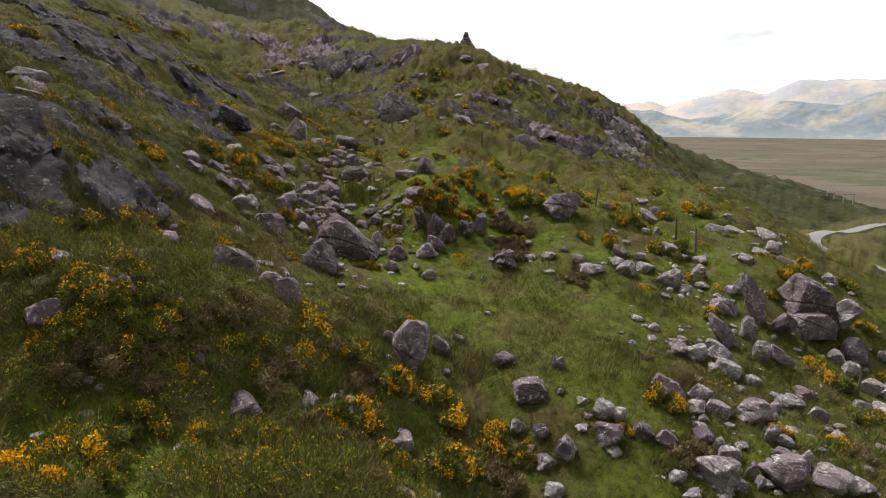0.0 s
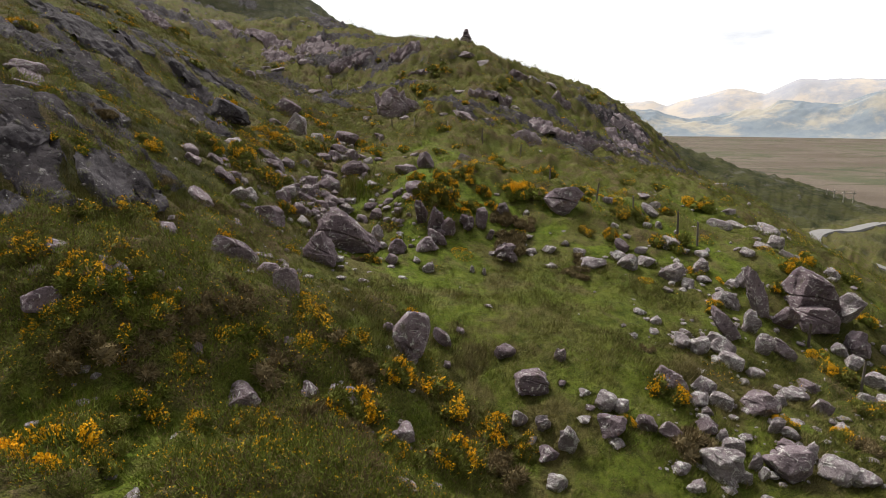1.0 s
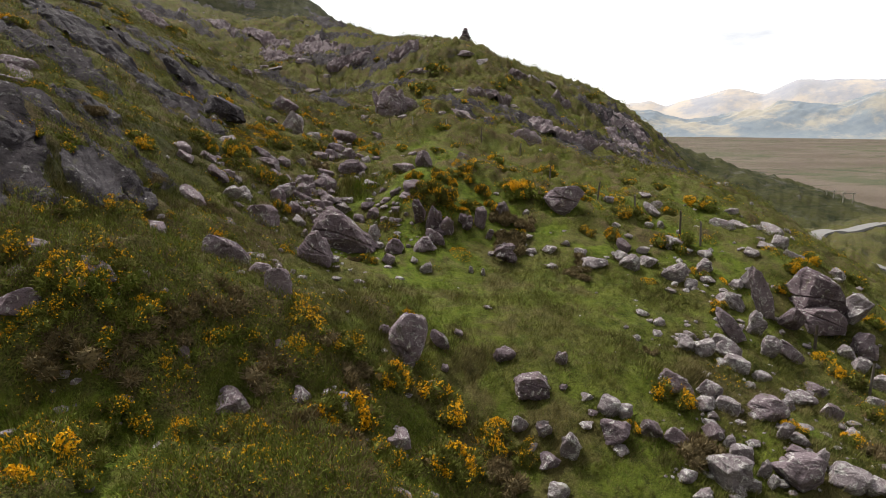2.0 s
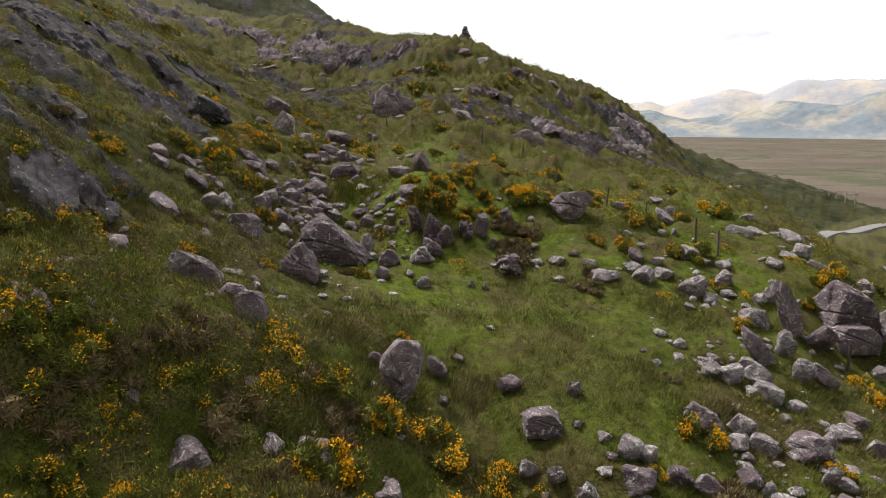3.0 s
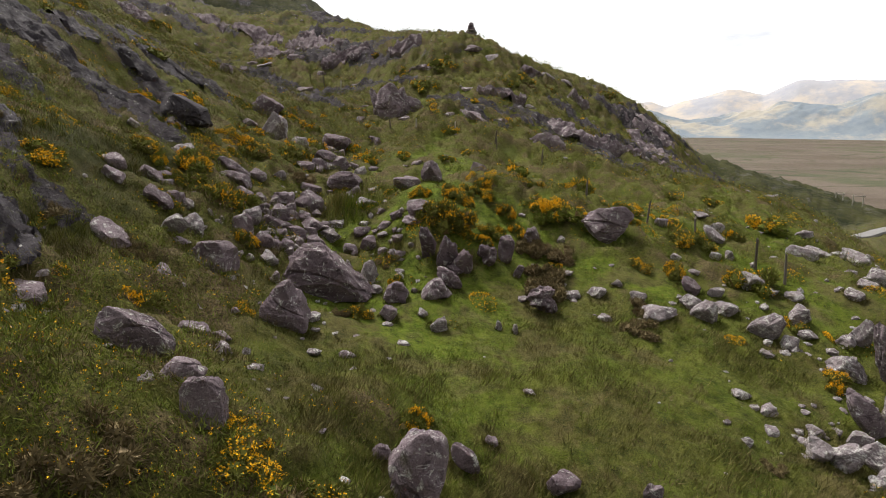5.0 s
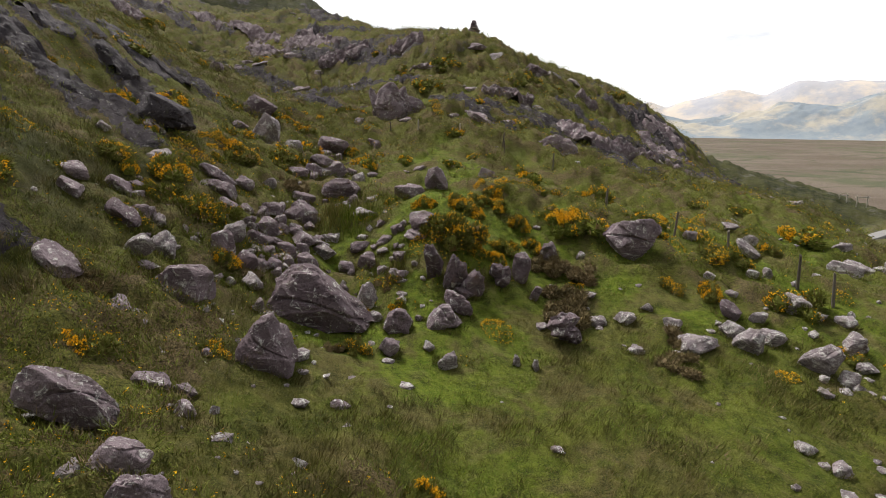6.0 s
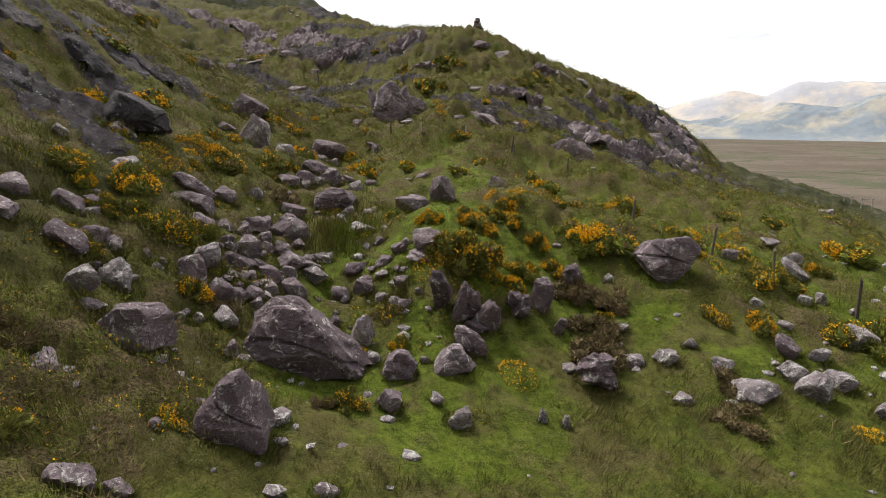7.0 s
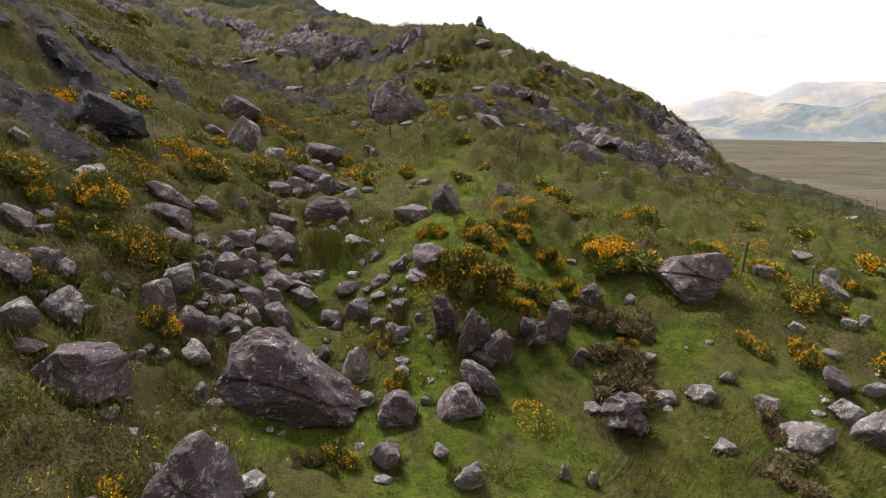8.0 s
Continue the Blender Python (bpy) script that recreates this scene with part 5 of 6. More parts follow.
rock("slab", 4, 4.69, 24.69, 0.60, 0.39, 0.25, 188, -10, 0, 0.14, tone="pale")
rock("shard", 5, -1.03, 27.14, 0.64, 0.45, 1.49, 194, 1, 3, 0.14, tone="dark")
rock("shard", 6, -0.51, 26.83, 0.73, 0.51, 1.39, 12, 8, -6, 0.14, tone="dark")
rock("shard", 7, 0.13, 26.73, 0.79, 0.56, 1.16, 8, 5, -1, 0.14, tone="dark")
rock("boulder", 3, -0.12, 26.60, 0.66, 0.53, 0.43, 164, 3, -3, 0.14, tone="dark")
rock("block", 2, 1.73, 28.01, 0.72, 0.58, 1.19, 166, 0, 1, 0.14)
rock("shard", 8, 1.00, 27.43, 0.76, 0.53, 0.89, 164, -5, 5, 0.14, tone="dark")
rock("shard", 1, 3.03, 29.52, 0.67, 0.47, 0.83, 174, 1, 2, 0.14)
rock("boulder", 8, 2.17, 27.26, 0.32, 0.26, 0.67, 7, 8, 4, 0.14)
rock("boulder", 3, 2.93, 27.89, 0.26, 0.21, 0.40, 11, -3, 1, 0.14, tone="pale")
rock("slab", 7, 13.90, 22.61, 1.16, 0.76, 1.23, -2, 11, 0, 0.14, tone="dark")
rock("slab", 6, 13.15, 24.82, 0.71, 0.46, 1.22, -18, 18, -6, 0.14, tone="pale")
rock("boulder", 0, 12.93, 24.73, 0.75, 0.60, 0.46, 15, -5, -3, 0.14, tone="pale")
rock("boulder", 1, 17.48, 24.34, 1.24, 1.00, 1.56, 190, -4, -3, 0.14)
rock("shard", 5, 11.81, 21.35, 0.75, 0.52, 1.19, 180, 1, -3, 0.14)
rock("shard", 3, 11.64, 19.89, 0.64, 0.45, 0.93, 177, -4, 4, 0.14, tone="pale")
rock("boulder", 3, 8.17, 18.83, 0.68, 0.55, 0.61, 11, 8, -1, 0.14, tone="pale")
rock("boulder", 5, 8.71, 18.71, 0.72, 0.58, 0.73, 170, -7, 0, 0.14)
rock("boulder", 8, 9.70, 19.65, 0.61, 0.49, 0.58, -2, -2, 3, 0.14)
rock("boulder", 1, 8.78, 19.85, 0.51, 0.41, 0.25, 179, 7, -4, 0.14, tone="pale")
rock("slab", 0, 9.62, 18.88, 1.10, 0.71, 0.70, 5, 25, -6, 0.14)
rock("boulder", 8, 9.70, 18.29, 1.03, 0.82, 0.47, -2, -5, 4, 0.14, tone="pale")
rock("boulder", 7, 9.21, 18.22, 0.48, 0.38, 0.32, 171, 8, -5, 0.14)
rock("boulder", 4, 10.33, 17.93, 0.60, 0.48, 0.41, 11, -1, 3, 0.14)
rock("boulder", 0, 9.64, 17.11, 0.45, 0.36, 0.29, 7, 1, -4, 0.14, tone="pale")
rock("boulder", 0, 7.46, 20.98, 0.54, 0.43, 0.23, -18, 3, 6, 0.14, tone="pale")
rock("boulder", 6, 7.81, 20.40, 0.53, 0.42, 0.28, 191, -5, -3, 0.14, tone="pale")
rock("boulder", 3, 9.40, 23.45, 0.48, 0.38, 0.23, 182, -3, -5, 0.14, tone="pale")
rock("boulder", 5, 16.04, 22.11, 0.74, 0.59, 0.65, -11, 4, -7, 0.14, tone="pale")
rock("boulder", 2, 16.33, 21.55, 0.70, 0.56, 0.66, 190, 7, -3, 0.14)
rock("boulder", 3, 16.15, 20.22, 0.79, 0.63, 0.81, 175, 0, -4, 0.14, tone="pale")
rock("boulder", 1, 8.04, 25.96, 0.78, 0.63, 0.55, 4, 4, -4, 0.14, tone="pale")
rock("boulder", 1, 9.34, 25.93, 0.99, 0.79, 0.57, -13, -6, -5, 0.14, tone="pale")
rock("slab", 5, 9.86, 24.71, 1.02, 0.67, 1.20, -18, 25, 4, 0.14, tone="pale")
rock("boulder", 1, 11.14, 27.93, 1.22, 0.98, 0.66, -17, -2, -2, 0.14)
rock("boulder", 6, 11.71, 25.84, 0.88, 0.71, 0.70, 195, -1, -7, 0.14, tone="pale")
rock("boulder", 2, 10.54, 24.04, 0.61, 0.49, 0.55, 185, 3, 6, 0.14, tone="pale")
rock("boulder", 5, 11.59, 24.98, 0.68, 0.55, 0.35, 15, 1, 5, 0.14, tone="pale")
rock("slab", 3, 11.75, 23.18, 1.23, 0.80, 0.70, 174, -21, -4, 0.14, tone="pale")
rock("boulder", 5, 12.40, 27.07, 0.68, 0.54, 0.32, 162, -1, -4, 0.14)
rock("boulder", 8, 17.46, 29.83, 0.95, 0.76, 0.81, 167, 4, -3, 0.14)
rock("boulder", 1, 7.85, 16.30, 0.76, 0.61, 0.71, 12, -5, 6, 0.14, tone="pale")
rock("boulder", 0, 7.57, 15.66, 0.76, 0.61, 0.44, 16, -6, 3, 0.14)
rock("boulder", 2, 8.20, 15.74, 0.82, 0.65, 0.45, -8, 2, 0, 0.14)
rock("boulder", 4, 11.03, 16.88, 0.82, 0.66, 0.51, 0, -7, 6, 0.14, tone="pale")
rock("boulder", 7, 12.32, 18.09, 0.80, 0.64, 0.40, 170, 4, -1, 0.14, tone="dark")
rock("boulder", 0, 10.19, 16.28, 0.55, 0.44, 0.51, 177, 6, -5, 0.14)
rock("boulder", 2, 11.53, 16.36, 0.66, 0.53, 0.64, 2, 8, 4, 0.14, tone="dark")
rock("shard", 4, 9.19, 14.64, 0.38, 0.27, 0.71, 175, 1, 0, 0.14, tone="pale")
rock("boulder", 8, 4.51, 14.84, 0.65, 0.52, 0.61, 170, 2, -1, 0.14, tone="pale")
rock("boulder", 4, 4.89, 14.75, 0.49, 0.39, 0.51, 187, 8, -7, 0.14, tone="pale")
rock("boulder", 3, 4.49, 13.98, 0.84, 0.67, 0.58, 17, -7, 5, 0.14, tone="dark")
rock("boulder", 5, 5.45, 14.17, 0.58, 0.46, 0.56, -7, -6, -4, 0.14, tone="dark")
rock("slab", 6, 6.06, 14.00, 0.80, 0.52, 0.45, 8, 19, -6, 0.14, tone="dark")
rock("boulder", 1, 7.26, 14.58, 0.66, 0.53, 0.50, -16, 0, -3, 0.14, tone="dark")
rock("boulder", 6, 7.59, 14.29, 0.37, 0.30, 0.41, 169, 5, 6, 0.14, tone="pale")
rock("boulder", 7, 3.80, 14.31, 0.41, 0.33, 0.15, -14, -2, -6, 0.14, tone="pale")
rock("boulder", 8, 4.05, 14.66, 0.31, 0.25, 0.11, 185, -3, -2, 0.14, tone="dark")
rock("boulder", 7, 4.02, 15.24, 0.39, 0.31, 0.19, 186, -2, -2, 0.14, tone="pale")
rock("boulder", 0, 3.48, 15.68, 0.28, 0.23, 0.20, 12, 3, -4, 0.14, tone="dark")
rock("boulder", 0, 2.09, 14.60, 0.47, 0.38, 0.56, -14, 4, -2, 0.14, tone="pale")
rock("shard", 3, 2.72, 14.27, 0.42, 0.29, 0.57, 189, -1, 4, 0.14, tone="pale")
rock("shard", 7, 3.27, 13.56, 0.57, 0.40, 0.84, 185, -2, 6, 0.14, tone="pale")
rock("boulder", 7, 2.71, 13.47, 0.60, 0.48, 0.30, 182, -3, -2, 0.14)
rock("boulder", 6, 2.35, 13.95, 0.38, 0.30, 0.18, 16, 0, -2, 0.14, tone="pale")
rock("boulder", 2, 2.80, 12.63, 0.56, 0.44, 0.45, 179, 3, 5, 0.14, tone="pale")
rock("boulder", 5, 4.47, 13.56, 0.47, 0.38, 0.17, 168, -1, -1, 0.14, tone="pale")
rock("boulder", 8, 7.69, 13.90, 0.68, 0.54, 0.47, 12, -4, -1, 0.14, tone="pale")
rock("shard", 7, 7.94, 13.24, 0.36, 0.25, 0.61, 191, -7, -1, 0.14, tone="pale")
rock("boulder", 4, 6.92, 13.00, 1.02, 0.81, 0.94, 177, -2, 5, 0.14, tone="pale")
rock("boulder", 0, 5.96, 12.85, 0.51, 0.41, 0.37, 1, -6, -2, 0.14, tone="pale")
rock("boulder", 8, 7.49, 12.89, 0.45, 0.36, 0.35, 5, 0, -7, 0.14, tone="pale")
rock("boulder", 3, 9.11, 13.87, 0.60, 0.48, 0.36, 173, 0, -1, 0.14, tone="dark")
rock("boulder", 6, 9.44, 13.64, 0.45, 0.36, 0.66, 185, -8, -1, 0.14, tone="pale")
rock("boulder", 2, 9.92, 13.10, 1.05, 0.84, 0.63, 169, -1, -6, 0.14, tone="pale")
rock("boulder", 4, 10.48, 12.90, 0.71, 0.57, 0.49, 0, -2, 4, 0.14, tone="pale")
rock("boulder", 0, 11.45, 15.22, 0.56, 0.45, 0.37, 189, 4, -3, 0.14, tone="pale")
rock("slab", 6, 9.66, 14.59, 0.66, 0.43, 0.28, 3, 18, 0, 0.14, tone="pale")
rock("boulder", 6, 8.29, 14.29, 0.46, 0.37, 0.18, 12, 5, -6, 0.14, tone="pale")
rock("boulder", 2, 14.00, 17.70, 0.75, 0.60, 0.52, 14, 8, 1, 0.14, tone="pale")
rock("block", 6, 14.67, 17.60, 1.03, 0.82, 0.80, 10, -4, 6, 0.14)
rock("boulder", 0, 16.82, 20.38, 0.75, 0.60, 0.67, 196, -3, -7, 0.14)
rock("boulder", 5, 19.09, 23.32, 0.85, 0.68, 0.61, 11, 4, -4, 0.14)
rock("boulder", 4, 1.90, 17.23, 0.65, 0.52, 0.54, 16, 6, 6, 0.14, tone="dark")
rock("shard", 0, 3.63, 16.76, 0.39, 0.27, 0.57, 181, 5, -4, 0.14)
rock("boulder", 6, 6.10, 12.43, 0.48, 0.38, 0.19, 165, 6, -6, 0.14, tone="pale")
rock("boulder", 1, 7.98, 12.91, 0.28, 0.23, 0.48, -4, 7, -4, 0.14, tone="pale")

# ---- bushes ----
bush("bright", 2, -6.85, 9.03, 1.51, 0.73, 263)
bush("gorse", 0, -7.94, 12.48, 1.31, 0.50, 89)
bush("gorse", 1, -5.08, 10.52, 0.83, 0.43, 146)
bush("gorse", 2, -6.35, 12.67, 0.81, 0.43, 179)
bush("gorse", 0, -4.45, 9.52, 0.76, 0.40, 142)
bush("scrub", 1, -4.02, 11.19, 1.00, 0.52, 347)
bush("gorse", 2, -2.26, 12.48, 1.51, 0.73, 323)
bush("gorse", 0, -3.36, 14.71, 0.73, 0.31, 36)
bush("gorse", 1, -3.83, 14.14, 0.70, 0.30, 225)
bush("gorse", 2, -1.38, 14.30, 1.25, 0.65, 351)
bush("gorse", 0, -0.13, 14.79, 1.78, 0.74, 265)
bush("gorse", 1, 1.48, 14.37, 1.28, 0.67, 306)
bush("gorse", 2, 0.10, 12.74, 1.57, 0.82, 332)
bush("gorse", 0, 6.51, 15.64, 1.31, 0.69, 268)
bush("gorse", 1, 9.68, 15.02, 0.68, 0.35, 357)
bush("gorse", 2, 14.40, 19.67, 1.29, 0.66, 98)
bush("gorse", 0, 14.26, 20.76, 1.13, 0.59, 151)
bush("gorse", 1, 11.34, 14.84, 0.84, 0.44, 340)
bush("gorse", 2, -1.18, 18.13, 0.86, 0.45, 354)
bush("gorse", 0, 4.92, 14.24, 0.58, 0.30, 272)
bush("heather", 1, 6.50, 13.77, 1.39, 0.71, 197)
bush("heather", 2, -2.70, 11.52, 1.53, 0.77, 133)
bush("heather", 0, -6.53, 11.52, 1.49, 0.57, 272)
bush("heather", 1, -7.55, 11.21, 1.21, 0.56, 239)
bush("heather", 2, -5.31, 13.79, 1.46, 0.55, 268)
bush("scrub", 0, -7.13, 12.39, 1.18, 0.50, 171)
bush("scrub", 1, -6.53, 12.07, 1.29, 0.55, 31)
bush("scrub", 2, -7.89, 11.74, 1.13, 0.53, 166)
bush("scrub", 0, -9.89, 13.20, 1.10, 0.53, 317)
bush("heather", 1, -4.08, 13.11, 1.56, 0.54, 236)
bush("scrub", 2, -2.41, 14.38, 1.24, 0.47, 191)
bush("heather", 0, -5.92, 12.56, 1.21, 0.51, 280)
bush("scrub", 1, -4.89, 13.14, 1.13, 0.54, 177)
bush("heather", 2, -2.05, 13.76, 1.20, 0.46, 72)
bush("scrub", 0, -1.04, 11.72, 1.06, 0.55, 112)
bush("scrub", 1, -3.23, 9.95, 1.01, 0.51, 119)
bush("scrub", 2, -5.95, 10.58, 1.06, 0.54, 312)
bush("scrub", 0, -5.84, 8.98, 0.82, 0.43, 188)
bush("heather", 1, 1.36, 12.92, 1.32, 0.67, 306)
bush("scrub", 2, 2.19, 13.81, 0.94, 0.49, 38)
bush("gorse", 0, -5.59, 11.83, 0.78, 0.40, 132)
bush("gorse", 1, -6.74, 11.22, 0.49, 0.24, 215)
bush("gorse", 2, -8.57, 11.50, 0.62, 0.28, 229)
bush("scrub", 0, -6.50, 9.83, 0.99, 0.42, 147)
bush("heather", 1, -3.23, 14.09, 1.21, 0.46, 333)
bush("scrub", 2, -4.12, 8.99, 0.82, 0.39, 213)
bush("heather", 0, -1.75, 9.96, 0.91, 0.43, 258)
bush("gorse", 1, 16.18, 26.22, 1.38, 0.71, 87)
bush("gorse", 2, 14.93, 24.69, 1.05, 0.52, 300)
bush("gorse", 0, 17.84, 27.82, 1.17, 0.61, 205)
bush("gorse", 1, 10.85, 22.32, 0.96, 0.50, 113)
bush("gorse", 2, 8.19, 27.87, 1.05, 0.55, 199)
bush("scrub", 0, 11.24, 27.92, 1.75, 0.80, 144)
bush("heather", 1, 3.16, 26.40, 1.65, 0.63, 160)
bush("heather", 2, 5.68, 23.97, 1.26, 0.39, 71)
bush("gorse", 0, 15.52, 34.95, 2.15, 0.71, 130)
bush("scrub", 1, 9.44, 30.54, 1.88, 0.62, 225)
bush("gorse", 2, -21.61, 31.54, 1.82, 0.60, 109)
bush("scrub", 0, -18.13, 43.17, 2.51, 0.64, 103)
bush("gorse", 1, -15.30, 36.50, 1.45, 0.72, 245)
bush("scrub", 2, -40.05, 91.96, 4.42, 1.35, 51)
bush("scrub", 0, 13.50, 16.83, 1.12, 0.59, 330)
bush("heather", 1, 11.46, 14.27, 0.97, 0.51, 253)
bush("gorse", 2, 17.61, 21.63, 0.95, 0.50, 303)
bush("gorse", 0, 11.41, 25.34, 0.91, 0.41, 80)
bush("gorse", 1, 18.87, 24.66, 1.06, 0.53, 32)
bush("scrub", 2, 20.21, 28.13, 1.78, 0.68, 131)
bush("gorse", 0, -7.02, 25.22, 1.01, 0.53, 310)
bush("gorse", 1, -3.32, 25.55, 0.78, 0.41, 8)
bush("scrub", 2, -0.31, 28.47, 1.74, 0.91, 76)
bush("bright", 0, 1.05, 28.42, 0.74, 0.39, 162)
bush("gorse", 1, 0.20, 30.56, 1.38, 0.50, 203)
bush("gorse", 2, 1.49, 33.11, 1.14, 0.60, 168)
bush("bright", 0, 4.27, 31.64, 2.27, 0.85, 187)
bush("gorse", 1, 5.93, 34.80, 1.65, 0.86, 71)
bush("gorse", 2, 6.80, 32.95, 0.95, 0.49, 40)
bush("gorse", 0, 7.65, 31.25, 0.70, 0.37, 304)
bush("gorse", 1, 9.78, 32.38, 1.66, 0.51, 261)
bush("gorse", 2, 8.26, 27.88, 1.06, 0.53, 31)
bush("scrub", 0, 7.04, 28.18, 0.88, 0.34, 239)
bush("scrub", 1, 9.91, 30.44, 1.67, 0.56, 189)
bush("gorse", 2, 12.65, 32.33, 0.94, 0.49, 82)
bush("gorse", 0, -2.13, 25.83, 0.62, 0.32, 177)
bush("gorse", 1, -4.77, 39.09, 1.58, 0.75, 186)
bush("gorse", 2, -2.76, 40.74, 1.16, 0.48, 44)
bush("bright", 0, -8.24, 41.30, 1.60, 0.81, 183)
bush("bright", 1, -9.11, 45.52, 1.54, 0.70, 260)
bush("gorse", 2, -10.93, 45.79, 1.85, 0.56, 285)
bush("gorse", 0, -10.71, 47.42, 1.30, 0.64, 55)
bush("bright", 1, -15.27, 36.16, 1.60, 0.58, 284)
bush("gorse", 2, -14.17, 38.89, 2.13, 0.65, 238)
bush("gorse", 0, -10.91, 38.17, 1.64, 0.68, 343)
bush("gorse", 1, -10.52, 34.65, 1.51, 0.58, 225)
bush("gorse", 2, -9.97, 28.62, 1.81, 0.68, 256)
bush("scrub", 0, -8.67, 26.86, 1.49, 0.66, 311)
bush("gorse", 1, -11.38, 30.74, 1.06, 0.39, 355)
bush("gorse", 2, -10.55, 27.37, 0.78, 0.39, 248)
bush("gorse", 0, -9.48, 34.48, 2.17, 0.75, 95)
bush("scrub", 1, -8.47, 36.37, 1.96, 0.83, 64)
bush("scrub", 2, -7.79, 37.36, 1.38, 0.70, 335)
bush("scrub", 0, -7.93, 27.58, 1.20, 0.63, 163)
bush("gorse", 1, -1.37, 30.92, 1.01, 0.51, 209)
bush("gorse", 2, 3.34, 36.10, 1.31, 0.57, 67)
bush("gorse", 0, 2.10, 30.85, 1.02, 0.52, 279)
bush("gorse", 1, 1.30, 31.66, 1.06, 0.40, 153)
bush("gorse", 2, -0.26, 30.82, 1.00, 0.38, 237)
bush("gorse", 0, 3.75, 28.36, 0.74, 0.34, 323)
bush("gorse", 1, 7.04, 28.47, 0.90, 0.34, 332)
bush("heather", 2, 3.36, 27.37, 1.64, 0.63, 292)
bush("heather", 0, 4.07, 29.08, 1.39, 0.54, 85)
bush("heather", 1, 3.23, 29.29, 1.40, 0.59, 88)
bush("scrub", 2, -3.02, 27.38, 1.23, 0.52, 115)
bush("heather", 0, -2.48, 27.04, 0.94, 0.41, 224)
bush("heather", 1, 6.28, 25.33, 1.19, 0.45, 97)
bush("scrub", 2, -3.02, 23.20, 0.87, 0.44, 324)
bush("heather", 0, -3.55, 23.05, 0.57, 0.29, 208)
bush("gorse", 1, -0.05, 46.29, 1.27, 0.53, 66)
bush("gorse", 2, -6.33, 43.94, 1.18, 0.59, 279)
bush("gorse", 0, -4.53, 43.01, 1.15, 0.53, 15)
bush("gorse", 1, -4.13, 65.03, 1.97, 0.75, 158)
bush("gorse", 2, -4.91, 62.69, 1.42, 0.58, 81)
bush("gorse", 0, 1.57, 52.53, 1.50, 0.46, 278)
bush("scrub", 1, -2.15, 59.95, 2.66, 0.81, 123)
bush("scrub", 2, -0.39, 64.99, 2.93, 0.89, 306)
bush("gorse", 0, -9.58, 54.77, 1.58, 0.48, 171)
bush("gorse", 1, -12.83, 52.02, 1.47, 0.39, 79)
bush("gorse", 2, -6.82, 51.31, 1.46, 0.44, 258)
bush("gorse", 0, 15.12, 71.28, 2.79, 0.68, 339)
bush("gorse", 1, 12.12, 57.55, 2.56, 0.65, 116)
bush("gorse", 2, 9.05, 53.39, 1.55, 0.47, 161)
bush("scrub", 0, 19.10, 76.87, 2.45, 0.75, 354)
bush("scrub", 1, 7.09, 64.85, 2.45, 0.60, 219)
bush("scrub", 2, 10.61, 67.74, 2.09, 0.56, 51)
bush("gorse", 0, -20.87, 76.68, 2.41, 0.73, 20)
bush("scrub", 1, -13.40, 44.17, 1.74, 0.57, 176)
bush("gorse", 2, -12.12, 32.06, 0.87, 0.29, 261)
bush("scrub", 0, -10.14, 30.70, 1.13, 0.42, 153)
bush("scrub", 1, -9.70, 26.74, 0.87, 0.38, 87)
bush("scrub", 2, -10.07, 32.68, 1.09, 0.47, 224)
bush("heather", 0, -7.21, 33.96, 1.38, 0.60, 49)
bush("scrub", 1, -2.63, 32.58, 0.93, 0.37, 147)
bush("scrub", 2, 0.64, 31.84, 1.06, 0.40, 104)
bush("scrub", 0, 3.53, 34.11, 1.20, 0.46, 320)
bush("scrub", 1, 7.68, 32.64, 1.31, 0.48, 87)
bush("scrub", 2, 6.62, 34.63, 1.24, 0.41, 312)
bush("scrub", 0, 3.56, 31.90, 1.25, 0.41, 35)
bush("scrub", 1, 12.12, 38.51, 1.48, 0.45, 271)
bush("scrub", 2, 14.23, 38.06, 1.45, 0.41, 351)
bush("scrub", 0, 1.51, 43.40, 1.45, 0.49, 161)
bush("scrub", 1, 3.61, 42.50, 1.42, 0.52, 47)
bush("scrub", 2, -0.29, 39.07, 1.24, 0.49, 15)
bush("scrub", 2, -0.93, 28.57, 1.32, 0.69, 242)
bush("scrub", 0, -0.31, 28.43, 1.60, 0.84, 316)
bush("gorse", 1, 0.34, 28.45, 0.88, 0.46, 356)
bush("scrub", 2, 1.42, 29.18, 1.23, 0.47, 157)
bush("gorse", 0, 2.48, 29.91, 0.97, 0.42, 266)
bush("heather", 1, 2.91, 29.14, 1.24, 0.47, 165)
bush("scrub", 1, -10.08, 15.60, 1.29, 0.44, 38)
bush("scrub", 2, -9.23, 17.37, 1.30, 0.49, 318)
bush("gorse", 0, -11.45, 22.57, 1.47, 0.48, 267)
bush("scrub", 1, -11.72, 18.79, 1.37, 0.44, 92)
bush("gorse", 2, -11.27, 27.93, 1.58, 0.52, 70)


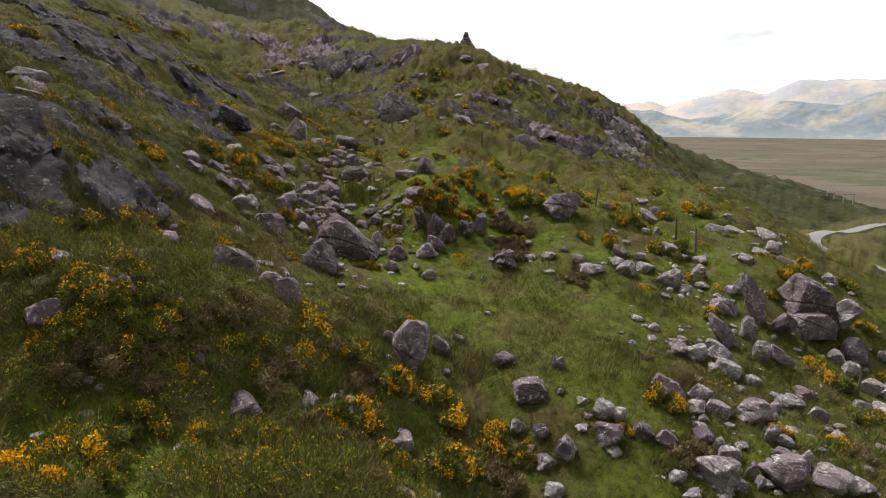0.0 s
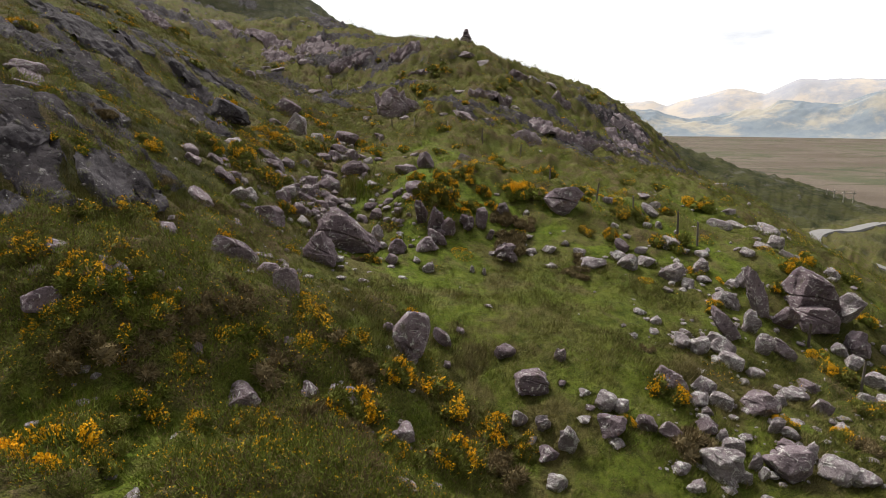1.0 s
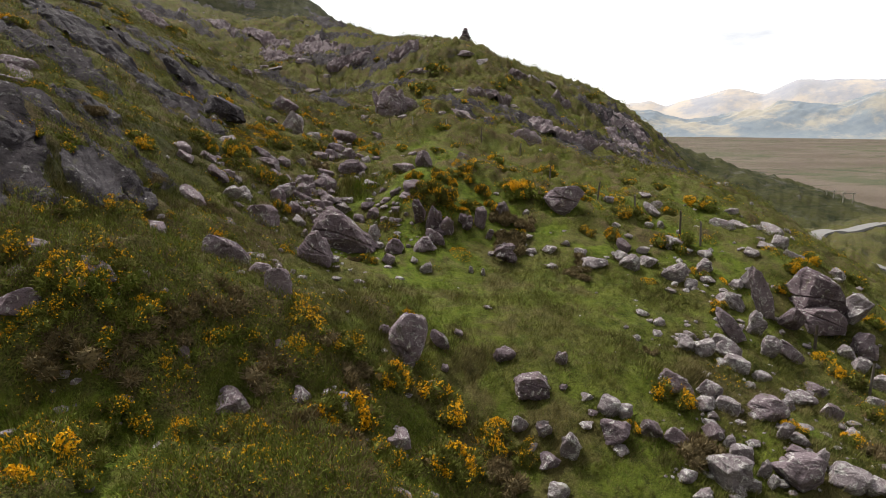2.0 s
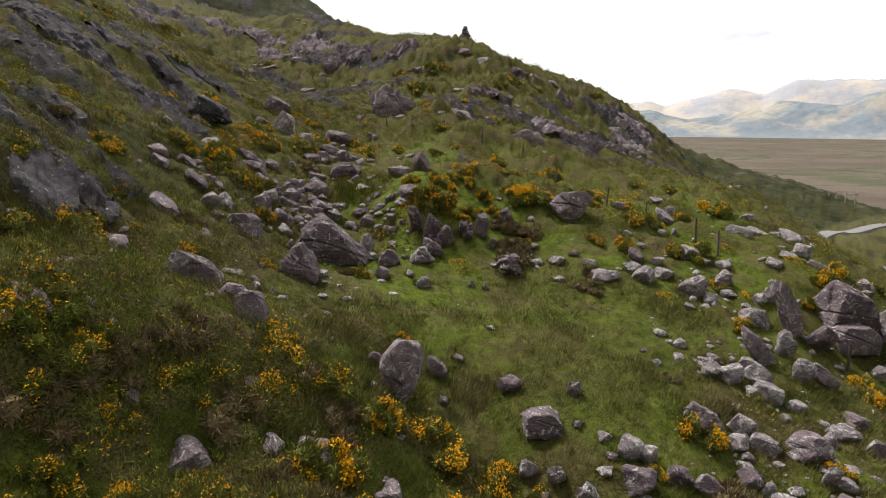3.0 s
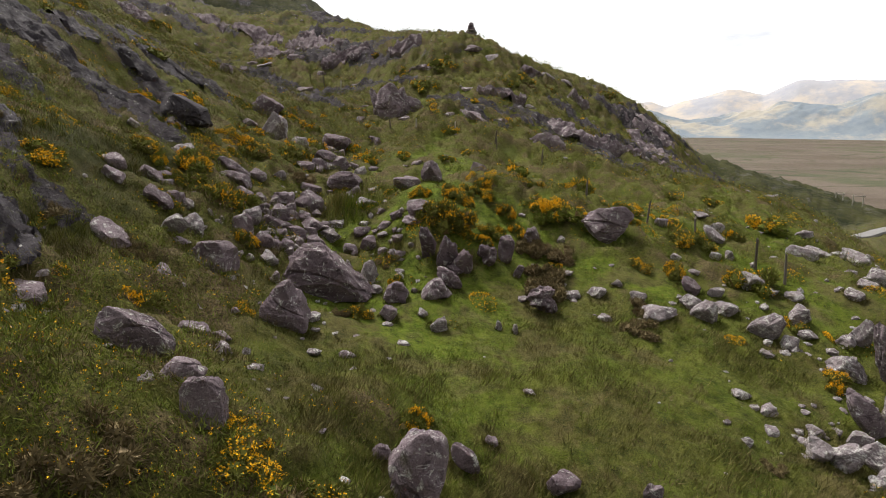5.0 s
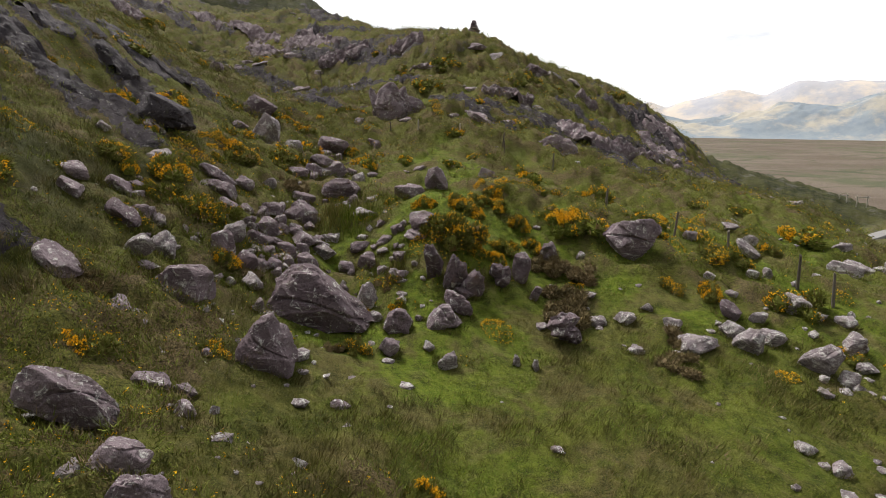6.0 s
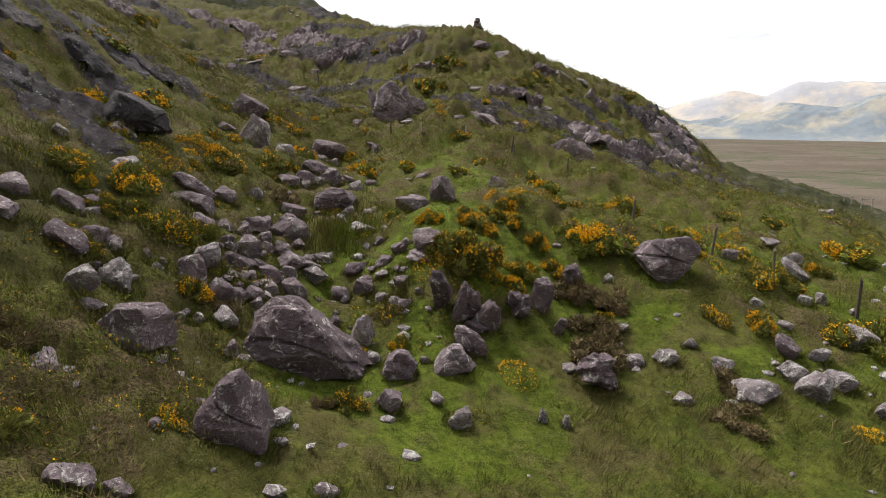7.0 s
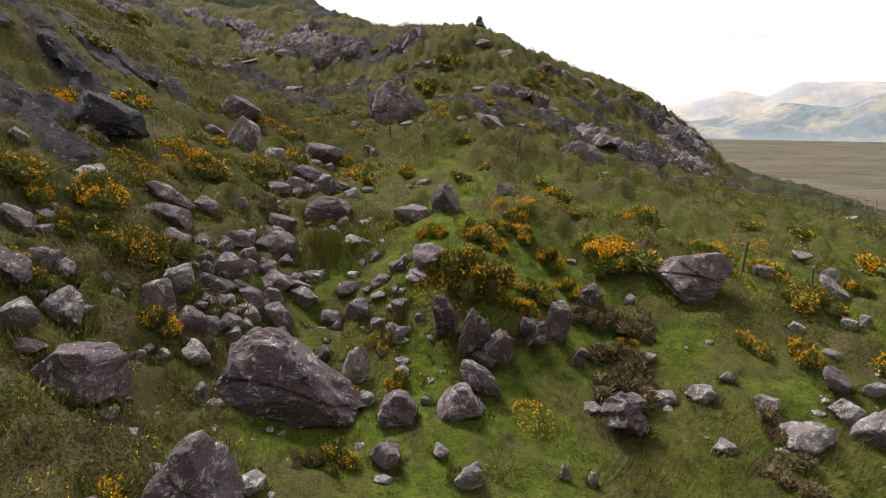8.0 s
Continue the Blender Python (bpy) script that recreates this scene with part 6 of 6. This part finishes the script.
def strew_stream(seed):
    """The jumble of angular stones that fills the dry stream bed."""
    rng = np.random.default_rng(seed)
    bed = [(-6.2, 24.5), (-6.6, 27.0), (-6.9, 29.5), (-6.8, 32.0), (-5.8, 35.0), (-6.2, 38.5), (-6.8, 42.0), (-6.4, 46.0)]
    aside = [(-6.0, 26.5), (-3.5, 28.0), (-1.8, 29.5)]
    for line, n, spread in ((bed, 150, 0.85), (aside, 34, 0.8)):
        for _ in range(n):
            k = rng.integers(len(line) - 1)
            f = rng.random()
            x = line[k][0] + f * (line[k + 1][0] - line[k][0]) + rng.normal(0, spread)
            y = line[k][1] + f * (line[k + 1][1] - line[k][1]) + rng.normal(0, 0.5)
            if min(math.hypot(x - q[0], y - q[1]) - 0.45 * q[2] for q in SITES) < 0.12:
                continue
            wide = (0.20 + 0.50 * rng.random() ** 1.8) * (1 + max(0.0, y - 30) / 40)
            kind = str(rng.choice(["block", "boulder", "slab", "shard"]))
            rock(kind, int(rng.integers(9)), x, y, wide, wide * rng.uniform(0.6, 0.9), wide * rng.uniform(0.5, 0.85), float(rng.uniform(0, 360)), float(rng.uniform(-18, 18)), float(rng.uniform(-12, 12)), 0.1, group="stones of the dry stream bed", tone=str(rng.choice(["dark", "dark", "", "pale"])))


strew_stream(91)

# ---- fence posts ----
def fence_post(x, y, tall, tip=0.0, lean=0.0, pale=False):
    bm = bmesh.new()
    bmesh.ops.create_cone(bm, cap_ends=True, segments=9, radius1=0.055, radius2=0.045, depth=tall + 0.3)
    for v in bm.verts:
        v.co.x *= 1 + 0.12 * math.sin(5 * v.co.z + x)
        v.co.y *= 1 + 0.12 * math.cos(4 * v.co.z + y)
        if v.co.z > 0:
            v.co.z += 0.05 * v.co.x / 0.05
    me = bpy.data.meshes.new("fence_post")
    bm.to_mesh(me)
    bm.free()
    me.materials.append(PALE_WOOD if pale else WOOD)
    ob = new("fence_post", me)
    ob.matrix_world = pose(x, y, ground_at(x, y) + tall / 2 - 0.15, lean, tip, 40 * x)
    return tagged(ob, "bleached pale wooden fence post in rough grass" if pale else "weathered dark wooden fence post in rough grass", "fence post", "posts of the old fence")


fence_post(6.08, 33.17, 0.85, -2, -2)
fence_post(5.73, 43.40, 1.13, -3, -2)
fence_post(2.97, 44.37, 0.99, 0, -2)
fence_post(0.36, 46.38, 0.73, -4, 1, True)
fence_post(-2.26, 46.04, 0.91, 1, 0, True)
fence_post(-4.05, 46.81, 0.81, 3, 3)
fence_post(-10.64, 66.46, 1.08, -2, -3, True)
fence_post(-13.29, 71.23, 1.07, 4, 1)
fence_post(-14.52, 70.38, 0.95, 0, 0)
fence_post(10.27, 30.99, 1.11, 0, -4)
fence_post(8.47, 31.72, 1.04, 4, -4)
fence_post(12.61, 28.14, 1.23, 4, 3)
fence_post(12.03, 29.24, 1.30, 0, -4)
fence_post(14.72, 21.94, 1.01, 4, 1)
fence_post(15.01, 19.20, 1.15, -3, 0)
fence_post(3.00, 45.59, 0.97, -4, 4)
fence_post(-12.81, 69.22, 1.05, 4, 3)


# ---- cairn on the skyline ----
def cairn(x, y, tall):
    rng = np.random.default_rng(77)
    top = tagged(new("cairn"), "tall narrow cairn of stacked dark stones on the ridge", "cairn")
    top.matrix_world = pose(x, y, ground_at(x, y) + 0.12)
    h, k = 0.0, 0
    while h < tall:
        t = h / tall
        half = 1.05 * (1 - t) ** 1.1 + 0.34
        n = 4 if t < 0.4 else 3 if t < 0.65 else 1
        step = rng.uniform(0.26, 0.36)
        for i in range(n):
            a = 6.283 * i / n + rng.uniform(0, 1)
            off = half * 0.5 if n > 1 else 0.0
            ob = new("stone", rock_kind("block")[k % 6])
            ob.parent = top
            size = half * (1.45 if n > 1 else 1.9)
            ob.matrix_basis = pose(off * math.cos(a), off * math.sin(a), h - 0.03, rng.uniform(-8, 8), rng.uniform(-8, 8), rng.uniform(0, 360)) @ Matrix.Diagonal((size, size * 0.9, step * 1.35, 1))
            k += 1
        h += step
    return top


cairn(3.35, 89.5, 2.55)


# ---- power line poles on the plain ----
def pole_mesh(r, tall):
    bm = bmesh.new()
    bmesh.ops.create_cone(bm, cap_ends=True, segments=8, radius1=r, radius2=r * 0.7, depth=tall)
    bmesh.ops.translate(bm, verts=bm.verts, vec=(0, 0, tall / 2))
    me = bpy.data.meshes.new("pole")
    bm.to_mesh(me)
    bm.free()
    me.materials.append(PALE_WOOD)
    return me


def bar_mesh(length, thick):
    bm = bmesh.new()
    bmesh.ops.create_cube(bm, size=1.0)
    bmesh.ops.scale(bm, verts=bm.verts, vec=(length, thick, thick))
    bmesh.ops.bevel(bm, geom=bm.edges[:], offset=thick * 0.15, segments=1, affect="EDGES")
    me = bpy.data.meshes.new("crossarm")
    bm.to_mesh(me)
    bm.free()
    me.materials.append(PALE_WOOD)
    return me


def h_pole(x, y, tall, gap, turn):
    top = tagged(new("power_pole"), "double wooden power pole with a crossarm on the plain", "power pole", "power line poles")
    top.matrix_world = pose(x, y, ground_at(x, y) - 0.3, 0, 0, turn)
    for s in (-1, 1):
        p = new("pole", pole_mesh(0.26, tall))
        p.parent, p.location = top, (s * gap / 2, 0, 0)
    b = new("crossarm", bar_mesh(gap * 1.5, 0.32))
    b.parent, b.location = top, (0, 0, tall - 0.9)
    return top


h_pole(192, 272, 5.6, 4.0, -20)
h_pole(188, 279, 4.1, 3.0, -20)


# ---- the ground sheet, with its scrub kept off the rocks ----
for site in SITES:
    clear_round(site[0], site[1], 0.55 * site[2] + 0.05, 0.55 * max(site[3], 0.7 * site[2]) + 0.05)
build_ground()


# ---- grass, small growth and loose stones ----
def ground_spots(rng, n, y0, y1, power=1.4, spread=0.86):
    """Random places in the fan of land ahead, thicker towards its near end."""
    t = rng.random(n)
    y = (y0 ** (1 - power) + t * (y1 ** (1 - power) - y0 ** (1 - power))) ** (1 / (1 - power))
    x = rng.uniform(-1, 1, n) * (spread * y + 4)
    return x, y


def grass(name, label, n, y0, y1, blades, length, width, material, keep, seed, bend=(0.25, -0.1)):
    rng = np.random.default_rng(seed)
    x, y = ground_spots(rng, n, y0, y1)
    k = rng.random(n) < keep(x, y) * (1 - on_bedrock(x, y)) * (1 - rocky_at(x, y)[0]) * (1 - 0.85 * clumps(x, y) * (y < 48))
    x, y = x[k], y[k]
    size = (0.40 + 0.55 * rng.random(len(x))) * (0.65 + 1.25 * ease(fbm(x, y, 1.1, 2, seed), -0.1, 0.4))
    xx = np.repeat(x, blades) + rng.normal(0, 0.085, len(x) * blades) * np.repeat(size, blades)
    yy = np.repeat(y, blades) + rng.normal(0, 0.085, len(x) * blades) * np.repeat(size, blades)
    base = np.stack([xx, yy, cover_height(xx, yy) - 0.03], 1)
    aim = np.stack([rng.normal(bend[0], 0.42, len(xx)), rng.normal(bend[1], 0.42, len(xx)), np.ones(len(xx))], 1)
    aim /= np.linalg.norm(aim, axis=1)[:, None]
    aim *= np.repeat(size, blades)[:, None]
    ob = new(name, soup(name, tufts(rng, base, aim, length, width), material))
    return tagged(ob, label, "grass", kind="stuff")


def rough_keep(x, y):
    return np.clip(0.55 + 0.8 * fbm(x, y, 1.8, 3, 130) - 0.8 * np.clip(lush_at(x, y) - 0.25, 0, 1) - 0.7 * ease(-x, 6, 9) * ease(y, 13, 17), 0, 1)


def tussock_keep(x, y):
    v = np.maximum(0.95 * ease(-x, 5.5, 9) * ease(y, 13, 17), 0.5 * ease(y, 34, 46)) + 0.15
    return np.clip(v * (0.25 + 0.9 * ease(fbm(x, y, 1.1, 2, 14), -0.25, 0.2)) - 0.5 * np.clip(lush_at(x, y) - 0.2, 0, 1), 0, 1)


def lush_keep(x, y):
    return np.clip(lush_at(x, y) * 1.3 - 0.1 + 0.15 * blob(x, y, 3.0, 20.5, 5.5, 7.0) + 0.3 * fbm(x, y, 1.2, 2, 140), 0, 1)


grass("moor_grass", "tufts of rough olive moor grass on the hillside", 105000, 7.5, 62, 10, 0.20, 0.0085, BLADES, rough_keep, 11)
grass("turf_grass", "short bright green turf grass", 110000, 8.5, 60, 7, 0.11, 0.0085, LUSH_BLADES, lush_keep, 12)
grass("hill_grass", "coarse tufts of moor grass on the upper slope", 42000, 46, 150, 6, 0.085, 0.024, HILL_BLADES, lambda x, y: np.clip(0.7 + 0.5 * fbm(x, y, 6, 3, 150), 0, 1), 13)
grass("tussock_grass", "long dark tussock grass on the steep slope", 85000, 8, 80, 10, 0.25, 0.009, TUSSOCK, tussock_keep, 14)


def rushes(x, y, wide, n, seed):
    """A bed of tall pale rushes in the wet gully."""
    rng = np.random.default_rng(seed)
    px, py = x + rng.normal(0, wide / 2.6, n), y + rng.normal(0, wide / 2.6, n)
    base = np.stack([px, py, cover_height(px, py) - 0.02], 1)
    aim = np.stack([rng.normal(0.1, 0.2, n), rng.normal(0, 0.2, n), np.ones(n)], 1)
    ob = new("rush_clump", soup("rush_clump", tufts(rng, base, aim, 0.55, 0.014), LUSH_BLADES))
    return tagged(ob, "clump of tall green rushes in the wet gully", "rushes", kind="stuff")


rushes(-4.36, 31.99, 1.6, 700, 700)
rushes(-4.79, 31.49, 1.2, 400, 400)
rushes(-2.30, 27.78, 0.5, 120, 120)


def heath_keep(x, y):
    v = heath_at(x, y) * 0.75 + 0.5 * blob(x, y, -4, 11.5, 5, 4) + 0.5 * blob(x, y, -10, 32, 7, 10) + 0.4 * ease(-x, 9, 14) + 0.45 * ease(y, 27, 33) * ease(x, -2, 3) + 0.45 * blob(x, y, -6, 27, 5, 8) + 0.12 - 1.0 * np.clip(lush_at(x, y) - 0.2, 0, 1)
    return np.clip(v * (0.25 + 1.0 * clumps(x, y)), 0, 1)


def low_growth(name, label, n, y0, y1, per, radius, material, seed, keep, flower_share=0.0, blade=(0.10, 0.0085)):
    """Knee-high mats of twiggy growth, too many to count."""
    rng = np.random.default_rng(seed)
    x, y = ground_spots(rng, n, y0, y1)
    k = rng.random(n) < keep(x, y) * (1 - on_bedrock(x, y)) * (1 - rocky_at(x, y)[0])
    x, y = x[k], y[k]
    r = radius * rng.uniform(0.5, 1.35, len(x)) * (1 + y / 70)
    d = scatter_dirs(rng, len(x) * per)
    d[:, 2] = np.abs(d[:, 2])
    rr = np.repeat(r, per)
    cx, cy = np.repeat(x, per), np.repeat(y, per)
    px, py = cx + d[:, 0] * rr, cy + d[:, 1] * rr
    base = np.stack([px, py, cover_height(px, py) + d[:, 2] * rr * 0.55 - 0.05], 1)
    aim = d + rng.normal(size=d.shape) * 0.6
    aim[:, 2] += 0.5
    aim /= np.linalg.norm(aim, axis=1)[:, None]
    ob = new(name, soup(name, tufts(rng, base, aim * (rr / radius)[:, None], *blade), material))
    tagged(ob, label, "undergrowth", kind="stuff")
    if flower_share:
        q = base[rng.random(len(base)) < flower_share * np.repeat(rng.random(len(x)) ** 7 * 9, per)]
        q = q + np.array([0, 0, 0.05])
        tri = np.concatenate([tufts(rng, q + rng.normal(0, 0.015, q.shape), scatter_dirs(rng, len(q)) * (1 + q[:, 1:2] / 60), 0.024, 0.012) for _ in range(3)])
        fl = new("gorse_specks", soup("gorse_specks", tri, FLOWER))
        tagged(fl, "scattered yellow gorse flowers in low scrub", "flowers", kind="stuff")


def strew_bushes(n, seed):
    """Small bushes over the heathy slopes."""
    rng = np.random.default_rng(seed)
    x, y = ground_spots(rng, n * 12, 9, 95, 1.2, 0.7)
    k = np.flatnonzero((rng.random(len(x)) < heath_keep(x, y)) & (on_bedrock(x, y) < 0.5))[:n]
    for i in k:
        kind = rng.choice(["gorse", "scrub", "heather", "gorse"])
        wide = rng.uniform(0.5, 1.25) * (1 + y[i] / 120)
        bush(str(kind), int(rng.integers(3)), float(x[i]), float(y[i]), wide, wide * rng.uniform(0.28, 0.45), float(rng.uniform(0, 360)), "small bushes on the heath")


strew_bushes(140, 41)


def cushion_keep(x, y):
    w = 0.12 + 0.9 * blob(x, y, 5, 34, 9, 6) + 0.9 * blob(x, y, -9.5, 33, 4.5, 12) + 0.5 * blob(x, y, -3, 46, 9, 7) + 0.5 * blob(x, y, 8, 62, 10, 9) + 0.5 * blob(x, y, 14, 33, 5, 8)
    return np.clip(w * ease(fbm(x, y, 3.0, 3, 77), -0.1, 0.3) * (1 - cleared(x, y)), 0, 1)


def strew_upper(seed):
    """Half-buried rocks on the upper hillside and the spur."""
    rng = np.random.default_rng(seed)
    x, y = ground_spots(rng, 2600, 46, 150, 0.9, 0.55)
    lump = fbm(x, y, 9, 3, 190)
    for i in np.flatnonzero(lump < -0.12)[:190]:
        wide = rng.uniform(0.5, 2.0)
        kind = str(rng.choice(["crag", "slab", "boulder"]))
        rock(kind, int(rng.integers(6)), float(x[i]), float(y[i]), wide, wide * rng.uniform(0.6, 1.0), wide * rng.uniform(0.35, 0.7), float(rng.uniform(0, 360)), 0, 0, 0.3, group="rocks on the upper hillside")


strew_upper(43)
low_growth("upper_scrub", "low gorse and heather clumps on the upper hillside", 7500, 42, 150, 46, 0.50, GORSE, 23, lambda x, y: 0.9 * scrub_at(x, y), 0.035, (0.075, 0.020))
low_growth("heather_mat", "low brown heather and bracken mats", 4500, 8, 110, 80, 0.30, HEATHER, 21, heath_keep)
low_growth("gorse_mat", "low dull green dwarf gorse mats", 9500, 8, 110, 100, 0.36, GORSE, 22, lambda x, y: np.clip(heath_keep(x, y) * 0.4 + 0.75 * clumps(x, y), 0, 1), 0.025)

low_growth("gorse_cushions", "small cushions of flowering gorse on the gully sides and the knoll", 2400, 22, 80, 170, 0.26, GORSE, 24, cushion_keep, 0.22, (0.075, 0.011))


def loose_stones(n, seed):
    """Small half-buried stones, hundreds of them, in one mesh."""
    rng = np.random.default_rng(seed)
    x, y = ground_spots(rng, n, 8, 110, 1.3)
    w = 0.075 + 0.8 * blob(x, y, 9, 17, 7, 7) + 0.7 * blob(x, y, 13, 28, 5, 8) + 0.9 * blob(x, y, -6, 30, 3.5, 9) + 0.8 * ease(y, 38, 56) + 0.45 * blob(x, y, -8, 21, 5, 8) + 0.35 * blob(x, y, -3, 27, 4, 5) + 0.25 * blob(x, y, 7, 27, 6, 4)
    w = w * (1 - np.clip(1.3 * blob(x, y, 2.5, 19.5, 4.4, 6), 0, 1)) * (0.6 + 0.9 * fbm(x, y, 1.5, 2, 170))
    k = rng.random(n) < w
    x, y = x[k], y[k]
    size = (0.035 + 0.125 * rng.random(len(x)) ** 2.6) * (1 + y / 60)
    sv, sf = sphere(1)
    sf = np.array(sf)
    verts, faces = [], []
    for i in range(len(x)):
        nr = scatter_dirs(rng, 7)
        r = (rng.uniform(0.6, 1.0, 7)[None, :] / np.clip(sv @ nr.T, 0.05, None)).min(1)
        p = sv * np.clip(r, 0.4, 1.3)[:, None] * np.array([rng.uniform(0.7, 1.4), rng.uniform(0.7, 1.2), rng.uniform(0.45, 0.9)]) * size[i]
        a = rng.uniform(0, 6.28)
        q = np.stack([p[:, 0] * math.cos(a) - p[:, 1] * math.sin(a), p[:, 0] * math.sin(a) + p[:, 1] * math.cos(a), p[:, 2]], 1)
        verts.append(q + np.array([x[i], y[i], 0.0]))
        faces.append(sf + i * len(sv))
    v = np.concatenate(verts)
    zz = np.repeat(ground_height(x, y) + size * 0.15, len(sv))
    v[:, 2] += zz
    me = soup("loose_stones", v[np.concatenate(faces)], PALE_ROCK)
    return tagged(new("loose_stones", me), "small grey sandstone stones half buried in the turf", "stones", kind="stuff")


loose_stones(11000, 31)


def skirts(seed):
    """Grass that grows up round the feet of the rocks."""
    rng = np.random.default_rng(seed)
    x, y = [], []
    for sx, sy, wide, deep in SITES:
        n = int(min(700, 150 * (wide + deep)))
        a, r = rng.uniform(0, 6.283, n), rng.uniform(0.40, 0.66, n)
        x.append(sx + np.cos(a) * r * wide)
        y.append(sy + np.sin(a) * r * max(deep, 0.6 * wide))
    x, y = np.concatenate(x), np.concatenate(y)
    base = np.stack([x, y, cover_height(x, y) - 0.03], 1)
    aim = np.stack([rng.normal(0.2, 0.45, len(x)), rng.normal(-0.15, 0.45, len(x)), np.ones(len(x))], 1)
    ob = new("skirt_grass", soup("skirt_grass", tufts(rng, base, aim, 0.17, 0.009), TUSSOCK))
    return tagged(ob, "longer grass growing round the feet of the rocks", "grass", kind="stuff")


skirts(61)
